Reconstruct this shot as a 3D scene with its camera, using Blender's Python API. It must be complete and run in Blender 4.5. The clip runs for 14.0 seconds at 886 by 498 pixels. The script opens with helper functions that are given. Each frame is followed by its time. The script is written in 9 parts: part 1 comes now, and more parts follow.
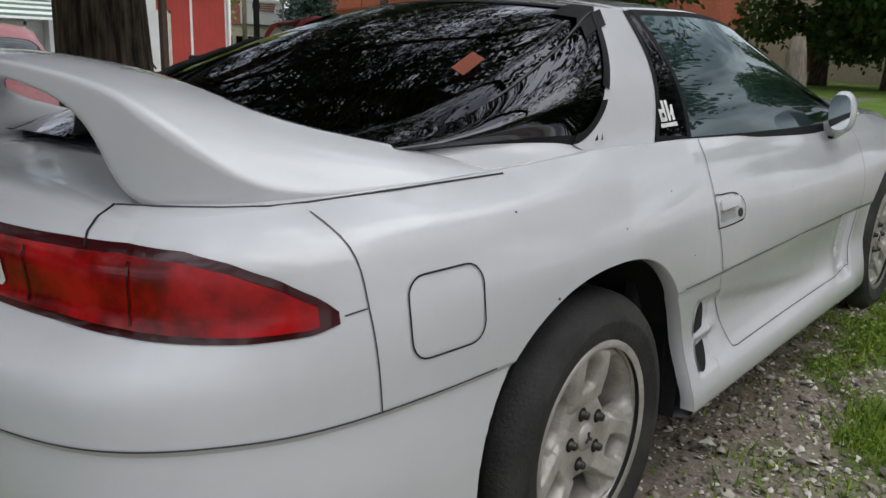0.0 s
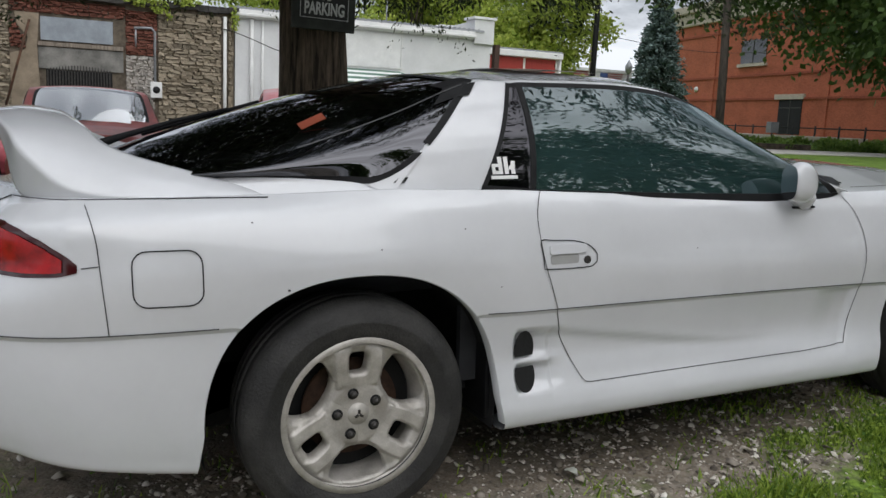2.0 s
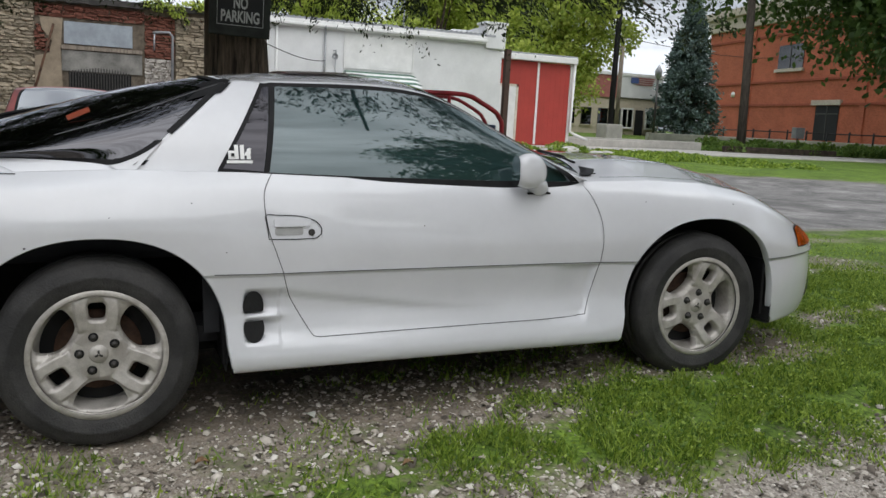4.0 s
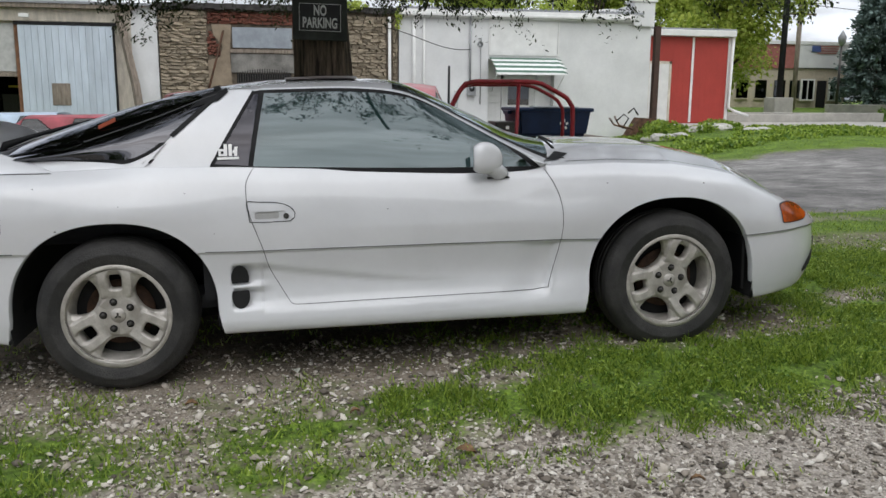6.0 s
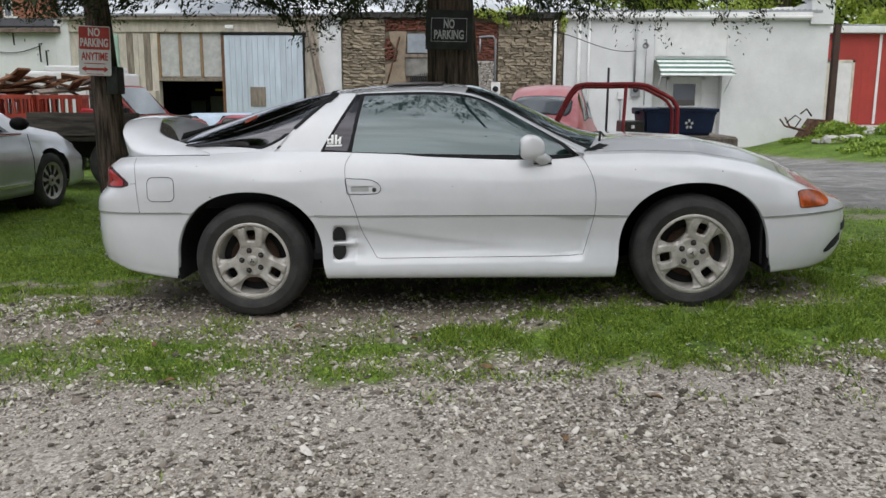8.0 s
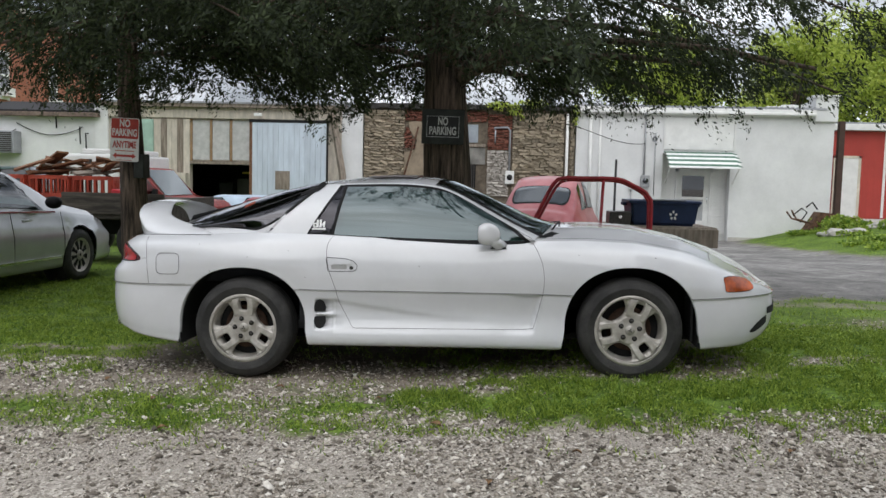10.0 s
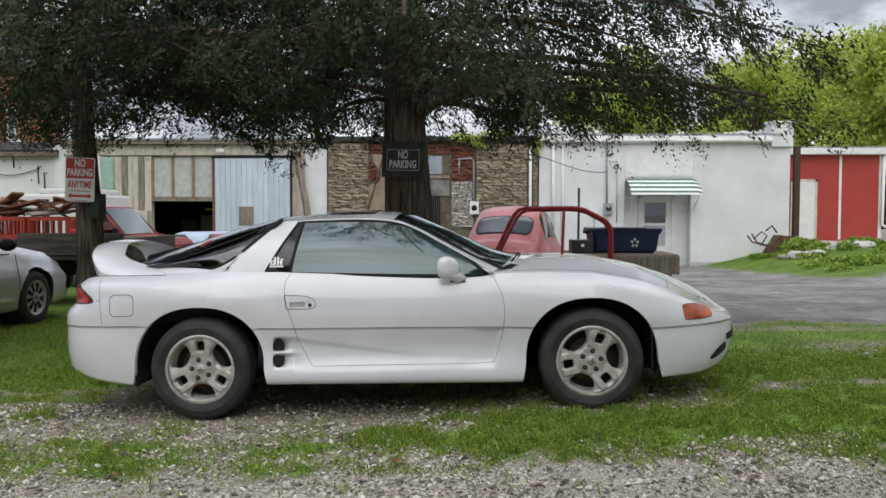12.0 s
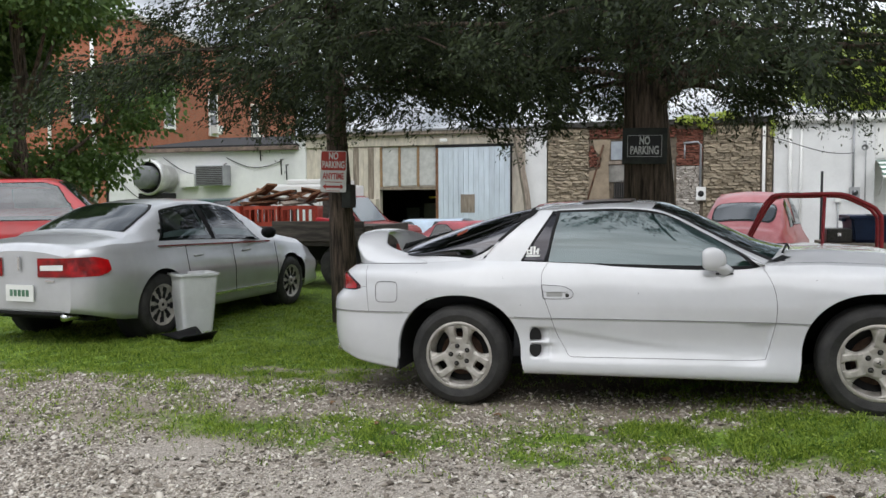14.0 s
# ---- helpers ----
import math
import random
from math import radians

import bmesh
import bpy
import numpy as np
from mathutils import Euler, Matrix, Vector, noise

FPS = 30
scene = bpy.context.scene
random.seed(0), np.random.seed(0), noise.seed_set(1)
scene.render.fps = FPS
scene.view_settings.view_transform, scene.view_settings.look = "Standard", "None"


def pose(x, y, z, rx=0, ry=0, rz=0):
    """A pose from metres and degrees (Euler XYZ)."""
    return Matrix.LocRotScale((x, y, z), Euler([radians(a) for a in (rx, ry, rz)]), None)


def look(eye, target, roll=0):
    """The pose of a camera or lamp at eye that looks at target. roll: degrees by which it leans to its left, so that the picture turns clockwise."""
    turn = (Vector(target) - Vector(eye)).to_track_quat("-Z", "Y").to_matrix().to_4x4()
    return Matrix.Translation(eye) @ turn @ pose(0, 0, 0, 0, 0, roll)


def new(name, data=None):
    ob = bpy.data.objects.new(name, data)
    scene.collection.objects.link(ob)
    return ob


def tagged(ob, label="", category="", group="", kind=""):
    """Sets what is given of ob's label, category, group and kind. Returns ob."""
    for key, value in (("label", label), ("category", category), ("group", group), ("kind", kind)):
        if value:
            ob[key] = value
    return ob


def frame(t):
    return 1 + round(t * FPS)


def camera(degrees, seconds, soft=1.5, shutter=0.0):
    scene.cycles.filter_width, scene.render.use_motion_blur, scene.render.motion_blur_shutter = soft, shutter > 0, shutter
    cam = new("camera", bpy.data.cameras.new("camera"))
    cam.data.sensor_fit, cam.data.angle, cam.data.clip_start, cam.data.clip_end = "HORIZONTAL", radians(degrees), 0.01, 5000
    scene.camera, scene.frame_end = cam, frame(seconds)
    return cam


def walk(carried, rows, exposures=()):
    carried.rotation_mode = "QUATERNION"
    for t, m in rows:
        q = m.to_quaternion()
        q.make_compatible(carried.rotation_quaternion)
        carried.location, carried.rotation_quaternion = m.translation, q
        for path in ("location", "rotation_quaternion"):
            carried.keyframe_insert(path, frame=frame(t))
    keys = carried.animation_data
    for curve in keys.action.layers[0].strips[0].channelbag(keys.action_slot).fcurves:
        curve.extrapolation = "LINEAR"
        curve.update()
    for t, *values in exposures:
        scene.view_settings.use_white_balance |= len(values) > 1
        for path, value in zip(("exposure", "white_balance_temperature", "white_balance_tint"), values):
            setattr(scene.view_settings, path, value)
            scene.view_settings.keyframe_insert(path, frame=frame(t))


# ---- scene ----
cam = camera(56.7, 14.0)
PATH = [
    (0, (-1.482, -1.628, 1.117), (0.01, -0.372, 0.673), 1.3),
    (0.5, (-1.333, -1.946, 1.098), (-0.07, -0.438, 0.734), 1.3),
    (1, (-1.094, -2.246, 1.1), (0.066, -0.652, 0.761), 3.1),
    (1.5, (-0.888, -2.517, 1.125), (0.133, -0.829, 0.793), 2.9),
    (2, (-0.755, -2.85, 1.144), (0.099, -1.07, 0.828), 2.7),
    (2.5, (-0.559, -3.044, 1.148), (0.282, -1.251, 0.87), 3.5),
    (3, (-0.369, -3.21, 1.155), (0.442, -1.403, 0.88), 3.2),
    (3.5, (-0.188, -3.486, 1.16), (0.579, -1.66, 0.88), 3.3),
    (4, (0.018, -3.693, 1.165), (0.776, -1.869, 0.853), 3.1),
    (4.2, (0.115, -3.742, 1.167), (0.866, -1.915, 0.852), 3.3),
    (6.3, (0.837, -4.49, 1.244), (1.133, -2.547, 0.874), 0.3),
    (6.5, (0.905, -4.599, 1.233), (1.169, -2.652, 0.857), 0.4),
    (7, (1.081, -4.836, 1.249), (1.122, -2.871, 0.877), 0.3),
    (7.2, (1.121, -4.936, 1.245), (1.118, -2.97, 0.875), 0.3),
    (9.3, (1.53, -5.864, 1.286), (1.377, -3.893, 0.987), 0.9),
    (9.5, (1.564, -5.914, 1.298), (1.401, -3.938, 1.032), 1.1),
    (10, (1.668, -5.961, 1.298), (1.516, -3.974, 1.136), 1.4),
    (10.5, (1.741, -5.992, 1.306), (1.702, -3.996, 1.19), 1.4),
    (11, (1.766, -5.989, 1.298), (1.734, -3.992, 1.188), 0.5),
    (11.5, (1.746, -5.95, 1.312), (1.692, -3.953, 1.214), 0.4),
    (12, (1.724, -5.929, 1.317), (1.648, -3.932, 1.231), 0.1),
    (12.5, (1.723, -5.928, 1.316), (1.614, -3.932, 1.239), 0.1),
    (13, (1.69, -5.906, 1.305), (1.55, -3.914, 1.193), 0.4),
    (13.5, (1.587, -5.878, 1.306), (1.282, -3.905, 1.185), 0.4),
    (14, (1.424, -5.931, 1.336), (0.848, -4.019, 1.218), -0.3),
]
walk(cam, [(t, look(eye, target, roll)) for t, eye, target, roll in PATH],
     exposures=[(0, -.27), (2, -.16), (4.2, -.07), (7.2, -.06), (9.3, 0), (12.5, .01), (14, .14)])
# ---- sky and sun: bright overcast ----
world = bpy.data.worlds.new("overcast")
scene.world = world
world.use_nodes = True
wt = world.node_tree
wt.nodes.clear()
w_out = wt.nodes.new("ShaderNodeOutputWorld")
w_bg = wt.nodes.new("ShaderNodeBackground")
w_sky = wt.nodes.new("ShaderNodeTexSky")
w_sky.sky_type = "NISHITA"
w_sky.sun_disc = False
w_sky.sun_elevation = radians(52)
w_sky.sun_rotation = radians(200)
w_sky.dust_density = 3.0
w_co = wt.nodes.new("ShaderNodeTexCoord")
w_map = wt.nodes.new("ShaderNodeMapping")
w_map.inputs["Scale"].default_value = (1.6, 1.6, 4.5)
w_noise = wt.nodes.new("ShaderNodeTexNoise")
w_noise.inputs["Scale"].default_value = 2.6
w_noise.inputs["Detail"].default_value = 7
w_noise.inputs["Roughness"].default_value = 0.55
w_ramp = wt.nodes.new("ShaderNodeValToRGB")
w_ramp.color_ramp.elements[0].position = 0.40
w_ramp.color_ramp.elements[0].color = (3.6, 3.95, 4.5, 1)
w_ramp.color_ramp.elements[1].position = 0.61
w_ramp.color_ramp.elements[1].color = (12.1, 12.6, 13.4, 1)
w_mix = wt.nodes.new("ShaderNodeMixRGB")
w_mix.inputs["Fac"].default_value = 0.9
wt.links.new(w_co.outputs["Generated"], w_map.inputs["Vector"])
wt.links.new(w_map.outputs["Vector"], w_noise.inputs["Vector"])
wt.links.new(w_noise.outputs["Fac"], w_ramp.inputs["Fac"])
wt.links.new(w_sky.outputs["Color"], w_mix.inputs["Color1"])
wt.links.new(w_ramp.outputs["Color"], w_mix.inputs["Color2"])
w_sep = wt.nodes.new("ShaderNodeSeparateXYZ")
w_up = wt.nodes.new("ShaderNodeMapRange")
w_up.inputs["From Min"].default_value = 0.0
w_up.inputs["From Max"].default_value = 0.9
w_up.inputs["To Min"].default_value = 0.72
w_up.inputs["To Max"].default_value = 1.4
w_mul = wt.nodes.new("ShaderNodeVectorMath")
w_mul.operation = "SCALE"
wt.links.new(w_co.outputs["Generated"], w_sep.inputs[0])
wt.links.new(w_sep.outputs["Z"], w_up.inputs["Value"])
wt.links.new(w_mix.outputs["Color"], w_mul.inputs[0])
wt.links.new(w_up.outputs["Result"], w_mul.inputs["Scale"])
wt.links.new(w_mul.outputs["Vector"], w_bg.inputs["Color"])
w_bg.inputs["Strength"].default_value = 0.12
wt.links.new(w_bg.outputs["Background"], w_out.inputs["Surface"])

sun = new("sun", bpy.data.lights.new("sun", "SUN"))
sun.data.energy = 1.9
sun.data.angle = radians(80)
sun.data.color = (1.0, 0.99, 0.98)
sun.matrix_world = look((6, -14, 22), (0, 0, 0))
# ---- materials ----
def mat(name, color, rough=0.6, metal=0.0, var=0.12, scale=6.0, bump=0.0, bump_scale=60.0, color2=None, coat=0.0, fine=0.0, trans=0.0, ior=1.45, alpha=1.0, stretch=(1, 1, 1), sub=0.0):
    """A procedural surface: two colours mixed by broad and fine noise, rough variation and fine relief."""
    m = bpy.data.materials.new(name)
    m.use_nodes = True
    nt = m.node_tree
    b = nt.nodes["Principled BSDF"]
    b.inputs["Roughness"].default_value = rough
    b.inputs["Metallic"].default_value = metal
    b.inputs["Coat Weight"].default_value = coat
    b.inputs["Coat Roughness"].default_value = 0.04
    b.inputs["Transmission Weight"].default_value = trans
    b.inputs["IOR"].default_value = ior
    b.inputs["Alpha"].default_value = alpha
    co = nt.nodes.new("ShaderNodeTexCoord")
    mp = nt.nodes.new("ShaderNodeMapping")
    mp.inputs["Scale"].default_value = stretch
    nt.links.new(co.outputs["Object"], mp.inputs["Vector"])
    c2 = color2 or tuple(max(0.0, c * (1 - 2.2 * var)) for c in color)
    n1 = nt.nodes.new("ShaderNodeTexNoise")
    n1.inputs["Scale"].default_value = scale
    n1.inputs["Detail"].default_value = 8
    n1.inputs["Roughness"].default_value = 0.62
    nt.links.new(mp.outputs["Vector"], n1.inputs["Vector"])
    rp = nt.nodes.new("ShaderNodeValToRGB")
    rp.color_ramp.elements[0].position = 0.38
    rp.color_ramp.elements[1].position = 0.66
    rp.color_ramp.elements[0].color = (*c2, 1)
    rp.color_ramp.elements[1].color = (*color, 1)
    nt.links.new(n1.outputs["Fac"], rp.inputs["Fac"])
    out = rp.outputs["Color"]
    if fine:
        n2 = nt.nodes.new("ShaderNodeTexNoise")
        n2.inputs["Scale"].default_value = scale * 18
        n2.inputs["Detail"].default_value = 4
        nt.links.new(mp.outputs["Vector"], n2.inputs["Vector"])
        mx = nt.nodes.new("ShaderNodeMixRGB")
        mx.blend_type = "OVERLAY"
        mx.inputs["Fac"].default_value = fine
        nt.links.new(out, mx.inputs["Color1"])
        nt.links.new(n2.outputs["Color"], mx.inputs["Color2"])
        bw = nt.nodes.new("ShaderNodeRGBToBW")
        nt.links.new(n2.outputs["Color"], bw.inputs["Color"])
        nt.links.new(bw.outputs["Val"], mx.inputs["Color2"])
        out = mx.outputs["Color"]
    nt.links.new(out, b.inputs["Base Color"])
    if bump:
        n3 = nt.nodes.new("ShaderNodeTexNoise")
        n3.inputs["Scale"].default_value = bump_scale
        n3.inputs["Detail"].default_value = 5
        nt.links.new(mp.outputs["Vector"], n3.inputs["Vector"])
        bp = nt.nodes.new("ShaderNodeBump")
        bp.inputs["Strength"].default_value = bump
        bp.inputs["Distance"].default_value = 0.01
        nt.links.new(n3.outputs["Fac"], bp.inputs["Height"])
        nt.links.new(bp.outputs["Normal"], b.inputs["Normal"])
    return m


def rand_tint(m, amount=0.25):
    """Vary a material from piece to piece."""
    nt = m.node_tree
    b = nt.nodes["Principled BSDF"]
    src = b.inputs["Base Color"].links[0].from_socket
    info = nt.nodes.new("ShaderNodeObjectInfo")
    geo = nt.nodes.new("ShaderNodeNewGeometry")
    add = nt.nodes.new("ShaderNodeMath")
    add.operation = "ADD"
    nt.links.new(info.outputs["Random"], add.inputs[0])
    nt.links.new(geo.outputs["Random Per Island"], add.inputs[1])
    fr = nt.nodes.new("ShaderNodeMath")
    fr.operation = "FRACT"
    nt.links.new(add.outputs[0], fr.inputs[0])
    mr = nt.nodes.new("ShaderNodeMapRange")
    mr.inputs["To Min"].default_value = 1 - amount
    mr.inputs["To Max"].default_value = 1 + amount
    nt.links.new(fr.outputs[0], mr.inputs["Value"])
    hs = nt.nodes.new("ShaderNodeHueSaturation")
    nt.links.new(mr.outputs["Result"], hs.inputs["Value"])
    nt.links.new(src, hs.inputs["Color"])
    nt.links.new(hs.outputs["Color"], b.inputs["Base Color"])
    return m


M_PAINT = mat("pearl_white_paint", (0.64, 0.645, 0.662), 0.27, 0.0, 0.03, 2.5, coat=1.0, fine=0.03)
M_GAP = mat("panel_gap", (0.012, 0.012, 0.013), 0.8)
# joint grey with the shade of the seams put into its colour
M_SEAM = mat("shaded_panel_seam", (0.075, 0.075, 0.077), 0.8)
M_RUBBER = mat("black_rubber_trim", (0.010, 0.010, 0.011), 0.62, var=0.2, scale=20)
M_RUBBER.node_tree.nodes["Principled BSDF"].inputs["Specular IOR Level"].default_value = .25
M_TYRE = mat("tyre_rubber", (0.046, 0.044, 0.042), 0.68, var=0.25, scale=9, bump=0.35, bump_scale=140, fine=0.6, color2=(0.020, 0.0195, 0.019))
M_ALLOY = mat("dirty_alloy", (0.56, 0.53, 0.49), 0.45, 0.35, 0.12, 14, bump=0.06, fine=0.25, color2=(0.36, 0.335, 0.30))
M_DARK = mat("underbody", (0.012, 0.012, 0.012), 0.9, bump=0.2)
M_RUST = mat("brake_rust", (0.10, 0.055, 0.035), 0.8, 0.3, 0.3, 20)
M_TAIL = mat("red_lamp_lens", (0.46, 0.005, 0.007), 0.18, 0, 0.35, 9, coat=.15)
M_TAILDK = mat("smoked_lens_edge", (0.05, 0.006, 0.008), 0.12, coat=.4)
M_AMBER = mat("amber_lens", (0.62, 0.105, 0.006), 0.2, 0, 0.3, 10, coat=.25)
M_DECAL = mat("white_vinyl", (0.82, 0.82, 0.8), 0.5, var=0.03)
M_SEAT = mat("dark_grey_cloth", (0.035, 0.036, 0.04), 0.9, scale=12, fine=0.3)
M_CHROME = mat("bright_metal", (0.75, 0.75, 0.76), 0.15, 1.0, 0.05)
M_GREY_METAL = mat("dark_lug_metal", (0.10, 0.095, 0.09), 0.45, 0.8, 0.2, 30)


def glass(name, tint, f0=.07, rough=0.015, shine=(.95, .97, 1.0)):
    """Thin glazing: a sharp reflecting skin over tinted see-through."""
    m = bpy.data.materials.new(name)
    m.use_nodes = True
    nt = m.node_tree
    nt.nodes.clear()
    o = nt.nodes.new("ShaderNodeOutputMaterial")
    tr = nt.nodes.new("ShaderNodeBsdfTransparent")
    tr.inputs["Color"].default_value = (*tint, 1)
    gl = nt.nodes.new("ShaderNodeBsdfGlossy")
    gl.inputs["Roughness"].default_value = rough
    gl.inputs["Color"].default_value = (*shine, 1)
    lw = nt.nodes.new("ShaderNodeLayerWeight")
    lw.inputs["Blend"].default_value = 0.5
    pw = nt.nodes.new("ShaderNodeMath")
    pw.operation = "POWER"
    pw.inputs[1].default_value = 5.0
    mr = nt.nodes.new("ShaderNodeMapRange")
    mr.inputs["To Min"].default_value = f0
    mr.inputs["To Max"].default_value = 1.0
    mx = nt.nodes.new("ShaderNodeMixShader")
    nt.links.new(lw.outputs["Facing"], pw.inputs[0])
    nt.links.new(pw.outputs[0], mr.inputs["Value"])
    nt.links.new(mr.outputs["Result"], mx.inputs["Fac"])
    nt.links.new(tr.outputs[0], mx.inputs[1])
    nt.links.new(gl.outputs[0], mx.inputs[2])
    nt.links.new(mx.outputs[0], o.inputs["Surface"])
    return m


M_GLASS = glass("green_tinted_glass", (0.15, 0.22, 0.215), .09, .012, (.88, .97, 1.0))
M_GLASS_DK = glass("limo_tint_glass", (0.03, 0.03, 0.04), .095, .012, (.94, .94, 1.0))
M_GLASS_QT = glass("quarter_tint_glass", (0.05, 0.045, 0.055), .05, .012, (.94, .92, 1.0))
M_GLASS_WIN = glass("window_glass", (0.10, 0.12, 0.13), .12)
M_GLASS_CAR2 = glass("sedan_glass", (0.34, 0.42, 0.40), .11)

M_WHITEWALL = mat("painted_block_wall", (0.74, 0.745, 0.74), 0.75, var=0.07, scale=0.8, bump=0.25, bump_scale=18, fine=0.12)
M_WHITETRIM = mat("white_trim_paint", (0.78, 0.78, 0.76), 0.6, var=0.06, scale=3, fine=0.1)
M_REDWALL = mat("red_painted_boards", (0.40, 0.048, 0.036), 0.6, var=0.06, scale=1.5, bump=0.1, fine=0.15)
M_STONE = rand_tint(mat("limestone_rubble", (0.37, 0.31, 0.225), 0.9, var=0.22, scale=7, bump=0.6, bump_scale=35, fine=0.3), 0.33)
M_MORTAR = mat("old_mortar", (0.19, 0.155, 0.115), 0.95, var=0.25, scale=5, bump=0.6, bump_scale=40, fine=0.3)
M_STUCCO = mat("tan_stucco", (0.33, 0.265, 0.19), 0.92, var=0.15, scale=2.5, bump=0.4, bump_scale=25, fine=0.25)
M_BRICK = rand_tint(mat("red_brick", (0.20, 0.075, 0.05), 0.9, var=0.18, scale=14, bump=0.4, bump_scale=60, fine=0.2), 0.25)
M_OLDWOOD = mat("weathered_wood", (0.30, 0.25, 0.20), 0.85, var=0.22, scale=3, bump=0.4, bump_scale=25, fine=0.35, stretch=(6, 6, 0.7))
M_CREAMWOOD = mat("peeling_cream_boards", (0.62, 0.56, 0.47), 0.8, var=0.14, scale=2.5, bump=0.3, fine=0.3, stretch=(3, 3, 0.8))
M_GREENWOOD = mat("pale_green_slats", (0.42, 0.60, 0.50), 0.75, var=0.1, scale=4, fine=0.2)
M_BLUEDOOR = rand_tint(mat("pale_blue_steel_boards", (0.56, 0.63, 0.70), 0.6, var=0.08, scale=1.8, fine=0.12, stretch=(3, 3, 0.6)), 0.06)
# near-black colour carries the dimness inside the bay and the lean-to
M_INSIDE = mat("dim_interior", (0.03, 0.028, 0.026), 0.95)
M_ROOFTIN = mat("grey_tin_roof", (0.38, 0.39, 0.41), 0.45, 0.4, 0.12, 2)
M_CONC = mat("pale_concrete", (0.50, 0.48, 0.44), 0.9, var=0.12, scale=2, bump=0.3, bump_scale=50, fine=0.25)
M_BARK = mat("cedar_bark", (0.17, 0.125, 0.095), 0.95, var=0.40, scale=6, bump=1.0, bump_scale=28, fine=0.45, stretch=(5, 5, 0.5))
M_POST = mat("creosoted_wood", (0.10, 0.082, 0.066), 0.9, var=0.25, scale=5, bump=0.6, bump_scale=30, fine=0.4, stretch=(6, 6, 0.5))


def leafmat(name, c1, c2, rough=0.6, transl=0.25):
    m = bpy.data.materials.new(name)
    m.use_nodes = True
    nt = m.node_tree
    b = nt.nodes["Principled BSDF"]
    geo = nt.nodes.new("ShaderNodeNewGeometry")
    rp = nt.nodes.new("ShaderNodeValToRGB")
    rp.color_ramp.elements[0].color = (*c1, 1)
    rp.color_ramp.elements[1].color = (*c2, 1)
    nt.links.new(geo.outputs["Random Per Island"], rp.inputs["Fac"])
    nt.links.new(rp.outputs["Color"], b.inputs["Base Color"])
    b.inputs["Roughness"].default_value = rough
    tl = nt.nodes.new("ShaderNodeBsdfTranslucent")
    nt.links.new(rp.outputs["Color"], tl.inputs["Color"])
    mx = nt.nodes.new("ShaderNodeMixShader")
    mx.inputs["Fac"].default_value = transl
    nt.links.new(b.outputs[0], mx.inputs[1])
    nt.links.new(tl.outputs[0], mx.inputs[2])
    nt.links.new(mx.outputs[0], nt.nodes["Material Output"].inputs["Surface"])
    return m


M_CEDAR = leafmat("cedar_sprays", (0.010, 0.018, 0.008), (0.046, 0.066, 0.020), 0.8, 0.2)
M_SPRING = leafmat("spring_leaves", (0.22, 0.31, 0.042), (0.56, 0.63, 0.13), 0.6, 0.45)
M_LEAF = leafmat("mid_green_leaves", (0.05, 0.10, 0.022), (0.11, 0.18, 0.04), 0.6, 0.35)
M_SPRUCE = leafmat("blue_spruce_needles", (0.06, 0.095, 0.08), (0.17, 0.24, 0.22), 0.7, 0.15)
M_GRASS = leafmat("grass_blades", (0.06, 0.14, 0.013), (0.37, 0.48, 0.07), 0.55, 0.4)
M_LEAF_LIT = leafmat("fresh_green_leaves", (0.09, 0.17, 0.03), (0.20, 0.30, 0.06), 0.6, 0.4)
M_GLASS_DIM = glass("dusty_dark_glass", (0.05, 0.08, 0.08), .05)
M_GLASS_CLEAR = glass("clear_old_glass", (0.72, 0.78, 0.76), .26)
# ---- mesh helpers ----
def smooth(e0, e1, x):
    t = min(1.0, max(0.0, (x - e0) / (e1 - e0)))
    return t * t * (3 - 2 * t)


def lerp(a, b, t):
    return a + (b - a) * t


def table(keys, x):
    """Smooth interpolation in a short table of (x, value)."""
    if x <= keys[0][0]:
        return keys[0][1]
    for (x0, v0), (x1, v1) in zip(keys, keys[1:]):
        if x <= x1:
            return lerp(v0, v1, (x - x0) / (x1 - x0))
    return keys[-1][1]


def mesh_ob(name, verts, faces, material, parent=None, label="", smooth_on=False, loc=None):
    me = bpy.data.meshes.new(name)
    me.from_pydata([tuple(v) for v in verts], [], faces)
    me.materials.append(material)
    if smooth_on:
        me.polygons.foreach_set("use_smooth", [True] * len(me.polygons))
    me.update()
    ob = new(name, me)
    if parent:
        ob.parent = parent
    if loc is not None:
        ob.location = loc
    if label:
        ob["label"] = label
    return ob


def part(name, bm, material, parent=None, label="", smooth_on=False, loc=None):
    me = bpy.data.meshes.new(name)
    bmesh.ops.recalc_face_normals(bm, faces=bm.faces)
    bm.to_mesh(me)
    bm.free()
    me.materials.append(material)
    if smooth_on:
        me.polygons.foreach_set("use_smooth", [True] * len(me.polygons))
    ob = new(name, me)
    if parent:
        ob.parent = parent
    if loc is not None:
        ob.location = loc
    if label:
        ob["label"] = label
    return ob


def thing(name, label, category, m=None, group="", kind=""):
    ob = new(name)
    ob.empty_display_size = 0.1
    if m is not None:
        ob.matrix_world = m
    return tagged(ob, label, category, group, kind)


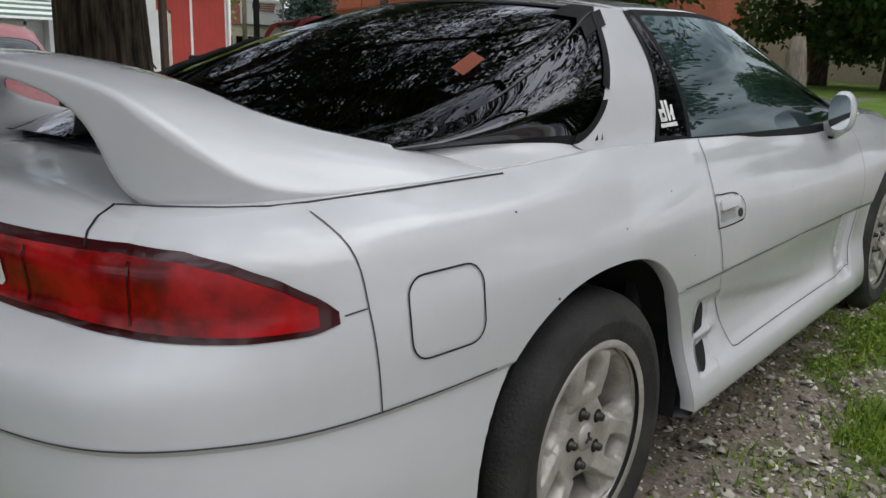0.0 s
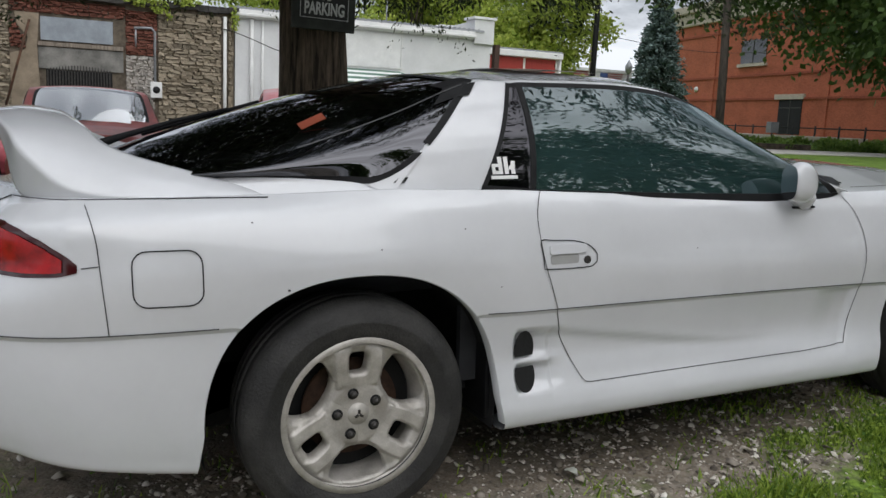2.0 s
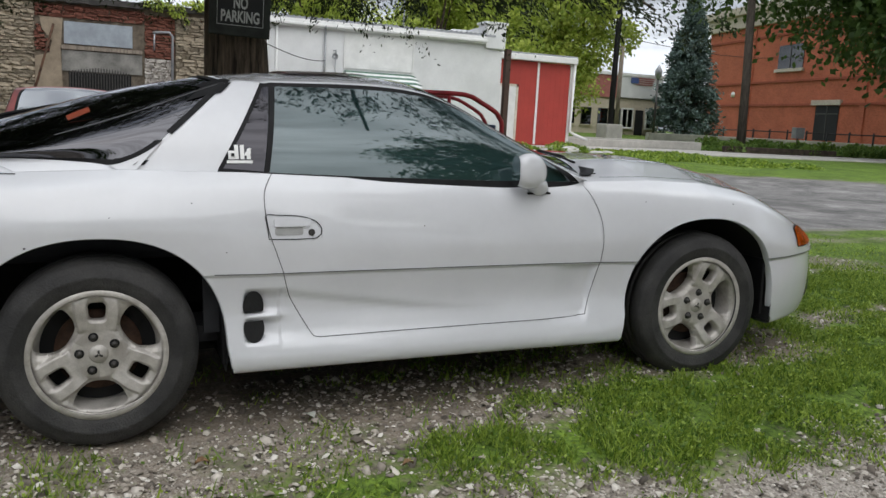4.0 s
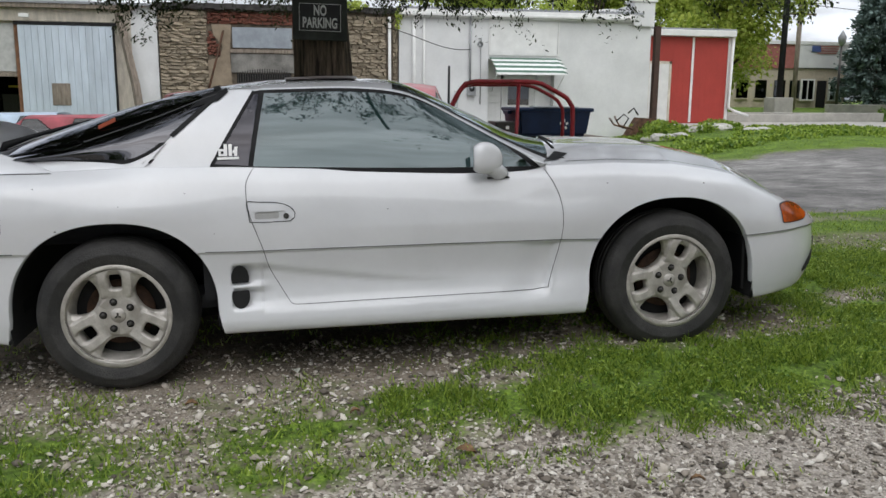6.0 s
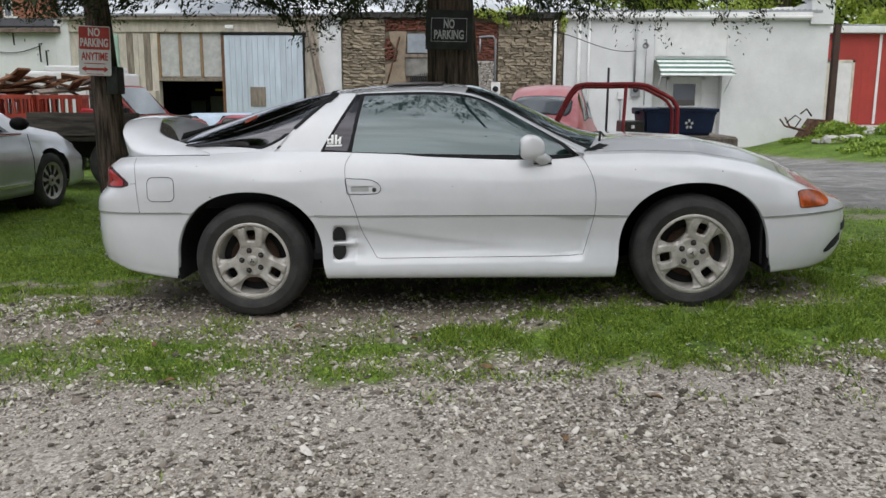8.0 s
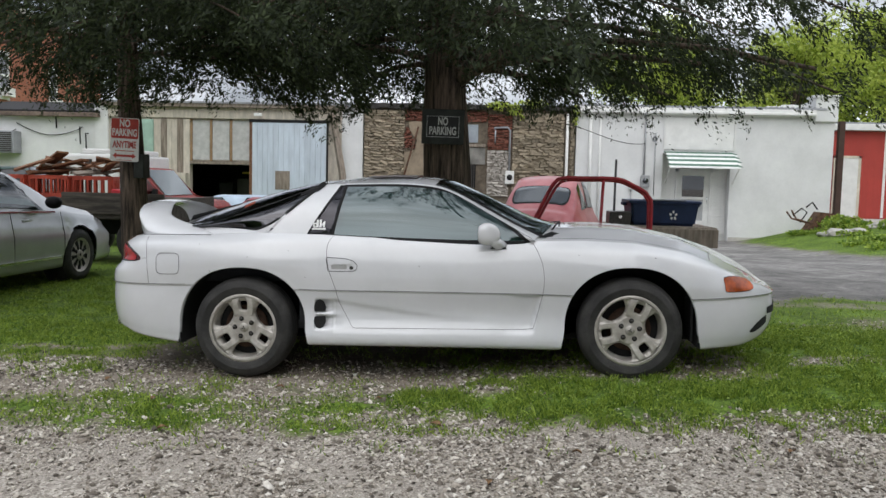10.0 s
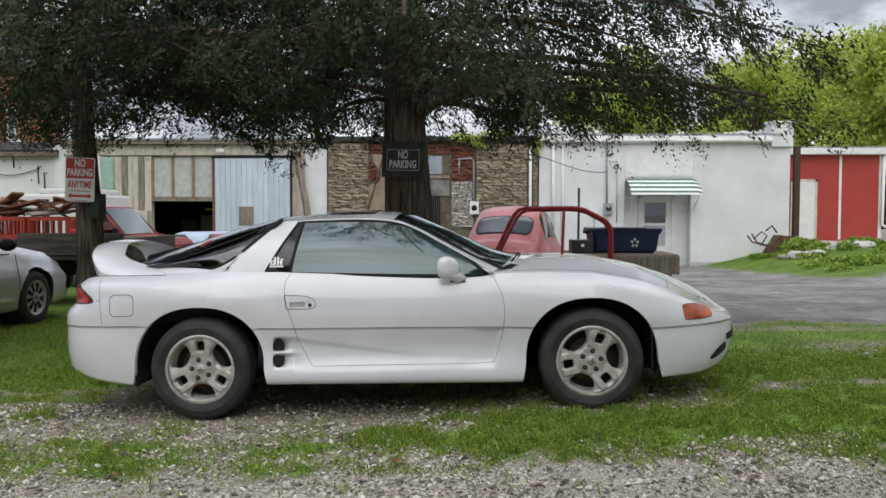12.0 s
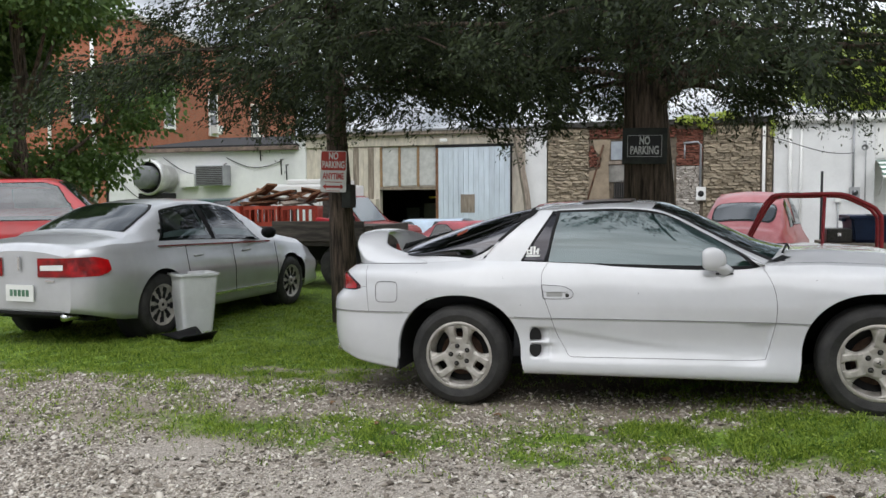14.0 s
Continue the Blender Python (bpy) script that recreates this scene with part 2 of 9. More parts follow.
def add_box(bm, x0, x1, y0, y1, z0, z1, bevel=0.0, m=None):
    r = bmesh.ops.create_cube(bm, size=1.0)
    vs = r["verts"]
    for v in vs:
        v.co = Vector((lerp(x0, x1, v.co.x + 0.5), lerp(y0, y1, v.co.y + 0.5), lerp(z0, z1, v.co.z + 0.5)))
    if bevel:
        es = {e for v in vs for e in v.link_edges}
        b = bmesh.ops.bevel(bm, geom=list(es), offset=bevel, segments=2, affect="EDGES", profile=0.6)
        vs = list({v for f in b["faces"] for v in f.verts} | {v for v in vs if v.is_valid})
    if m is not None:
        bmesh.ops.transform(bm, matrix=m, verts=vs)
    return vs


def box(name, x0, x1, y0, y1, z0, z1, material, parent=None, label="", bevel=0.0, m=None):
    bm = bmesh.new()
    add_box(bm, x0, x1, y0, y1, z0, z1, bevel, m)
    return part(name, bm, material, parent, label)


def add_tube(bm, pts, radius, sides=10, cap=True):
    """A tube along a line of points; radius is a number or a list."""
    pts = [Vector(p) for p in pts]
    rad = radius if isinstance(radius, (list, tuple)) else [radius] * len(pts)
    rings = []
    ref = Vector((0.13, 0.97, 0.21))
    for i, p in enumerate(pts):
        d = (pts[min(i + 1, len(pts) - 1)] - pts[max(i - 1, 0)]).normalized()
        a = d.cross(ref)
        if a.length < 0.2:
            a = d.cross(Vector((1, 0, 0)))
        a.normalize()
        b = d.cross(a)
        rings.append([bm.verts.new(p + (a * math.cos(t) + b * math.sin(t)) * rad[i]) for t in (2 * math.pi * k / sides for k in range(sides))])
    for r0, r1 in zip(rings, rings[1:]):
        for k in range(sides):
            bm.faces.new((r0[k], r0[(k + 1) % sides], r1[(k + 1) % sides], r1[k]))
    if cap:
        bm.faces.new(rings[0][::-1])
        bm.faces.new(rings[-1])
    return rings


def tube(name, pts, radius, material, parent=None, label="", sides=10):
    bm = bmesh.new()
    add_tube(bm, pts, radius, sides)
    return part(name, bm, material, parent, label, smooth_on=True)


def add_lathe(bm, profile, axis="y", seg=48, centre=(0, 0, 0), close=False):
    """Turn a profile of (radius, along) round an axis."""
    c = Vector(centre)
    rings = []
    for r, a in profile:
        ring = []
        for k in range(seg):
            t = 2 * math.pi * k / seg
            u, v = r * math.cos(t), r * math.sin(t)
            co = {"y": (u, a, v), "z": (u, v, a), "x": (a, u, v)}[axis]
            ring.append(bm.verts.new(c + Vector(co)))
        rings.append(ring)
    pairs = list(zip(rings, rings[1:]))
    if close:
        pairs.append((rings[-1], rings[0]))
    for r0, r1 in pairs:
        for k in range(seg):
            bm.faces.new((r0[k], r0[(k + 1) % seg], r1[(k + 1) % seg], r1[k]))
    return rings


def lathe(name, profile, material, parent=None, label="", axis="y", seg=48, centre=(0, 0, 0), close=False, caps=False):
    bm = bmesh.new()
    rings = add_lathe(bm, profile, axis, seg, centre, close)
    if caps:
        bm.faces.new(rings[0])
        bm.faces.new(rings[-1])
    return part(name, bm, material, parent, label, smooth_on=True)


def add_prism(bm, outline, lo, hi, axis="y"):
    """Extrude a flat outline along an axis."""
    def at(p, a):
        return {"y": (p[0], a, p[1]), "z": (p[0], p[1], a), "x": (a, p[0], p[1])}[axis]
    a = [bm.verts.new(at(p, lo)) for p in outline]
    b = [bm.verts.new(at(p, hi)) for p in outline]
    n = len(outline)
    bm.faces.new(a)
    bm.faces.new(b[::-1])
    for i in range(n):
        bm.faces.new((a[i], b[i], b[(i + 1) % n], a[(i + 1) % n]))


def prism(name, outline, lo, hi, material, parent=None, label="", axis="y", bevel=0.0):
    bm = bmesh.new()
    add_prism(bm, outline, lo, hi, axis)
    if bevel:
        bmesh.ops.bevel(bm, geom=list(bm.edges), offset=bevel, segments=2, affect="EDGES", profile=0.6)
    return part(name, bm, material, parent, label)


def round_rect(x0, x1, z0, z1, r, n=5):
    out = []
    for cx, cz, a0 in ((x1 - r, z1 - r, 0), (x0 + r, z1 - r, 90), (x0 + r, z0 + r, 180), (x1 - r, z0 + r, 270)):
        for k in range(n + 1):
            a = radians(a0 + 90 * k / n)
            out.append((cx + r * math.cos(a), cz + r * math.sin(a)))
    return out
# ---- ground: one sheet from the gravel lane up to the buildings and out to the horizon ----
def ground_z(x, y):
    near = 0.029 * max(-3.0, min(5.0, x))
    if y < -0.8:
        lane = near - 0.085 * min(2.2, -0.8 - y) - 0.02 * smooth(-3.0, -6.0, y)
        z = lane
    else:
        z = near
    z += .036 * smooth(1.2, 2.2, x) * smooth(6.5, 4.0, x) * smooth(-2.1, -1.3, y) * smooth(2.6, 1.2, y)
    far = -0.32 + 0.72 * smooth(8.2, 12.5, x)
    t = smooth(3.5, 18.0, y)
    z = lerp(z, far, t)
    z += 0.6 * smooth(24.0, 60.0, y) * smooth(5, 20, x)
    if y < -7:
        z = lerp(z, -0.35, smooth(-7, -14, y))
    return z + 0.012 * (noise.noise((x * 1.3, y * 1.3, 0.0)) + 0.5 * noise.noise((x * 4.1, y * 4.1, 3.0))) * (1 - smooth(12, 30, abs(y)))


def cover(x, y):
    """How much grass, gravel and asphalt lies at a place, each 0 to 1."""
    n = noise.noise((x * 0.9, y * 1.6, 7.0)) * 0.5 + noise.noise((x * 2.7, y * 3.3, 2.0)) * 0.35 + noise.noise((x * 8, y * 8, 5.0)) * 0.25
    # turf runs along the car and ends at the lane
    edge = table([(-8, -.2), (-5, -.7), (-3.7, -1.0), (-2.4, -1.35), (-1.3, -1.62), (-.3, -1.70), (.35, -1.70), (1.1, -1.68), (1.7, -1.63), (2.4, -1.60), (3.05, -1.48), (3.9, -1.40), (7, -1.3)], x)
    soft = .22 + .36 * smooth(-.8, -2.4, x)
    turf = smooth(edge - soft, edge + soft, y + 0.42 * n)
    n2 = noise.noise((x * 1.7, y * 2.3, 21.0)) + .6 * noise.noise((x * 5.0, y * 5.0, 23.0))
    # worn stony patch beside the rear wheel and behind it, bare soil below the door
    worn = smooth(1.05, .75, x + .2 * n) * smooth(-1.30, -1.12, y + .25 * n) * smooth(.1, -.35, y)
    turf *= 1 - worn * max(0.0, min(1.0, .72 + .55 * n2))
    bare = smooth(.40, .12, abs(x - 1.2) + .15 * n) * smooth(-1.22, -1.05, y + .2 * n)  * smooth(-.4, -.6, y)
    turf *= 1 - .9 * bare
    n3 = noise.noise((x * 2.1, y * 3.0, 51.0)) + .7 * noise.noise((x * 6.5, y * 7.5, 53.0))
    thin = smooth(2.9, 1.2, x + .6 * n) * smooth(-.2, -.6, y)
    turf *= 1 - thin * max(0.0, min(.9, .28 + .75 * n3))
    turf *= 1 - 0.9 * smooth(0.22, 0.0, abs(y - .12 + 0.25 * n)) * smooth(-0.7, -1.1, x) * smooth(-2.8, -1.8, x)
    turf *= 1 - 0.9 * smooth(0.26, 0.05, abs(y + .28 - 0.1 * (x - 4) + 0.3 * n)) * smooth(3.4, 3.8, x)
    turf = min(1.0, turf + .35 * smooth(.2, .5, n) * smooth(-3.0, -2.2, y))
    # stony verge between the grass and the asphalt ahead of the car
    verge = smooth(.75, .35, math.hypot((x - 5.3) * .55, (y - 1.25) * 1.0) + .3 * n)
    verge = max(verge, smooth(.30, .10, abs(y - 2.55 + .3 * n)) * smooth(3.8, 4.6, x))
    turf *= 1 - .6 * verge * max(0.0, min(1.0, .8 + .6 * n2))
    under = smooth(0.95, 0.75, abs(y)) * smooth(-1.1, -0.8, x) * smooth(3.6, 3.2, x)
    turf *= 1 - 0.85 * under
    asph = smooth(2.6, 3.3, y + 0.8 * n - 0.12 * (x - 5)) * smooth(2.2, 3.6, x + 1.5 * n)
    asph = max(asph, smooth(6.0, 8.0, y + n) * smooth(-4.5, -2.0, x + n))
    bank = smooth(8.8, 9.8, x + 0.1 * (y - 14) + 0.6 * n) * smooth(11.0, 12.5, y + 0.25 * (x - 9) + n)
    asph *= 1 - bank
    asph = asph * smooth(34, 30, y)
    turf = max(turf * (1 - asph), bank * smooth(21.9, 21.0, y)) if y < 22 else smooth(-0.5, 0.2, n + 0.3)
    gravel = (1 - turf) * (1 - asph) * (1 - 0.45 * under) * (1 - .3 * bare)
    if y > 6 and x < -2:
        gravel *= 0.4
    gravel *= 1 - .42 * smooth(-1.75, -1.25, y) * smooth(2.2, 1.6, y)
    return turf, gravel, asph


def spaced(parts):
    out = []
    for a, b, n in parts:
        out += [a + (b - a) * i / n for i in range(n)]
    return out + [parts[-1][1]]


GX = spaced([(-900, -120, 8), (-120, -30, 12), (-30, -7, 36), (-7, 7, 200), (7, 30, 60), (30, 120, 20), (120, 900, 8)])
GY = spaced([(-900, -100, 8), (-100, -20, 14), (-20, -7, 26), (-7, 5, 170), (5, 26, 60), (26, 100, 24), (100, 900, 8)])


def build_ground():
    verts = [(x, y, ground_z(x, y)) for y in GY for x in GX]
    nx = len(GX)
    faces = [(j * nx + i, j * nx + i + 1, (j + 1) * nx + i + 1, (j + 1) * nx + i) for j in range(len(GY) - 1) for i in range(nx - 1)]
    m = bpy.data.materials.new("turf_gravel_and_asphalt")
    m.use_nodes = True
    ob = mesh_ob("ground", verts, faces, m, smooth_on=True)
    tagged(ob, "worn turf and pale limestone gravel beside patched grey asphalt", "ground", kind="structure")
    at = ob.data.color_attributes.new("cover", "FLOAT_COLOR", "POINT")
    flat = []
    for x, y, z in verts:
        t, g, a = cover(x, y)
        flat += [t, g, a, 1.0]
    at.data.foreach_set("color", flat)
    nt = m.node_tree
    b = nt.nodes["Principled BSDF"]
    b.inputs["Roughness"].default_value = 0.95
    b.inputs["Specular IOR Level"].default_value = 0.25
    co = nt.nodes.new("ShaderNodeTexCoord")
    va = nt.nodes.new("ShaderNodeVertexColor")
    va.layer_name = "cover"
    sep = nt.nodes.new("ShaderNodeSeparateColor")
    nt.links.new(va.outputs["Color"], sep.inputs[0])

    def tex(scale, lo, hi, p0=0.35, p1=0.65, detail=8):
        n = nt.nodes.new("ShaderNodeTexNoise")
        n.inputs["Scale"].default_value = scale
        n.inputs["Detail"].default_value = detail
        n.inputs["Roughness"].default_value = 0.7
        nt.links.new(co.outputs["Object"], n.inputs["Vector"])
        r = nt.nodes.new("ShaderNodeValToRGB")
        r.color_ramp.elements[0].position, r.color_ramp.elements[1].position = p0, p1
        r.color_ramp.elements[0].color, r.color_ramp.elements[1].color = (*lo, 1), (*hi, 1)
        nt.links.new(n.outputs["Fac"], r.inputs["Fac"])
        return r.outputs["Color"]

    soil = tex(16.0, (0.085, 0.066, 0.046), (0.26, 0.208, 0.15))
    grass = tex(30.0, (0.024, 0.044, 0.010), (0.165, 0.265, 0.038), .34, .64)
    asphalt = tex(3.0, (0.13, 0.127, 0.125), (0.27, 0.262, 0.255))
    patch = tex(.55, (0.62, 0.62, 0.62), (1.25, 1.25, 1.24), .38, .62)
    grit = tex(90.0, (0.55, 0.55, 0.55), (1.5, 1.48, 1.45), .36, .66, 3)

    def times(a, c):
        mx = nt.nodes.new("ShaderNodeMixRGB")
        mx.blend_type = "MULTIPLY"
        mx.inputs["Fac"].default_value = 1.0
        nt.links.new(a, mx.inputs["Color1"])
        nt.links.new(c, mx.inputs["Color2"])
        return mx.outputs["Color"]
    asphalt = times(times(asphalt, patch), grit)
    grass = times(grass, tex(1.7, (0.6, 0.62, 0.6), (1.35, 1.3, 1.2), .36, .64))

    def cells(scale, stops):
        vo = nt.nodes.new("ShaderNodeTexVoronoi")
        vo.inputs["Scale"].default_value = scale
        nt.links.new(co.outputs["Object"], vo.inputs["Vector"])
        bw = nt.nodes.new("ShaderNodeRGBToBW")
        nt.links.new(vo.outputs["Color"], bw.inputs["Color"])
        rp = nt.nodes.new("ShaderNodeValToRGB")
        e = rp.color_ramp.elements
        e[0].position, e[1].position = stops[0][0], stops[-1][0]
        e[0].color, e[1].color = (*stops[0][1], 1), (*stops[-1][1], 1)
        for pos, col in stops[1:-1]:
            e.new(pos).color = (*col, 1)
        nt.links.new(bw.outputs[0], rp.inputs["Fac"])
        return rp.outputs["Color"]
    # packed stone dust with fine chips, and looser coarse chips, in drifts
    packed = cells(165, [(.15, (.17, .148, .125)), (.5, (.315, .282, .244)), (.85, (.47, .43, .38))])
    coarse = cells(74, [(.12, (.13, .112, .093)), (.5, (.305, .272, .234)), (.88, (.58, .535, .475))])
    drift = nt.nodes.new("ShaderNodeTexNoise")
    drift.inputs["Scale"].default_value = 1.4
    drift.inputs["Detail"].default_value = 7
    nt.links.new(co.outputs["Object"], drift.inputs["Vector"])
    dr = nt.nodes.new("ShaderNodeMapRange")
    dr.inputs["From Min"].default_value, dr.inputs["From Max"].default_value = .44, .60
    nt.links.new(drift.outputs["Fac"], dr.inputs["Value"])
    tn = nt.nodes.new("ShaderNodeTexNoise")
    tn.inputs["Scale"].default_value = 26
    tn.inputs["Detail"].default_value = 5
    nt.links.new(co.outputs["Object"], tn.inputs["Vector"])

    def ragged(value, amount=1.1):
        """A cover value whose edge breaks up into small tufts and crumbs."""
        a = nt.nodes.new("ShaderNodeMath")
        a.operation = "MULTIPLY_ADD"
        nt.links.new(tn.outputs["Fac"], a.inputs[0])
        a.inputs[1].default_value = amount
        a.inputs[2].default_value = -.5 * amount
        b2 = nt.nodes.new("ShaderNodeMath")
        b2.use_clamp = True
        nt.links.new(a.outputs[0], b2.inputs[0])
        nt.links.new(value, b2.inputs[1])
        c2 = nt.nodes.new("ShaderNodeMapRange")
        c2.inputs["From Min"].default_value, c2.inputs["From Max"].default_value = .2, .8
        nt.links.new(b2.outputs[0], c2.inputs["Value"])
        return c2.outputs["Result"]

    def mixed(fac, a, c):
        mx = nt.nodes.new("ShaderNodeMixRGB")
        nt.links.new(fac, mx.inputs["Fac"])
        nt.links.new(a, mx.inputs["Color1"])
        nt.links.new(c, mx.inputs["Color2"])
        return mx.outputs["Color"]

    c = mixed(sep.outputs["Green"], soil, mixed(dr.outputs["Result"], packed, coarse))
    c = mixed(ragged(sep.outputs["Red"]), c, grass)
    c = mixed(ragged(sep.outputs["Blue"], .7), c, asphalt)
    nt.links.new(c, b.inputs["Base Color"])
    bp = nt.nodes.new("ShaderNodeBump")
    bp.inputs["Strength"].default_value = 0.5
    bp.inputs["Distance"].default_value = 0.02
    nb = nt.nodes.new("ShaderNodeTexNoise")
    nb.inputs["Scale"].default_value = 45
    nb.inputs["Detail"].default_value = 6
    nt.links.new(co.outputs["Object"], nb.inputs["Vector"])
    nt.links.new(nb.outputs["Fac"], bp.inputs["Height"])
    nt.links.new(bp.outputs["Normal"], b.inputs["Normal"])
    return ob


build_ground()
# ---- foliage ----
def leaf_mesh(centres, dirs, size, rng, aspect=.45):
    """Small kite-shaped leaves: centres and the way each one points."""
    n = len(centres)
    d = dirs / np.maximum(1e-6, np.linalg.norm(dirs, axis=1))[:, None]
    r = rng.normal(size=(n, 3))
    s = np.cross(d, r)
    s /= np.maximum(1e-6, np.linalg.norm(s, axis=1))[:, None]
    L = (size * rng.uniform(.6, 1.4, n))[:, None]
    W = L * aspect * .5
    v = np.empty((n, 4, 3))
    v[:, 0] = centres - d * L * .5
    v[:, 1] = centres + s * W
    v[:, 2] = centres + d * L * .5
    v[:, 3] = centres - s * W
    return v.reshape(-1, 3)


def quads_ob(name, verts, material, parent=None, label=""):
    n = len(verts) // 4
    me = bpy.data.meshes.new(name)
    me.vertices.add(len(verts))
    me.vertices.foreach_set("co", verts.astype(np.float32).ravel())
    me.loops.add(4 * n)
    me.loops.foreach_set("vertex_index", np.arange(4 * n, dtype=np.int32))
    me.polygons.add(n)
    me.polygons.foreach_set("loop_start", np.arange(0, 4 * n, 4, dtype=np.int32))
    me.update(calc_edges=True)
    me.materials.append(material)
    ob = new(name, me)
    if parent:
        ob.parent = parent
    if label:
        ob["label"] = label
    return ob


def cloud_points(blobs, n, rng, shell=.55):
    vol = np.array([r[0] * r[1] * r[2] for _, r in blobs]) ** .8
    pick = rng.choice(len(blobs), n, p=vol / vol.sum())
    d = rng.normal(size=(n, 3))
    d /= np.linalg.norm(d, axis=1)[:, None]
    rad = shell + (1 - shell) * rng.random(n) ** .6
    c = np.array([b[0] for b in blobs])[pick]
    r = np.array([b[1] for b in blobs])[pick]
    return c + d * rad[:, None] * r, d


def leaf_cloud(name, label, category, blobs, n, size, material, rng, kind=""):
    p, d = cloud_points(blobs, n, rng, .2)
    v = leaf_mesh(p, d + rng.normal(size=d.shape) * .8, size, rng, .7)
    ob = quads_ob(name, v, material)
    return tagged(ob, label, category, kind=kind)


def broad_tree(label, base, height, crown_r, n_leaf, size, material, seed, crown_z=.35, trunk_r=.25, lean=(0, 0), bark=None, name="tree", crown_blobs=16):
    rng = np.random.default_rng(seed)
    t = thing(name, label, "tree", Matrix.Translation(base))
    top = Vector((lean[0], lean[1], height * .72))
    bm = bmesh.new()
    pts = [Vector((lean[0] * k / 6 + rng.normal() * .06, lean[1] * k / 6 + rng.normal() * .06, -.3 + (height * .72 + .3) * k / 6)) for k in range(7)]
    add_tube(bm, pts, [trunk_r * (1.25 - k / 6) for k in range(7)], 10)
    blobs = []
    for k in range(crown_blobs):
        a = rng.uniform(0, 2 * math.pi)
        f = rng.uniform(.15, 1)
        z = height * (crown_z + (1 - crown_z) * rng.uniform(.05, .92))
        shape = math.sin(math.pi * min(1, max(.12, (z / height - crown_z) / (1 - crown_z) * .85 + .12)))
        r = crown_r * shape * f
        c = Vector((lean[0] + r * math.cos(a), lean[1] + r * math.sin(a), z))
        s = crown_r * rng.uniform(.28, .46)
        blobs.append((tuple(c), (s, s, s * .75)))
        st = pts[min(6, max(2, int(6 * (z / height) * .8)))]
        mid = st.lerp(c, .55) + Vector((0, 0, -.05 * height * .3))
        add_tube(bm, [st, mid, c], [trunk_r * .35, trunk_r * .2, trunk_r * .06], 6)
    part("trunk", bm, bark or M_BARK, t, smooth_on=True)
    p, d = cloud_points(blobs, n_leaf // 10, rng, .45)
    # leaves in small sprays
    pp = np.repeat(p, 10, axis=0) + rng.normal(size=(len(p) * 10, 3)) * crown_r * .06
    dd = np.repeat(d, 10, axis=0) + rng.normal(size=(len(p) * 10, 3)) * .9
    dd[:, 2] -= .5
    quads_ob("crown", leaf_mesh(pp, dd, size, rng, .65), material, t)
    return t


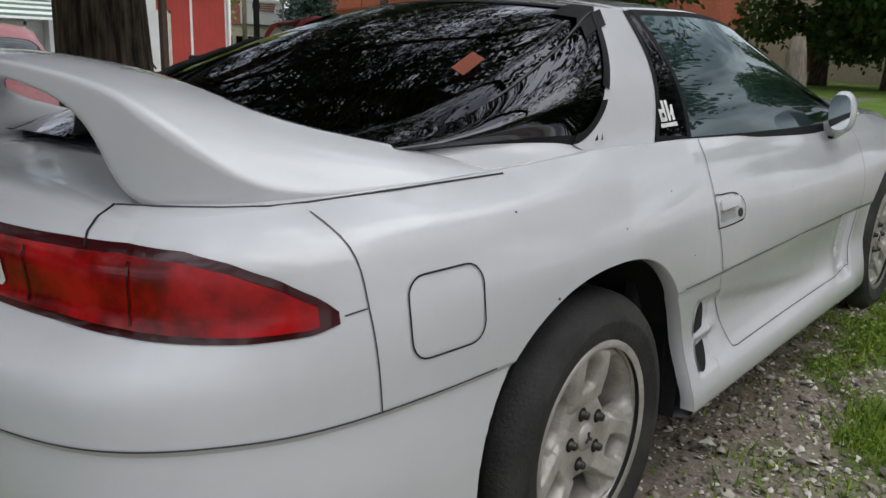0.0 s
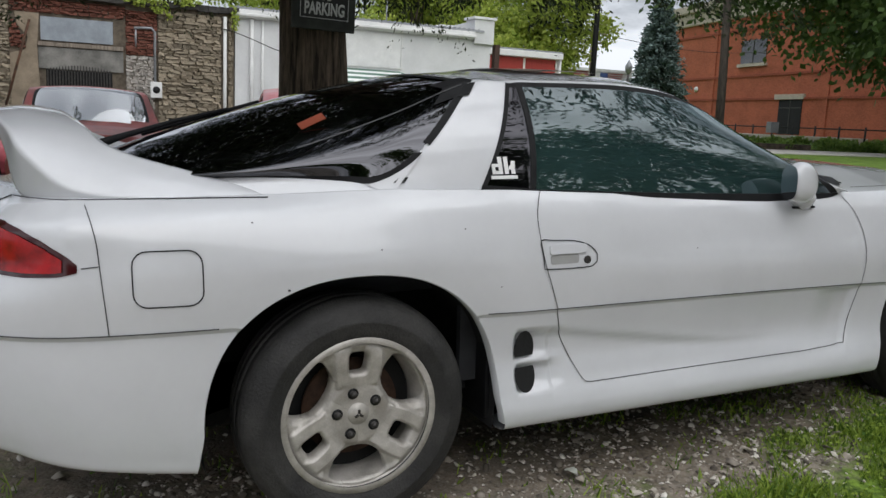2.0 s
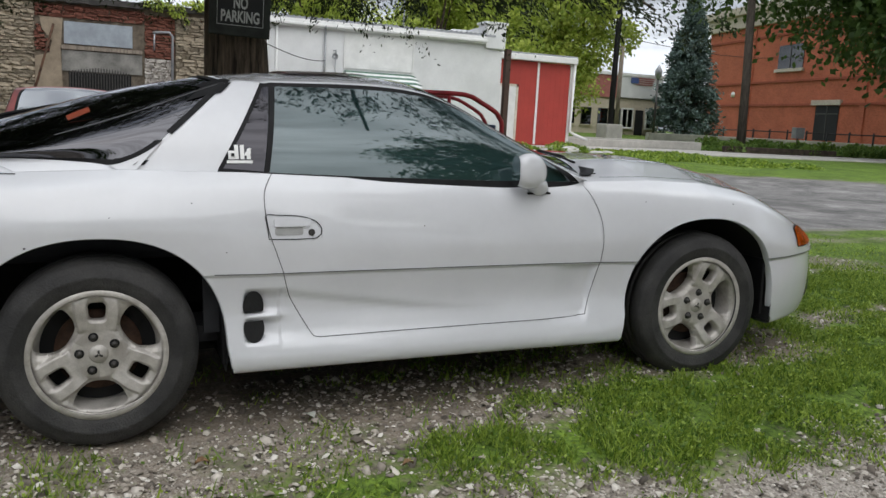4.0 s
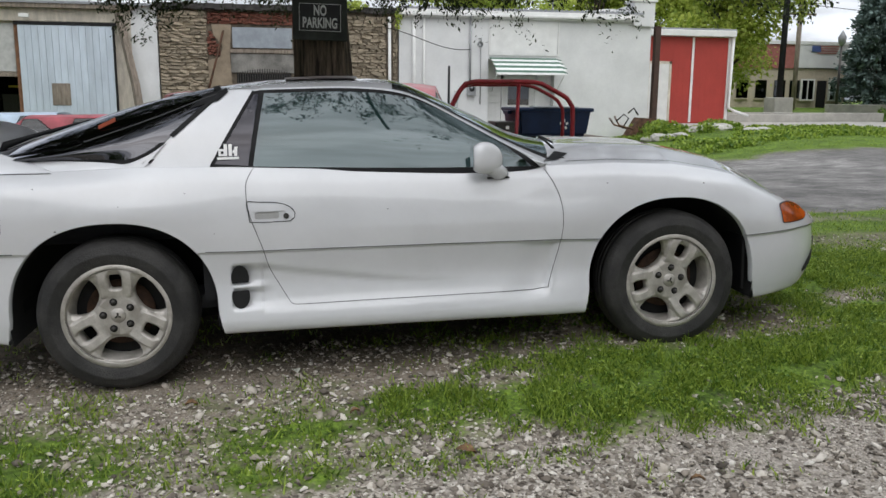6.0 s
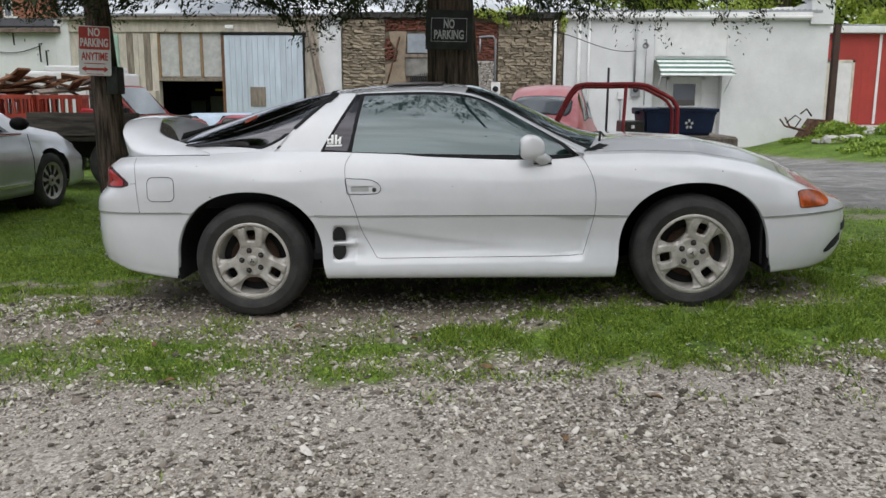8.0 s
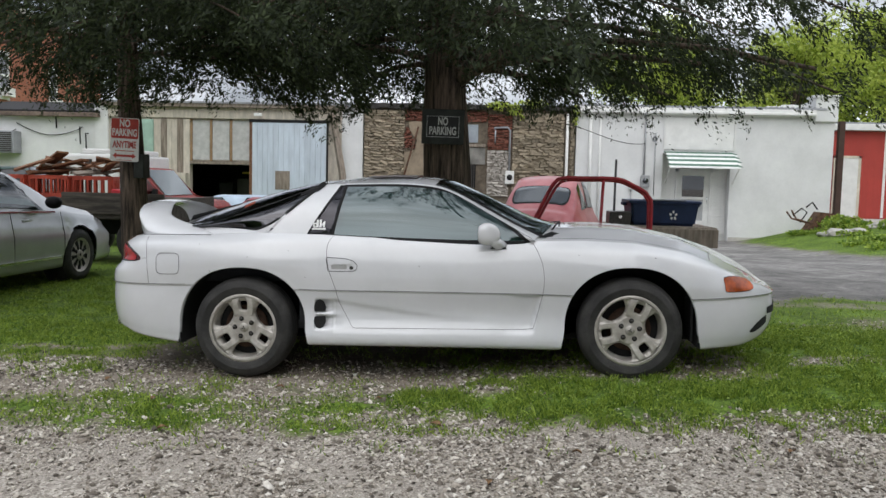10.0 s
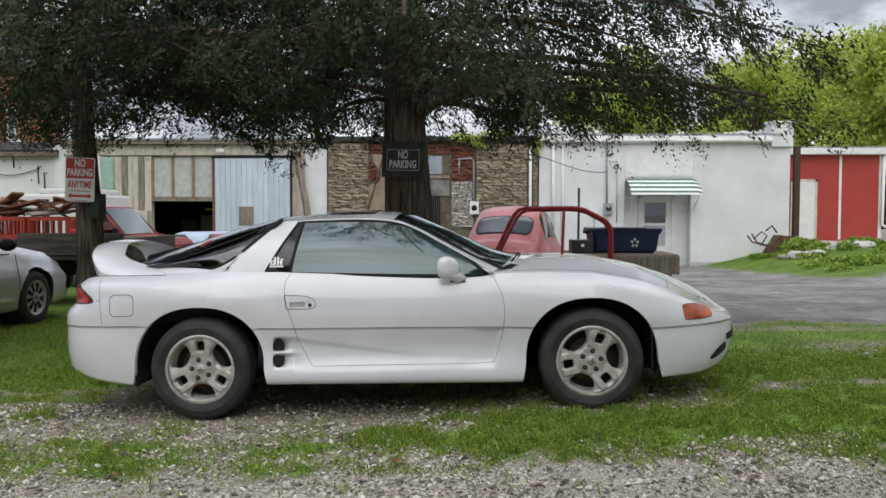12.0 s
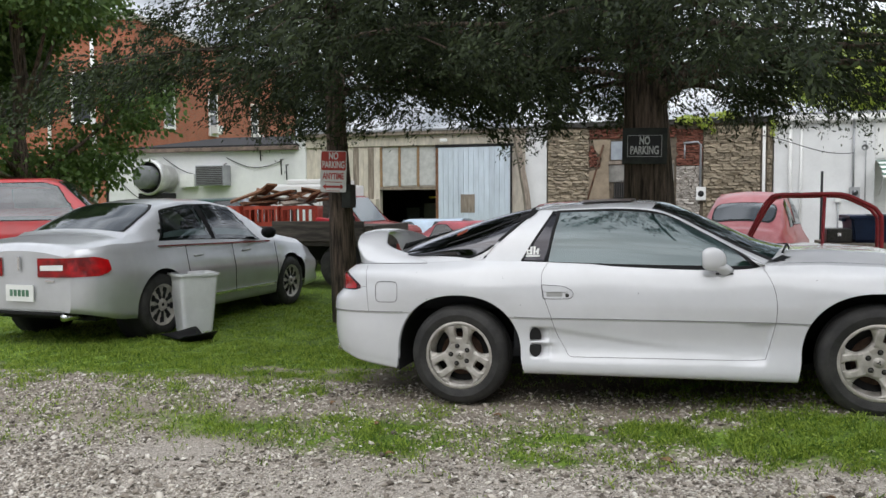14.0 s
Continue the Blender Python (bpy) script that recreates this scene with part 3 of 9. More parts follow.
def cedar(label, base, height, reach, seed, trunk_pts, trunk_r, limbs, low, sprays=54, forks=()):
    """A cedar: shaggy trunk, long drooping limbs and hanging sprays with gaps between."""
    rng = np.random.default_rng(seed)
    t = thing("cedar_tree", label, "tree", Matrix.Translation(base))
    bm = bmesh.new()
    tp = [Vector(p) for p in trunk_pts]
    rings = add_tube(bm, tp, [trunk_r * (1.15 - .8 * k / (len(tp) - 1)) for k in range(len(tp))], 18)
    for ring in rings:
        for k, v in enumerate(ring):
            c = sum((w.co for w in ring), Vector()) / len(ring)
            v.co = c + (v.co - c) * (1 + .07 * math.sin(k * 2.1) + .05 * math.sin(k * 5.3 + 1))
    for pts in forks:
        add_tube(bm, pts, [trunk_r * (.48 - .09 * k) for k in range(len(pts))], 10)
    P, D = [], []
    for i in range(limbs):
        f = (i + rng.uniform(0, 1)) / limbs
        z = low + (height - low) * f ** 1.25
        a = 2.399 * i + rng.uniform(-.4, .4)
        L = reach * (1.0 - .58 * f) * rng.uniform(.65, 1.12)
        k = min(len(tp) - 2, int(f * (len(tp) - 1)))
        zz = min(max(z, tp[0].z), tp[-1].z)
        st = None
        for q0, q1 in zip(tp, tp[1:]):
            if q0.z <= zz <= q1.z:
                st = q0.lerp(q1, (zz - q0.z) / (q1.z - q0.z))
        st = st or tp[-1]
        out = Vector((math.cos(a), math.sin(a), 0))
        rise = rng.uniform(.05, .35) * (1 - f * .3)
        pts = []
        for j in range(7):
            s = j / 6
            pts.append(st + out * L * s + Vector((0, 0, L * (rise * s - (.20 + rise * .9) * s * s))))
        keep = [p for p in pts if p.z > low - .30 + .05 * math.hypot(p.x, p.y)]
        pts2 = keep if len(keep) > 2 else pts[:3]
        add_tube(bm, pts2, [trunk_r * .17 * (1 - .88 * j / 6) * (.5 + .5 * L / reach) for j in range(len(pts2))], 6)
        n = int(L / .17)
        for j in range(n):
            s = .16 + .84 * (j + rng.random()) / n
            q = s * 6
            jj = min(5, int(q))
            c = pts[jj].lerp(pts[jj + 1], q - jj)
            for side in range(3):
                off = Vector((-out.y, out.x, 0)) * rng.normal() * .40 * (1.1 - s * .6) + Vector((0, 0, rng.uniform(-.20, .12))) + out * rng.normal() * .1
                # one drooping spray: leaflets strung along a curved twig
                way = (out * rng.uniform(.3, 1.0) + Vector((-out.y, out.x, 0)) * rng.uniform(-1, 1) + Vector((0, 0, rng.uniform(-.5, .15)))).normalized()
                m = sprays
                along = rng.random(m) ** .8
                twig = rng.uniform(.22, .46)
                loc = np.array(c + off) + np.array(way)[None, :] * (along * twig)[:, None] + rng.normal(size=(m, 3)) * (.062 - .03 * along)[:, None]
                loc[:, 2] -= along ** 2 * .16
                dr = np.array(way)[None, :] + rng.normal(size=(m, 3)) * .5
                dr[:, 2] -= .25 + .6 * along
                P.append(loc)
                D.append(dr)
    part("trunk", bm, M_BARK, t, smooth_on=True)
    P, D = np.concatenate(P), np.concatenate(D)
    # the skirt of the crown is ragged and lifts towards the tips
    rr = np.hypot(P[:, 0], P[:, 1])
    edge = low - .42 + .06 * rr + .24 * np.sin(P[:, 0] * 2.3 + P[:, 1]) + .17 * np.sin(P[:, 0] * 5.1 - P[:, 1] * 3)
    k = P[:, 2] + rng.normal(size=len(P)) * .08 > edge
    quads_ob("crown", leaf_mesh(P[k], D[k], .058, rng, .34), M_CEDAR, t)
    return t


def spruce(label, base, height, r, seed):
    rng = np.random.default_rng(seed)
    t = thing("spruce_tree", label, "tree", Matrix.Translation(base))
    bm = bmesh.new()
    add_tube(bm, [(0, 0, -.3), (0, 0, height * .95)], [.22, .03], 8)
    P, D = [], []
    for i in range(420):
        f = rng.random() ** .8
        z = .4 + (height - .4) * f
        L = r * (1 - f) ** .85 * rng.uniform(.75, 1.12) + .15
        a = rng.uniform(0, 2 * math.pi)
        out = np.array([math.cos(a), math.sin(a), -.12])
        n = int(30 + 60 * L / r)
        s = rng.random(n) ** .6
        P.append(np.array([0, 0, z]) + out * (L * s)[:, None] + rng.normal(size=(n, 3)) * .13)
        D.append(out + rng.normal(size=(n, 3)) * .6)
        add_tube(bm, [(0, 0, z), tuple(np.array([0, 0, z]) + out * L * .9)], [.04, .01], 4)
    part("trunk", bm, M_BARK, t)
    quads_ob("crown", leaf_mesh(np.concatenate(P), np.concatenate(D), .30, rng, .4), M_SPRUCE, t)
    return t
# ---- buildings behind the car, left to right ----
def text_part(name, words, size, m, material, parent, label="", width=None):
    cu = bpy.data.curves.new(name, "FONT")
    cu.body = words
    cu.size = size
    cu.align_x, cu.align_y = "CENTER", "CENTER"
    cu.extrude = 0.001
    cu.offset = size * 0.028
    tmp = bpy.data.objects.new(name, cu)
    scene.collection.objects.link(tmp)
    bpy.context.view_layer.update()
    me = bpy.data.meshes.new_from_object(tmp)
    bpy.data.objects.remove(tmp)
    if width:
        xs = [v.co.x for v in me.vertices]
        k = width / (max(xs) - min(xs))
        me.transform(Matrix.Diagonal((k, 1, 1, 1)))
    # each letter becomes a piece of its own: cluster the faces by their reach across the word
    spans = sorted(((min(me.vertices[i].co.x for i in f.vertices), max(me.vertices[i].co.x for i in f.vertices), f.index) for f in me.polygons))
    letters, reach = [], -9.0
    for x0, x1, f in spans:
        if x0 > reach + 1e-5:
            letters.append([])
        letters[-1].append(f)
        reach = max(reach, x1)
    for faces in letters:
        idx, verts, fs = {}, [], []
        for f in faces:
            for i in me.polygons[f].vertices:
                if i not in idx:
                    idx[i] = len(verts)
                    verts.append(m @ me.vertices[i].co)
            fs.append([idx[i] for i in me.polygons[f].vertices])
        ob = mesh_ob("letter", verts, fs, material, parent, label)
    bpy.data.meshes.remove(me)
    return ob


def window_unit(parent, x0, x1, y, z0, z1, frame_m, depth=0.12, bars=1, pane=None, t=0.05):
    """A framed window facing -y, set back in its opening."""
    w = box("window", x0, x1, y + depth, y + depth + .02, z0, z1, pane or M_GLASS_WIN, parent, "glazed window")
    for a, b, c, d in ((x0 - t, x1 + t, z1, z1 + t), (x0 - t, x1 + t, z0 - t, z0), (x0 - t, x0, z0, z1), (x1, x1 + t, z0, z1)):
        box("window_frame", a, b, y - .03, y + depth, c, d, frame_m, w)
    for k in range(bars):
        z = lerp(z0, z1, (k + 1) / (bars + 1))
        box("sash_bar", x0, x1, y + depth - .03, y + depth, z - .02, z + .02, frame_m, w)
    return w


def build_white_house():
    b = thing("white_building", "white-painted one-storey masonry building with a striped door awning", "building", pose(0, 0, 0))
    Y = 20.0
    box("wall", 3.75, 6.42, Y, Y + .3, -.7, 3.55, M_WHITEWALL, b)
    box("wall", 6.42, 8.47, Y, Y + .3, 2.36, 3.55, M_WHITEWALL, b)
    box("wall", 8.47, 11.5, Y, Y + .3, -.7, 3.55, M_WHITEWALL, b)
    box("side_wall", 3.75, 4.05, Y + .3, Y + 9, -.7, 3.55, M_WHITEWALL, b)
    box("side_wall", 11.2, 11.5, Y + .3, Y + 9, -.7, 3.9, M_WHITEWALL, b)
    box("back_wall", 3.75, 11.5, Y + 9, Y + 9.3, -.7, 3.9, M_WHITEWALL, b)
    box("roof", 3.7, 11.2, Y - .12, Y + 9.3, 3.74, 3.80, M_ROOFTIN, b, "ribbed tin roof")
    bm = bmesh.new()
    for k in range(46):
        x = 3.8 + k * .16
        add_box(bm, x, x + .03, Y - .13, Y + .5, 3.80, 3.825)
    part("roof_ribs", bm, M_ROOFTIN, b)
    box("fascia", 3.7, 10.9, Y - .14, Y - .003, 3.52, 3.74, M_WHITETRIM, b, bevel=.01)
    box("gutter", 3.7, 10.9, Y - .20, Y - .14, 3.56, 3.64, M_WHITETRIM, b, bevel=.015)
    # right pier with stepped cap and the coping behind it
    box("pier", 10.88, 11.55, Y - .10, Y + .5, 3.40, 4.12, M_WHITEWALL, b, bevel=.015)
    box("pier_cap", 10.82, 11.61, Y - .14, Y + .55, 4.12, 4.20, M_WHITETRIM, b, bevel=.015)
    bm = bmesh.new()
    add_prism(bm, [(Y + .5, 3.7), (Y + .5, 4.15), (Y + 4, 4.05), (Y + 9, 3.9), (Y + 9, 3.7)], 11.15, 11.5, "x")
    part("coping", bm, M_WHITETRIM, b)
    bm = bmesh.new()
    add_prism(bm, [(9.0, 3.80), (10.88, 3.82), (10.88, 4.05), (10.4, 4.04), (10.3, 3.98), (9.9, 3.99), (9.75, 3.92)], Y + 1.4, Y + 1.6)
    part("coping", bm, M_WHITETRIM, b)
    # boarded transom over the alcove
    for a, c, d, e in ((6.42, 8.58, 3.50, 3.54), (6.42, 8.58, 2.48, 2.54), (6.42, 6.46, 2.54, 3.50), (8.54, 8.58, 2.54, 3.50)):
        box("transom_trim", a, c, Y - .03, Y - .003, d, e, M_WHITETRIM, b)
    box("transom_board", 6.47, 8.53, Y - .012, Y - .002, 2.55, 3.49, M_WHITETRIM, b)
    # alcove with lap siding and a door
    al = box("alcove_wall", 6.42, 8.47, Y + .34, Y + .44, -.7, 2.36, M_WHITETRIM, b)
    box("alcove_side", 6.34, 6.42, Y + .3, Y + .44, -.7, 2.36, M_WHITETRIM, b)
    box("alcove_side", 8.47, 8.55, Y + .3, Y + .44, -.7, 2.36, M_WHITETRIM, b)
    box("alcove_ceiling", 6.34, 8.55, Y + .3, Y + .44, 2.36, 2.44, M_WHITETRIM, b)
    base = box("siding_board", -.5, .5, -.02, 0, 0, .105, M_WHITETRIM, al, m=Matrix.Rotation(radians(-7), 4, "X"))
    base.matrix_basis = pose(6.66, Y + .33, 2.2) @ Matrix.Diagonal((.46, 1, 1, 1))
    for x, w in ((6.66, .46), (8.24, .44)):
        for k in range(22):
            if x == 6.66 and k == 21:
                continue
            o = base.copy()
            scene.collection.objects.link(o)
            o.matrix_basis = pose(x, Y + .33, 2.09 - k * .11 + (.0 if x == 6.66 else .11)) @ Matrix.Diagonal((w, 1, 1, 1))
    d = box("door", 6.98, 7.94, Y + .27, Y + .32, -.42, 1.80, M_WHITETRIM, b, "white storm door with a glazed top")
    for a, c, e, f in ((6.90, 6.98, -.42, 1.88), (7.94, 8.02, -.42, 1.88), (6.90, 8.02, 1.80, 1.88)):
        box("door_frame", a, c, Y + .23, Y + .33, e, f, M_WHITETRIM, d)
    box("door_pane", 7.10, 7.76, Y + .255, Y + .265, 1.02, 1.68, M_GLASS_WIN, d, "dark door window")
    box("door_screen", 7.10, 7.76, Y + .258, Y + .268, .30, .96, mat("grey_screen", (.45, .46, .47), .6, var=.1), d)
    box("door_rail", 7.06, 7.80, Y + .24, Y + .27, .95, 1.03, M_WHITETRIM, d)
    tube("door_handle", [(7.86, Y + .25, .85), (7.86, Y + .22, .88), (7.86, Y + .22, 1.0), (7.86, Y + .25, 1.03)], .012, M_CHROME, d)
    box("step", 6.6, 8.4, Y - .35, Y + .33, -.60, -.40, M_CONC, b, bevel=.02)
    box("plinth", 8.5, 11.3, Y - .03, Y - .002, -.5, -.18, M_CONC, b)
    # striped awning
    aw = thing("door_awning", "green and white striped metal awning over the door", "awning", pose(7.5, Y, 2.40))
    ma, mb = mat("awning_white", (.75, .76, .74), .5, var=.05), mat("awning_green", (.08, .17, .12), .5, var=.1)
    fall = [(-.02, 0.0), (-.17, -.055), (-.32, -.115), (-.47, -.18), (-.60, -.245), (-.72, -.315), (-.80, -.385), (-.84, -.45), (-.86, -.50)]
    for k in range(8):
        (ya, za), (yb, zb) = fall[k], fall[k + 1]
        verts = [(-1.06, ya, za), (.98, ya, za), (1.12, yb, zb), (-1.0, yb, zb)]
        verts += [(v[0], v[1], v[2] + .014) for v in verts]
        mesh_ob("awning_slat", verts, [(0, 1, 2, 3), (7, 6, 5, 4), (0, 4, 5, 1), (2, 6, 7, 3), (0, 3, 7, 4), (1, 5, 6, 2)], ma if k % 2 else mb, aw)
    for x in (-.98, 1.06):
        tube("awning_stay", [(x, -.80, -.42), (x * .98, -.02, -.95)], .012, M_WHITETRIM, aw)
    # service pipes
    tube("downpipe", [(4.18, Y - .05, 3.5), (4.2, Y - .05, .2)], .05, M_WHITETRIM, b)
    tube("downpipe", [(4.48, Y - .04, 3.5), (4.48, Y - .04, 0)], .035, M_WHITETRIM, b)
    pm = mat("galvanised", (.42, .43, .44), .5, .5)
    mp = thing("electric_meter", "grey electric meter with conduit on the white wall", "meter", pose(5.9, Y, 1.5))
    tube("conduit", [(-.04, -.05, 2.02), (-.04, -.05, .12)], .03, pm, mp)
    tube("conduit", [(-.04, -.05, 2.02), (-.06, -.18, 2.10), (-.10, -.24, 2.02)], .03, pm, mp)
    box("meter_box", -.13, .13, -.14, -.01, -.20, .16, pm, mp, bevel=.01)
    lathe("meter_dial", [(.001, -.19), (.08, -.18), (.085, -.14)], M_GLASS_WIN, mp, centre=(0, 0, 0))
    box("junction_box", -.50, -.34, -.10, -.01, -.28, -.05, M_WHITETRIM, mp, bevel=.01)
    tube("conduit", [(-.42, -.05, -.28), (-.42, -.05, -1.4)], .02, pm, mp)
    fl = thing("flood_lamp", "small grey floodlight on a wall bracket", "lamp", pose(6.12, Y, 2.75))
    tube("bracket", [(0, 0, .2), (.03, -.2, .2), (.03, -.2, .05)], .015, pm, fl)
    lathe("lamp_head", [(.03, .06), (.09, 0), (.085, -.02)], pm, fl, centre=(.0, -.2, .02))
    tube("conduit", [(.06, -.03, .2), (.06, -.03, -1.7)], .012, pm, fl)
    wr = thing("overhead_wire", "thin dark service wire drooping along the wall", "wire")
    pts = [(lerp(3.4, 5.85, k / 16), Y - .12 - .2 * math.sin(math.pi * k / 16), 3.18 - .55 * smooth(0, 1, k / 16) - .12 * math.sin(math.pi * k / 16)) for k in range(17)]
    tube("wire", pts, .012, M_GAP, wr, sides=5)
    st = thing("iron_stake", "thin black iron stake standing in front of the wall", "stake", pose(4.47, 15.9, ground_z(4.47, 15.9)))
    tube("bar", [(0, 0, -.2), (0.01, 0, 2.3)], .03, M_GAP, st, sides=8)
    mast = thing("roof_mast", "thin grey mast on the flat roof", "pole", pose(9.6, 24, 3.8))
    tube("pole", [(0, 0, -.1), (0, 0, 1.4)], .025, M_ROOFTIN, mast, sides=8)


def build_red_shed():
    b = thing("red_building", "red-painted boarded shed with white trim and a white side door", "building")
    Y = 22.0
    box("wall", 12.2, 15.2, Y, Y + 6, .1, 3.28, M_REDWALL, b)
    for k in range(15):
        x = 12.22 + k * .198
        box("board", x, x + .195, Y - .015, Y - .001, .48, 3.28, M_REDWALL, b)
    box("fascia", 12.15, 15.32, Y - .25, Y + .1, 3.30, 3.50, M_WHITETRIM, b, bevel=.02)
    box("roof", 12.15, 15.32, Y - .2, Y + 6, 3.50, 3.56, M_ROOFTIN, b)
    box("trim_strip", 13.86, 13.94, Y - .035, Y - .016, .48, 3.27, M_WHITETRIM, b)
    box("corner_trim", 15.16, 15.26, Y - .05, Y - .016, .48, 3.28, M_WHITETRIM, b)
    tube("downpipe", [(15.28, Y - .12, 3.32), (15.24, Y - .12, .98), (15.45, Y - .2, .85), (15.95, Y - .2, .70)], .055, M_WHITETRIM, b)
    d = box("door", 12.36, 13.06, Y - .06, Y - .02, .48, 2.40, M_WHITETRIM, b, "white six-panel door")
    for i in range(2):
        for z0, z1 in ((.6, 1.15), (1.22, 1.75), (1.82, 2.28)):
            box("door_panel", 12.42 + i * .31, 12.68 + i * .31, Y - .068, Y - .061, z0, z1, M_WHITETRIM, d)
    for a, c, e, f in ((12.28, 12.36, .48, 2.48), (13.06, 13.14, .48, 2.48), (12.28, 13.14, 2.40, 2.48)):
        box("door_frame", a, c, Y - .075, Y - .016, e, f, mat("cream_trim", (.70, .64, .52), .7), d)
    box("corner_post", 11.62, 11.78, 19.9, 20.1, -.2, 3.42, mat("dark_brown_timber", (.07, .04, .03), .8), b)
    slab = tagged(box("concrete_apron", 11.75, 34, 19.2, 24.5, -.2, .44, M_CONC, bevel=.03), "pale concrete apron in front of the red shed", "apron", kind="structure")
    wl = tagged(box("kerb_wall", 15.5, 23.35, 24.6, 25.0, .2, .77, M_CONC, bevel=.03), "low pale concrete wall", "wall", kind="structure")
    wl2 = tagged(box("kerb_wall", 16.0, 19.4, 23.6, 23.9, .2, .72, M_CONC, bevel=.03), "low pale concrete wall", "wall", kind="structure")


def stone_pieces(parent, region, seed, material, size=(.25, .082), keep=None):
    """Coursed rubble: each stone its own block with worn edges, proud of the mortar."""
    rng = random.Random(seed)
    protos = []
    for k in range(8):
        bm = bmesh.new()
        add_box(bm, -.5, .5, -.06, .0, -.5, .5)
        bmesh.ops.subdivide_edges(bm, edges=[e for e in bm.edges if abs(e.verts[0].co.y - e.verts[1].co.y) < .01], cuts=1)
        for v in bm.verts:
            v.co.x += rng.uniform(-.09, .09)
            v.co.z += rng.uniform(-.17, .17)
            if v.co.y < -.03:
                v.co.y += rng.uniform(-.035, .03)
                v.co.x *= .93
                v.co.z *= .9
        me = bpy.data.meshes.new("stone")
        bmesh.ops.recalc_face_normals(bm, faces=bm.faces)
        bm.to_mesh(me)
        bm.free()
        me.materials.append(material)
        protos.append(me)
    x0, x1, y, z0, z1 = region
    z = z0
    while z < z1 - .02:
        h = size[1] * rng.uniform(.7, 1.45)
        h = min(h, z1 - z)
        x = x0 + rng.uniform(-.1, 0)
        while x < x1 - .03:
            w = min(size[0] * rng.uniform(.5, 1.6), x1 - x)
            xa = max(x, x0)
            if (keep is None or keep((xa + x + w) / 2, z + h / 2)) and x + w - xa > .05:
                o = new("stone", rng.choice(protos))
                o.parent = parent
                o.matrix_basis = pose((xa + x + w) / 2, y + rng.uniform(-.015, .02), z + h / 2, 0, rng.uniform(-5, 5), 0) @ Matrix.Diagonal((x + w - xa - .008, 1, h - .006, 1))
            x += w
        z += h


def build_stone_house():
    b = thing("stone_building", "old rubble-stone building with patched stucco and brick", "building")
    Y = 20.0
    w = box("wall", -2.92, 3.72, Y, Y + .5, -.6, 3.62, M_MORTAR, b, "rubble stone wall with open joints")
    box("side_wall", -2.92, -2.5, Y + .5, Y + 9, -.6, 3.6, M_MORTAR, b)
    box("back_wall", -2.92, 3.72, Y + 9, Y + 9.4, -.6, 3.6, M_MORTAR, b)
    box("roof", -3.0, 3.74, Y - .1, Y + 9.4, 3.66, 3.74, M_GAP, b, "dark felt roof edge", bevel=.02)
    bm = bmesh.new()
    rng = random.Random(4)
    for k in range(26):
        x = -2.95 + k * .26
        add_box(bm, x, x + .27, Y - .12 - rng.uniform(0, .06), Y + .2, 3.56 + rng.uniform(0, .05), 3.70 + rng.uniform(0, .05))
    part("roof_edge", bm, mat("torn_flashing", (.06, .055, .05), .7, var=.3), b)
    stone_pieces(w, (-2.9, -1.62, Y, -.3, 3.55), 1, M_STONE)
    stone_pieces(w, (1.78, 3.38, Y, -.3, 3.50), 2, M_STONE)
    stone_pieces(w, (3.56, 3.70, Y, -.3, 3.50), 3, M_STONE, (.16, .12))
    stone_pieces(w, (1.0, 1.76, Y + .01, 2.35, 3.45), 5, M_BRICK, (.21, .072))
    wb = mat("whitewashed_brick", (.52, .48, .43), .9, var=.15, scale=9, bump=.4)
    stone_pieces(w, (1.0, 1.70, Y + .01, .9, 2.33), 6, rand_tint(wb, .12), (.21, .072))
    stone_pieces(w, (-1.62, -1.25, Y - .005, 2.35, 3.0), 7, M_BRICK, (.16, .07), keep=lambda x, z: x + z * .25 < -.70)
    stone_pieces(w, (-1.6, 1.0, Y + .01, 3.20, 3.52), 8, M_BRICK, (.21, .072))
    bm = bmesh.new()
    add_prism(bm, [(-1.62, -.3), (-1.0, -.3), (-.98, 1.4), (-1.02, 2.4), (-.96, 3.18), (-1.5, 3.2), (-1.45, 2.9), (-1.22, 2.6), (-1.3, 2.3), (-1.62, 2.2)], Y - .03, Y - .002)
    part("stucco_patch", bm, M_STUCCO, w, "peeling tan stucco")
    sm = mat("dull_sheet_metal", (.36, .40, .44), .5, .3, .12, 3, fine=.2)
    box("sheet_panel", -.94, .70, Y - .04, Y - .015, 2.56, 3.12, sm, b, "grey-blue sheet over an old window", bevel=.004)
    box("board_panel", -1.0, .94, Y - .05, Y - .02, 1.88, 2.40, mat("stained_board", (.27, .26, .235), .85, var=.25, scale=2.2, fine=.35), b, "grey weathered board over the lower opening", bevel=.004)
    box("lintel", -1.0, .94, Y - .08, Y - .01, 2.42, 2.52, M_OLDWOOD, b, bevel=.008)
    gr = thing("old_grille", "dark rusted corrugated panel leaning on the wall", "panel", pose(-.1, Y - .25, 1.1))
    for k in range(22):
        box("rib", -.72 + k * .067, -.69 + k * .067, -.02, .0, -1.2, .78 + .10 * math.sin(k * .14), M_GREY_METAL, gr)
    box("sheet", -.74, .76, .002, .012, -1.2, .75, M_DARK, gr)
    tube("conduit", [(1.20, Y - .06, 3.02), (1.62, Y - .06, 3.05), (1.70, Y - .06, 2.95), (1.70, Y - .06, 1.6)], .035, M_ROOFTIN, b)
    tube("conduit", [(1.24, Y - .05, 3.02), (1.24, Y - .05, 2.55)], .025, M_ROOFTIN, b)
    tube("downpipe", [(3.47, Y - .08, 3.5), (3.47, Y - .08, -.2)], .045, M_WHITETRIM, b)
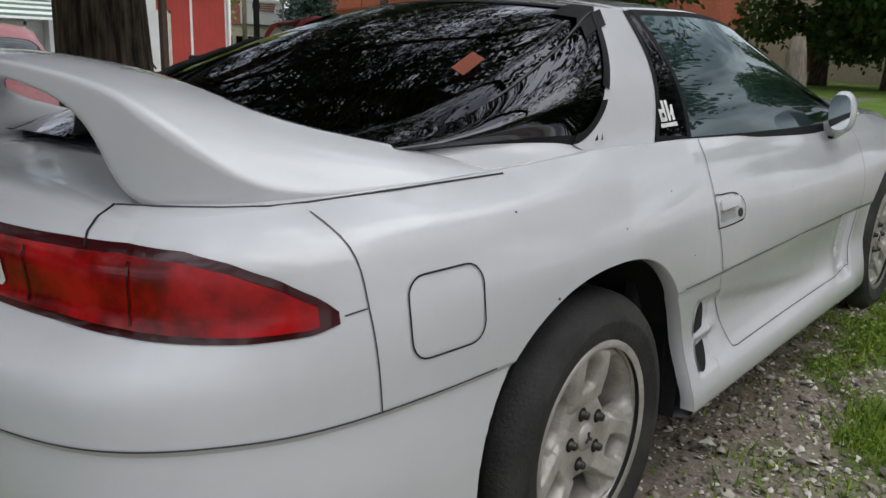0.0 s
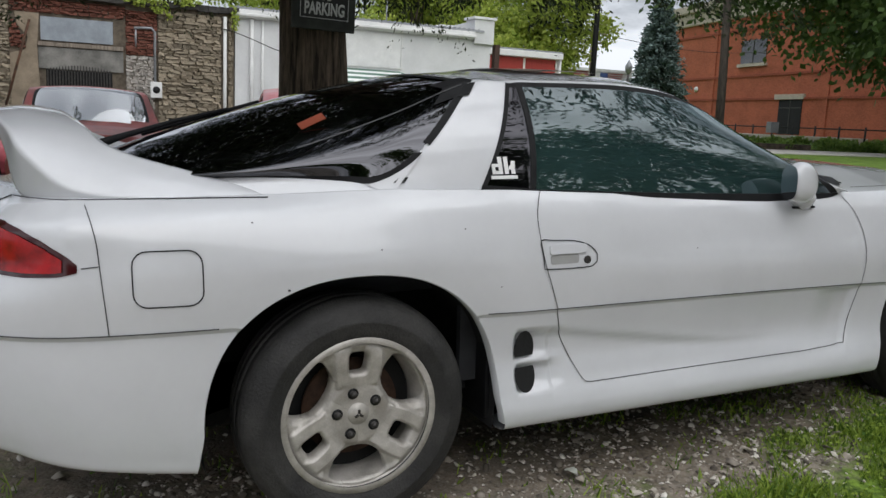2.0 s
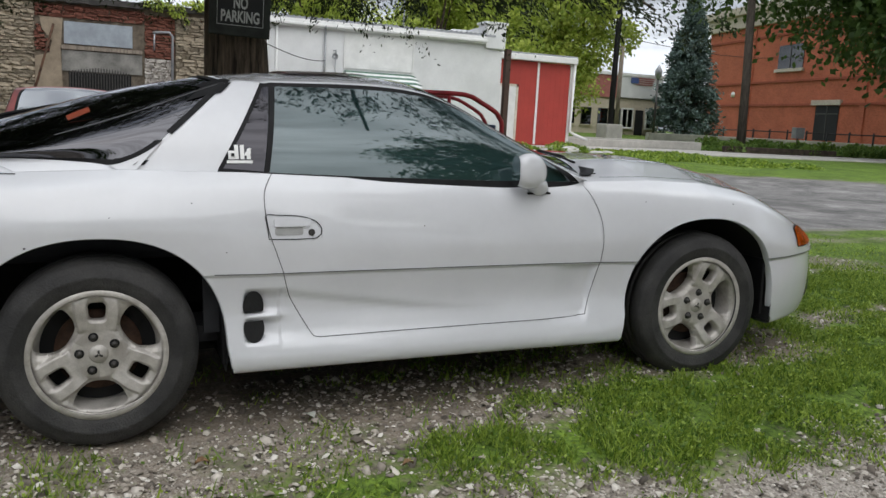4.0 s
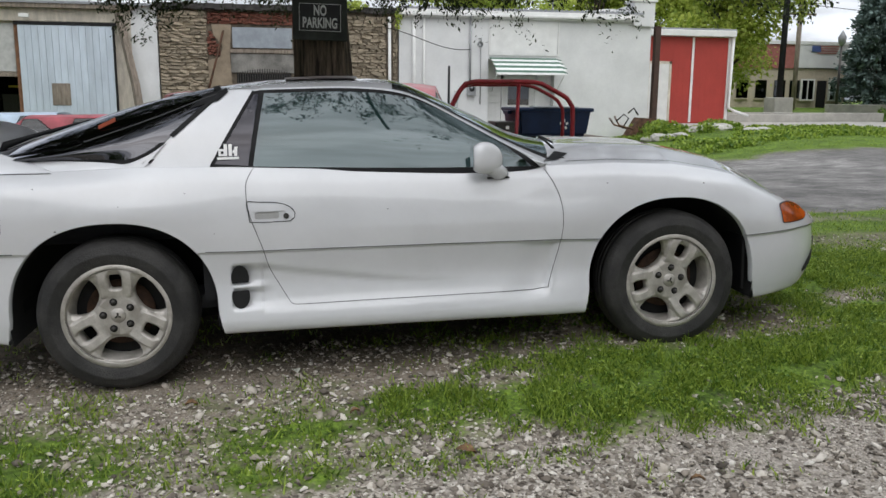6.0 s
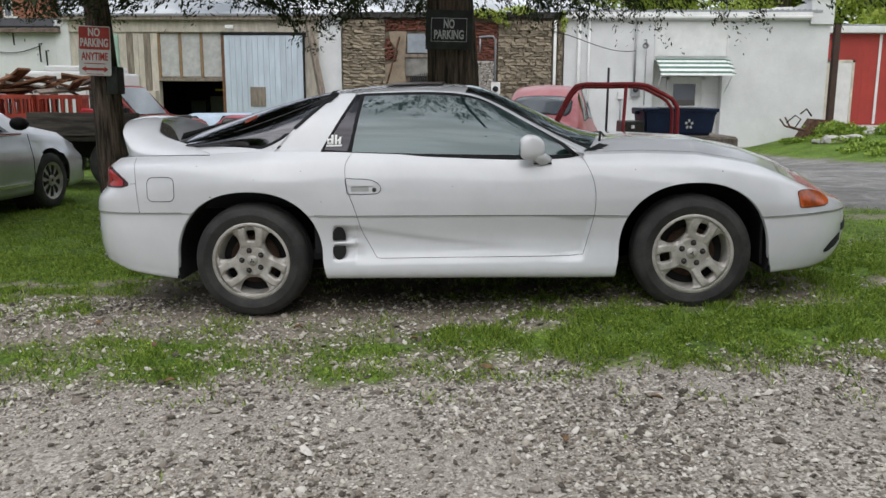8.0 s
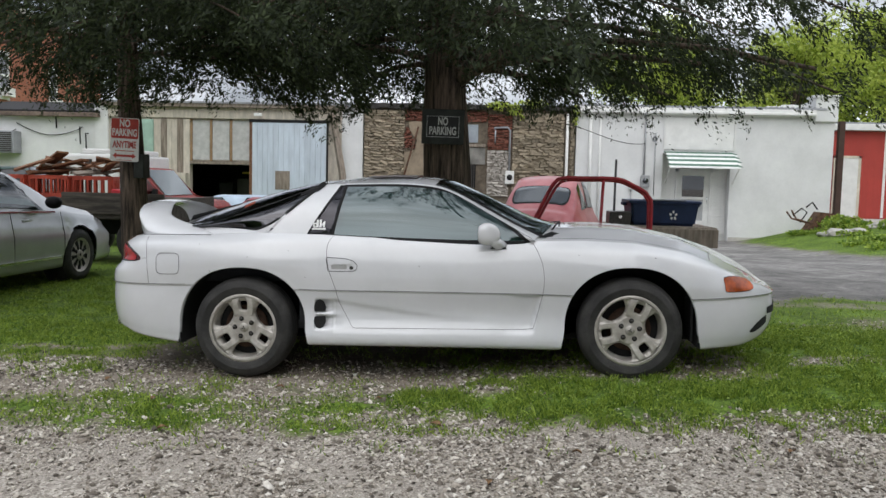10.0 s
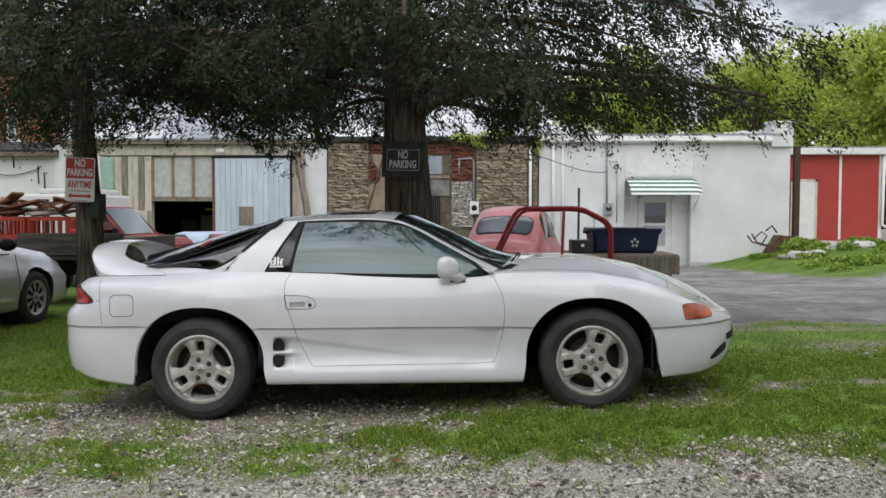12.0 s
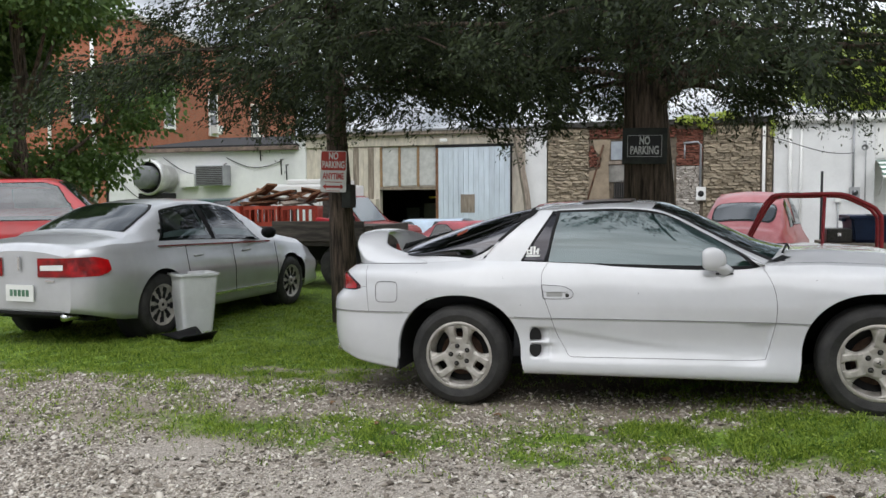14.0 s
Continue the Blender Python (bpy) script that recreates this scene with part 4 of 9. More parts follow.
    mb = thing("gas_meter_box", "white wall box with a round dark dial", "meter", pose(1.72, Y - .02, 1.50))
    box("casing", -.14, .14, -.14, 0, -.20, .20, M_WHITETRIM, mb, bevel=.015)
    lathe("dial", [(.001, -.165), (.085, -.16), (.09, -.14)], M_GAP, mb)
    ir = thing("rusty_bar", "rusty iron bar leaning on the stone wall", "bar", pose(0, Y, 0))
    tube("rod", [(-1.74, -.35, .9), (-1.17, -.10, 3.02)], .03, mat("rust", (.12, .06, .035), .9, var=.3), ir, sides=8)
    # vines over the roof edge
    rng2 = np.random.default_rng(5)
    leaf_cloud("wall_vine", "bright green vine hanging over the stone wall top", "vine", [((1.3, Y - .15, 3.70), (.40, .2, .16)), ((1.8, Y - .15, 3.60), (.25, .16, .2)), ((2.4, Y - .1, 3.78), (.5, .25, .15)), ((3.7, Y - .2, 3.45), (.12, .1, .35)), ((2.05, Y - .15, 3.4), (.10, .08, .14))], 800, .09, M_SPRING, rng2)


def build_garage():
    b = thing("garage_building", "weathered cream wooden garage with an open bay and pale blue door", "building")
    Y = 20.0
    box("header", -11.36, -3.62, Y - .05, Y + .25, 3.16, 3.50, M_CREAMWOOD, b, bevel=.01)
    box("fascia", -11.5, -3.55, Y - .22, Y + .1, 3.50, 3.62, M_OLDWOOD, b, bevel=.01)
    box("roof", -11.5, -3.0, Y - .25, Y + 9, 3.62, 3.68, M_ROOFTIN, b)
    box("pillar", -3.63, -2.95, Y, Y + .3, -.6, 3.62, M_WHITEWALL, b, "flaking whitewashed pier")
    box("jamb", -4.06, -3.63, Y, Y + .25, -.6, 3.16, M_CREAMWOOD, b)
    box("jamb", -6.62, -6.52, Y - .02, Y + .2, -.6, 3.16, mat("rust_brown_wood", (.26, .13, .07), .85, var=.2), b)
    box("wall", -11.36, -8.60, Y + .02, Y + .25, -.6, 3.16, M_CREAMWOOD, b)
    x = -10.36
    for k, (wd, m) in enumerate(((.14, M_WHITETRIM), (.0, None), (.22, M_CREAMWOOD), (.20, M_OLDWOOD), (.16, M_CREAMWOOD), (.18, M_CREAMWOOD), (.2, M_OLDWOOD), (.22, M_CREAMWOOD))):
        if m is None:
            x += .46
            continue
        box("board", x, x + wd - .012, Y - .02, Y + .018, -.4, 3.14 - .02 * (k % 3), m, b)
        x += wd
    sh = box("shutter", -10.20, -9.80, Y - .02, Y + .015, .7, 3.10, M_GREENWOOD, b, "pale green louvred shutter")
    for k in range(22):
        box("slat", -10.18, -9.82, Y - .045, Y - .022, .75 + k * .105, .83 + k * .105, M_GREENWOOD, sh)
    # wooden bay panels above the opening
    box("panel_back", -8.60, -6.62, Y + .10, Y + .14, 1.74, 3.16, M_CREAMWOOD, b)
    pw = mat("grey_white_panel", (.52, .52, .50), .7, var=.1)
    for i in range(3):
        xa = -8.56 + i * .655
        box("bay_panel", xa + .04, xa + .60, Y + .06, Y + .10, 1.84, 3.10, pw, b, "grey-white boarded panel")
        box("mullion", xa - .03, xa + .035, Y + .02, Y + .12, 1.74, 3.14, mat("tan_wood", (.33, .21, .11), .8), b)
    box("sill", -8.60, -6.62, Y, Y + .14, 1.70, 1.80, M_OLDWOOD, b)
    # inner walls painted near-black for the unlit depth of the bay
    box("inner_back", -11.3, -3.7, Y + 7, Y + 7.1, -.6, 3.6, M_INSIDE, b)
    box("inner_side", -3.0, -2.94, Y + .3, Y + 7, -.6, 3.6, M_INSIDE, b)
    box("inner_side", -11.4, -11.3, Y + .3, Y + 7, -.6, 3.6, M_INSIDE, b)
    d = box("sliding_door", -6.50, -4.10, Y - .10, Y - .06, -.4, 3.06, M_BLUEDOOR, b, "pale blue boarded sliding door with a brown patch")
    for k in range(14):
        xa = -6.50 + k * .1715
        box("board", xa + .004, xa + .165, Y - .118, Y - .10, -.4, 3.05, M_BLUEDOOR, d)
    box("patch", -5.74, -5.27, Y - .135, Y - .118, .94, 1.53, M_OLDWOOD, d)
    box("rail", -6.6, -4.0, Y - .12, Y - .05, 3.06, 3.14, M_GAP, b)
    box("door_edge", -4.10, -4.06, Y - .12, Y - .04, -.4, 3.06, M_GAP, b)
    box("cabinet", -9.12, -8.62, Y - .3, Y + .0, -.4, 1.40, M_CREAMWOOD, b, "peeling white cupboard by the bay", bevel=.01)
    box("lamp", -6.40, -6.15, Y - .3, Y - .2, 3.24, 3.34, M_WHITETRIM, b, bevel=.02)
    pl = thing("timber_prop", "grey leaning timber prop", "timber", pose(0, Y - .3, 0))
    bm = bmesh.new()
    add_tube(bm, [(-3.30, -.2, -.4), (-3.52, -.1, 1.5), (-3.90, .1, 3.4)], [.12, .12, .11], 4)
    part("pole", bm, M_OLDWOOD, pl)
    # clutter seen in the open bay
    for i, (x, z, w, h, m) in enumerate(((-7.3, .9, .8, .35, M_GREY_METAL), (-8.1, .5, .5, .6, M_SEAT), (-6.95, 1.25, .5, .10, M_OLDWOOD))):
        ob = tagged(box("workshop_box", x - w / 2, x + w / 2, Y + 2, Y + 2.5, -.4 if i < 2 else z - .1, z + h, m, bevel=.02), "dark workshop clutter inside the open bay", "box")
    yl = tagged(box("yellow_strip", -7.35, -6.75, Y + 1.5, Y + 1.55, 1.42, 1.48, mat("yellow_paint", (.65, .5, .05), .5)), "yellow strip hanging inside the garage", "strip")


def build_low_house():
    b = thing("low_white_building", "long low white building with a dark roof edge", "building")
    Y = 20.0
    w = box("wall", -19.45, -11.36, Y, Y + .3, -.6, 3.15, M_WHITEWALL, b)
    box("end_pier", -11.75, -11.30, Y - .06, Y + .3, -.6, 3.5, M_WHITEWALL, b, bevel=.02)
    box("fascia", -19.5, -11.55, Y - .25, Y, 3.12, 3.26, mat("rusty_gutter", (.22, .16, .13), .7, var=.25), b, bevel=.015)
    box("roof", -19.5, -11.55, Y - .2, Y + 8, 3.26, 3.32, M_GAP, b)
    bm = bmesh.new()
    add_prism(bm, [(Y + .5, 3.3), (Y + 8, 4.3), (Y + 8, 3.3)], -19.6, -12.2, "x")
    part("roof_slope", bm, mat("black_felt", (.016, .016, .018), .95), b)
    fan = thing("extractor_fan", "round galvanised extractor fan with a dark mouth", "fan", pose(-16.9, 19.2, 2.2))
    gm = mat("galvanised_duct", (.62, .62, .60), .4, .6, .1, 4)
    lathe("housing", [(.55, -.34), (.60, -.36), (.63, -.30), (.62, .0), (.56, .22), (.50, .30), (.48, .78)], gm, fan, seg=40)
    lathe("mouth", [(.001, -.20), (.56, -.20)], M_DARK, fan, seg=32)
    lathe("motor_drum", [(.001, -.66), (.38, -.66), (.41, -.62), (.41, -.20)], mat("dull_drum_grey", (.17, .18, .18), .55, .3, .1, 5), fan, seg=36)
    box("cradle", -.5, .5, -.2, .6, -.75, -.55, M_DARK, fan)
    ac = thing("wall_unit", "grey louvred cooling unit on the wall", "cooler", pose(-14.85, 19.85, 2.26))
    box("case", -.58, .58, -.3, .28, -.36, .36, M_ROOFTIN, ac, bevel=.02)
    for k in range(10):
        box("louvre", -.52, .52, -.325, -.302, -.31 + k * .065, -.275 + k * .065, M_GREY_METAL, ac)
    side = box("end_wall", -19.45, -19.15, Y + .3, Y + 8, -.6, 3.2, M_WHITEWALL, b)
    wbx = tagged(box("white_wall_box", -16.2, -15.6, Y - .25, Y - .003, 1.86, 2.34, M_WHITETRIM, bevel=.02), "plain white box fixed beside the cooling unit", "box")
    ds = thing("satellite_dish", "grey satellite dish on the end of the white building", "dish", pose(-19.2, 19.6, 2.72, 0, 0, -12))
    lathe("reflector", [(.01, .10), (.12, .085), (.24, .03), (.30, -.04), (.31, -.03), (.24, .05), (.01, .12)], M_ROOFTIN, ds, seg=28)
    tube("arm", [(0, .08, -.2), (.06, -.05, -.34), (.16, -.30, -.30)], .018, M_GREY_METAL, ds, sides=6)
    tube("wall_arm", [(0, .12, -.05), (.02, .35, -.2)], .025, M_GREY_METAL, ds, sides=6)
    lean = thing("lean_to", "dark sagging lean-to beside the brick building", "shed", pose(0, 0, 0))
    felt = mat("lean_to_felt", (.03, .03, .033), .8, var=.2)
    bm = bmesh.new()
    add_prism(bm, [(-22.6, 2.25), (-20.2, 3.05), (-20.2, 3.17), (-22.6, 2.37)], Y - .4, Y + 4)
    part("roof", bm, felt, lean)
    for x in (-22.45, -20.3):
        box("post", x - .06, x + .06, Y - .2, Y - .08, -.5, 2.4 if x < -21 else 3.0, M_POST, lean)
    # near-black back wall paints the dark under the lean-to roof
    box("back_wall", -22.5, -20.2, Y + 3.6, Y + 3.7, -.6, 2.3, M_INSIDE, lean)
    box("board", -21.6, -20.5, Y - .1, Y - .05, -.4, 1.5, M_OLDWOOD, lean)
    for k, (x0, z0, x1, z1, sag) in enumerate(((-17.0, 2.95, -14.4, 2.7, .5), (-14.4, 2.9, -12.2, 2.75, .3), (-19.0, 2.2, -17.6, 1.2, .1))):
        cable = thing("wall_cable", "thin dark cable drooping along the white wall", "cable")
        tube("cable", [(lerp(x0, x1, q / 8), Y - .05, lerp(z0, z1, q / 8) - sag * math.sin(math.pi * q / 8)) for q in range(9)], .014, M_GAP, cable, sides=5)
    for x, z in ((-12.2, 2.5), (-12.0, 2.3), (-13.0, 3.0)):
        br = thing("wall_bracket", "small dark iron bracket and hanging cable", "bracket", pose(x, Y, z))
        tube("bracket_arm", [(0, 0, .3), (0, -.15, .3), (0.02, -.15, -.25)], .025, M_GAP, br, sides=6)
    tube("downpipe", [(-19.95, Y - .1, 8.5), (-19.95, Y - .1, 0)], .07, M_WHITETRIM, b)


def build_brick_house():
    # local x runs back along the side wall, local y to its left
    b = thing("brick_building", "two-storey red brick building with tall white sash windows", "building", Matrix.Translation((-25.7, 30, 0)) @ Matrix.Rotation(radians(97.4), 4, "Z"))
    bm = bmesh.new()
    add_box(bm, 0, 24, 0, 18, -.6, 10.6)
    brick = M_BRICKFAR
    part("wall", bm, brick, b)
    box("parapet", -.1, 24.1, -.1, 18.1, 10.6, 10.9, mat("stone_coping", (.45, .42, .38), .9), b)
    for x in (3.4, 8.9, 15.5):
        for z0, z1 in ((5.5, 7.9),) if x > 5 else ((5.5, 7.9), (1.2, 3.6)):
            w = box("window", x - .5, x + .5, -.02, .0, z0, z1, M_GLASS_WIN, b, "tall sash window")
            for a, c, d, e in ((x - .62, x + .62, z1, z1 + .15), (x - .62, x + .62, z0 - .15, z0), (x - .6, x - .5, z0, z1), (x + .5, x + .6, z0, z1), (x - .5, x + .5, (z0 + z1) / 2 - .05, (z0 + z1) / 2 + .05)):
                box("window_frame", a, c, -.08, .0, d, e, M_WHITETRIM, w)
            if x > 8:
                box("air_conditioner", x - .4, x + .4, -.5, .0, z0, z0 + .5, M_WHITETRIM, w, "boxy window air conditioner", bevel=.02)
    for y in (3, 7, 11):
        w = box("window", -.02, .0, y - .5, y + .5, 5.5, 7.9, M_GLASS_WIN, b, "tall sash window")
        for a, c, d, e in ((y - .62, y + .62, 7.9, 8.05), (y - .62, y + .62, 5.35, 5.5), (y - .6, y - .5, 5.5, 7.9), (y + .5, y + .6, 5.5, 7.9), (y - .5, y + .5, 6.65, 6.75)):
            box("window_frame", -.08, .0, a, c, d, e, M_WHITETRIM, w)
    tube("downpipe", [(-.15, 4.8, 10.5), (-.15, 4.8, 0)], .09, M_WHITETRIM, b)


def brickwork(name, color, mortar, sx=4.4):
    m = bpy.data.materials.new(name)
    m.use_nodes = True
    nt = m.node_tree
    bs = nt.nodes["Principled BSDF"]
    bs.inputs["Roughness"].default_value = .9
    co = nt.nodes.new("ShaderNodeTexCoord")
    sp = nt.nodes.new("ShaderNodeSeparateXYZ")
    ad = nt.nodes.new("ShaderNodeMath")
    cb = nt.nodes.new("ShaderNodeCombineXYZ")
    nt.links.new(co.outputs["Object"], sp.inputs[0])
    nt.links.new(sp.outputs["X"], ad.inputs[0])
    nt.links.new(sp.outputs["Y"], ad.inputs[1])
    nt.links.new(ad.outputs[0], cb.inputs["X"])
    nt.links.new(sp.outputs["Z"], cb.inputs["Y"])
    br = nt.nodes.new("ShaderNodeTexBrick")
    br.inputs["Scale"].default_value = sx
    br.inputs["Color1"].default_value = (*color, 1)
    br.inputs["Color2"].default_value = (*[c * .75 for c in color], 1)
    br.inputs["Mortar"].default_value = (*mortar, 1)
    br.inputs["Mortar Size"].default_value = .012
    nt.links.new(cb.outputs[0], br.inputs["Vector"])
    no = nt.nodes.new("ShaderNodeTexNoise")
    no.inputs["Scale"].default_value = .6
    no.inputs["Detail"].default_value = 6
    nt.links.new(co.outputs["Object"], no.inputs["Vector"])
    mx = nt.nodes.new("ShaderNodeMixRGB")
    mx.blend_type = "OVERLAY"
    mx.inputs["Fac"].default_value = .35
    nt.links.new(br.outputs["Color"], mx.inputs["Color1"])
    nt.links.new(no.outputs["Fac"], mx.inputs["Color2"])
    nt.links.new(mx.outputs["Color"], bs.inputs["Base Color"])
    bp = nt.nodes.new("ShaderNodeBump")
    bp.inputs["Distance"].default_value = .02
    bp.inputs["Strength"].default_value = .5
    nt.links.new(br.outputs["Fac"], bp.inputs["Height"])
    bp.invert = True
    nt.links.new(bp.outputs["Normal"], bs.inputs["Normal"])
    return m


M_BRICKFAR = brickwork("far_red_brick", (.36, .115, .06), (.30, .22, .17))
M_ORANGE = brickwork("orange_red_brick", (.44, .12, .06), (.40, .13, .07), 3.0)


def build_far_right():
    # the facade faces the lot and runs towards it: local x along the wall, local y into the building
    b = thing("orange_brick_building", "large orange-red brick building with pale stone cornice", "building", Matrix.Translation((52.8, 60.5, 0)) @ Matrix.Rotation(radians(-102.1), 4, "Z"))
    box("wall", 0, 37.5, 0, 26, .2, 10.3, M_ORANGE, b)
    cm = mat("buff_stone", (.50, .44, .36), .9, var=.1)
    box("cornice", -.25, 37.7, -.3, 26.3, 10.3, 11.4, cm, b, bevel=.1)
    box("cornice", -.6, 38.0, -.65, 26.6, 11.4, 12.1, cm, b, bevel=.1)
    band = mat("brick_band", (.33, .085, .045), .9, var=.15)
    for z in (3.65, 5.5, 9.2):
        box("string_course", -.05, 37.5, -.12, -.002, z, z + .16, band, b)
    for x in (7.8, 22.6, 29.8, 37.2):
        box("pilaster", x - .25, x + .25, -.10, -.001, .3, 10.3, M_ORANGE, b)
    d = box("doorway", 17.4, 20.1, -.06, .0, 1.1, 3.64, M_GAP, b, "dark glazed doorway")
    box("door_lintel", 16.95, 20.35, -.2, -.001, 3.66, 4.04, cm, d)
    for x0, x1, z0, z1 in ((18.75, 18.85, 1.1, 3.6), (17.45, 20.05, 3.0, 3.08)):
        box("door_bar", x0, x1, -.09, -.061, z0, z1, M_GREY_METAL, d)
    for x in (13.4, 25.6, 33.2):
        w = box("window", x - 1.7, x + 1.7, -.05, .0, 6.55, 8.4, M_GLASS_WIN, b, "dark first-floor window")
        box("window_sill", x - 1.9, x + 1.9, -.22, -.001, 6.3, 6.55, cm, w)
        box("sash_bar", x - .04, x + .04, -.08, -.051, 6.55, 8.4, M_GREY_METAL, w)
    lathe("wall_lamp", [(.001, -.26), (.22, -.16), (.25, -.02)], M_WHITETRIM, b, centre=(5.2, 0, 4.68))
    s = thing("shop_row", "low beige and red shopfront row with dark windows", "building")
    bg, rd = mat("beige_render", (.56, .49, .38), .8, var=.08), mat("faded_red_fascia", (.40, .15, .13), .8, var=.1)
    box("wall", 27, 36.2, 45, 55, .2, 3.25, bg, s)
    box("fascia", 27, 32.55, 44.9, 55, 3.25, 4.75, rd, s)
    box("white_front", 32.55, 36.2, 44.85, 55, 3.3, 4.85, M_WHITEWALL, s)
    box("roof_edge", 26.9, 36.3, 44.8, 55.1, 4.75, 4.95, M_WHITETRIM, s)
    for k, x in enumerate((28.9, 30.2, 31.5, 32.6)):
        w = box("window", x - .38, x + .38, 44.93, 44.99, 1.35, 2.5, M_GLASS_WIN, s, "dark square shop window")
        box("window_sill", x - .45, x + .45, 44.85, 44.99, 1.27, 1.35, bg, w)
    for x in (33.4, 35.4):
        w = box("window", x - .4, x + .4, 44.8, 44.9, 1.3, 2.5, M_GLASS_WIN, s)
        for a, c, d, e in ((x - .48, x + .48, 2.5, 2.6), (x - .48, x + .48, 1.2, 1.3), (x - .48, x - .4, 1.3, 2.5), (x + .4, x + .48, 1.3, 2.5), (x - .03, x + .03, 1.3, 2.5)):
            box("window_frame", a, c, 44.76, 44.92, d, e, M_WHITETRIM, w)
    box("door", 34.15, 34.75, 44.85, 44.95, .6, 2.5, M_GAP, s)
    for k in range(4):
        box("sign_bar", 33.6 + .1 * k, 35.4 - .05 * k, 44.80, 44.84, 4.62 - k * .14, 4.68 - k * .14, rd, s)
    box("sign_block", 33.5, 34.1, 44.79, 44.84, 4.3, 4.68, mat("blue_sign", (.08, .12, .3), .6), s)
    c = thing("cream_building", "cream rendered building beyond the trees", "building")
    box("wall", 58, 70, 4, 30, .0, 6.2, bg, c)
    for y in (10, 16, 22, 28.2):
        box("window", 57.9, 58.0, y - .8, y + .8, 1.0, 4.6, M_GLASS_WIN, c)
    bp = thing("lamp_pole", "tall black steel pole on a concrete base", "pole", pose(20.62, 27.5, .4))
    tube("pole", [(0, 0, .2), (.06, 0, 9.5)], [.13, .11], M_GAP, bp)
    box("base", -.42, .42, -.42, .42, -.3, .95, M_CONC, bp, bevel=.05)
    up = thing("utility_pole", "brown wooden utility pole", "pole", pose(25.8, 25, .3))
    tube("pole", [(0, 0, -.3), (-.1, 0, 3.4), (-.45, 0, 10.5)], [.20, .18, .15], M_POST, up)
    bx = thing("post_box", "small grey box on a post in the grass", "box", pose(29.5, 25.5, .3))
    tube("post", [(0, 0, -.1), (0, 0, .9)], .05, M_POST, bx, sides=8)
    box("case", -.25, .25, -.15, .15, .85, 1.35, M_ROOFTIN, bx, bevel=.02)
    u2 = thing("utility_pole", "distant grey utility pole with crossarms", "pole", pose(30, 41, .4))
    tube("pole", [(0, 0, -.3), (0, 0, 6.8)], .14, M_OLDWOOD, u2)
    for z in (6.4, 5.8):
        box("crossarm", -1.0, 1.0, -.05, .05, z - .06, z + .06, M_OLDWOOD, u2)
    lp = thing("street_lamp", "old-style grey street lamp", "lamp", pose(32.15, 40, .5))
    tube("post", [(0, 0, -.2), (0, 0, 3.9)], [.09, .06], M_GREY_METAL, lp)
    lathe("lantern", [(.05, 3.85), (.20, 4.02), (.24, 4.35), (.10, 4.60), (.02, 4.75)], M_ROOFTIN, lp, axis="z", seg=16)
    pw = tagged(box("planter_wall", 27.5, 60, 34, 34.35, .2, 1.05, M_CONC, bevel=.03), "low concrete retaining wall", "wall", kind="structure")
    for k in range(18):
        x = k * 2.2
        if k == 0:
            fe = thing("railing", "low dark iron railing before the brick building", "railing", Matrix.Translation((52.3, 60.5, .55)) @ Matrix.Rotation(radians(-102.1), 4, "Z") @ Matrix.Translation((-1, -4, 0)))
            tube("rail", [(0, 0, 1.0), (37.4, 0, 1.0)], .04, M_GAP, fe, sides=6)
        tube("post", [(x, 0, -.4), (x, 0, 1.15)], .06, M_GAP, fe, sides=6)


def wires():
    w = thing("power_line", "thin power lines against the sky", "wire")
    for (a, c, sag) in (((30, 41, 6.8), (20.2, 27.5, 9.6), .5), ((30, 41, 6.8), (60, 50, 9), 1.0), ((26, 25, 10.6), (20.2, 27.5, 9.4), .2)):
        pts = [(lerp(a[0], c[0], k / 12), lerp(a[1], c[1], k / 12), lerp(a[2], c[2], k / 12) - sag * math.sin(math.pi * k / 12)) for k in range(13)]
        tube("wire", pts, .02, M_GAP, w, sides=5)
build_white_house()
build_red_shed()
build_stone_house()
build_garage()
build_low_house()
build_brick_house()
build_far_right()
wires()

# ---- trees ----
cedar("dark green cedar with shaggy brown trunk carrying a sign", (1.0, 3.12, 0), 8.5, 5.2, 3,
      [(.06, 0, -.3), (.03, 0, .6), (.0, 0, 1.5), (-.04, 0, 2.3), (-.06, .02, 3.4), (-.02, .05, 5), (.05, .1, 7), (.05, .1, 8.4)], .27, 98, 2.48,
      forks=([(-.02, -.05, 2.35), (.22, -.12, 2.52), (.50, -.16, 2.66), (.85, -.18, 2.78), (1.3, -.1, 3.1)],))
cedar("dark green cedar with a slim dark trunk beside parked cars", (-2.40, 2.72, 0), 7.5, 3.6, 9,
      [(.08, 0, -.3), (.03, 0, .6), (0, 0, 1.4), (-.05, 0, 2.3), (-.06, 0, 3.6), (-.02, 0, 5.5), (0, 0, 7.4)], .145, 74, 2.50)
broad_tree("bright spring-green tree behind the sheds", (15.5, 36, .4), 8.6, 3.6, 25000, .19, M_SPRING, 11, .25, .3)
broad_tree("bright spring-green tree behind the sheds", (20.5, 37, .4), 10.2, 4.6, 32000, .19, M_SPRING, 12, .2, .3)
broad_tree("bright spring-green tree behind the sheds", (19.6, 30.5, .4), 9.2, 3.1, 20000, .19, M_SPRING, 13, .27, .22)
broad_tree("spring-green tree rising over the white roof", (9.0, 40, .2), 9.5, 4.2, 26000, .18, M_SPRING, 14, .25, .3)
broad_tree("large spreading mid-green tree before the brick building", (33.5, 19.6, .4), 15.5, 10.5, 70000, .34, M_LEAF, 15, .33, .62, crown_blobs=30)
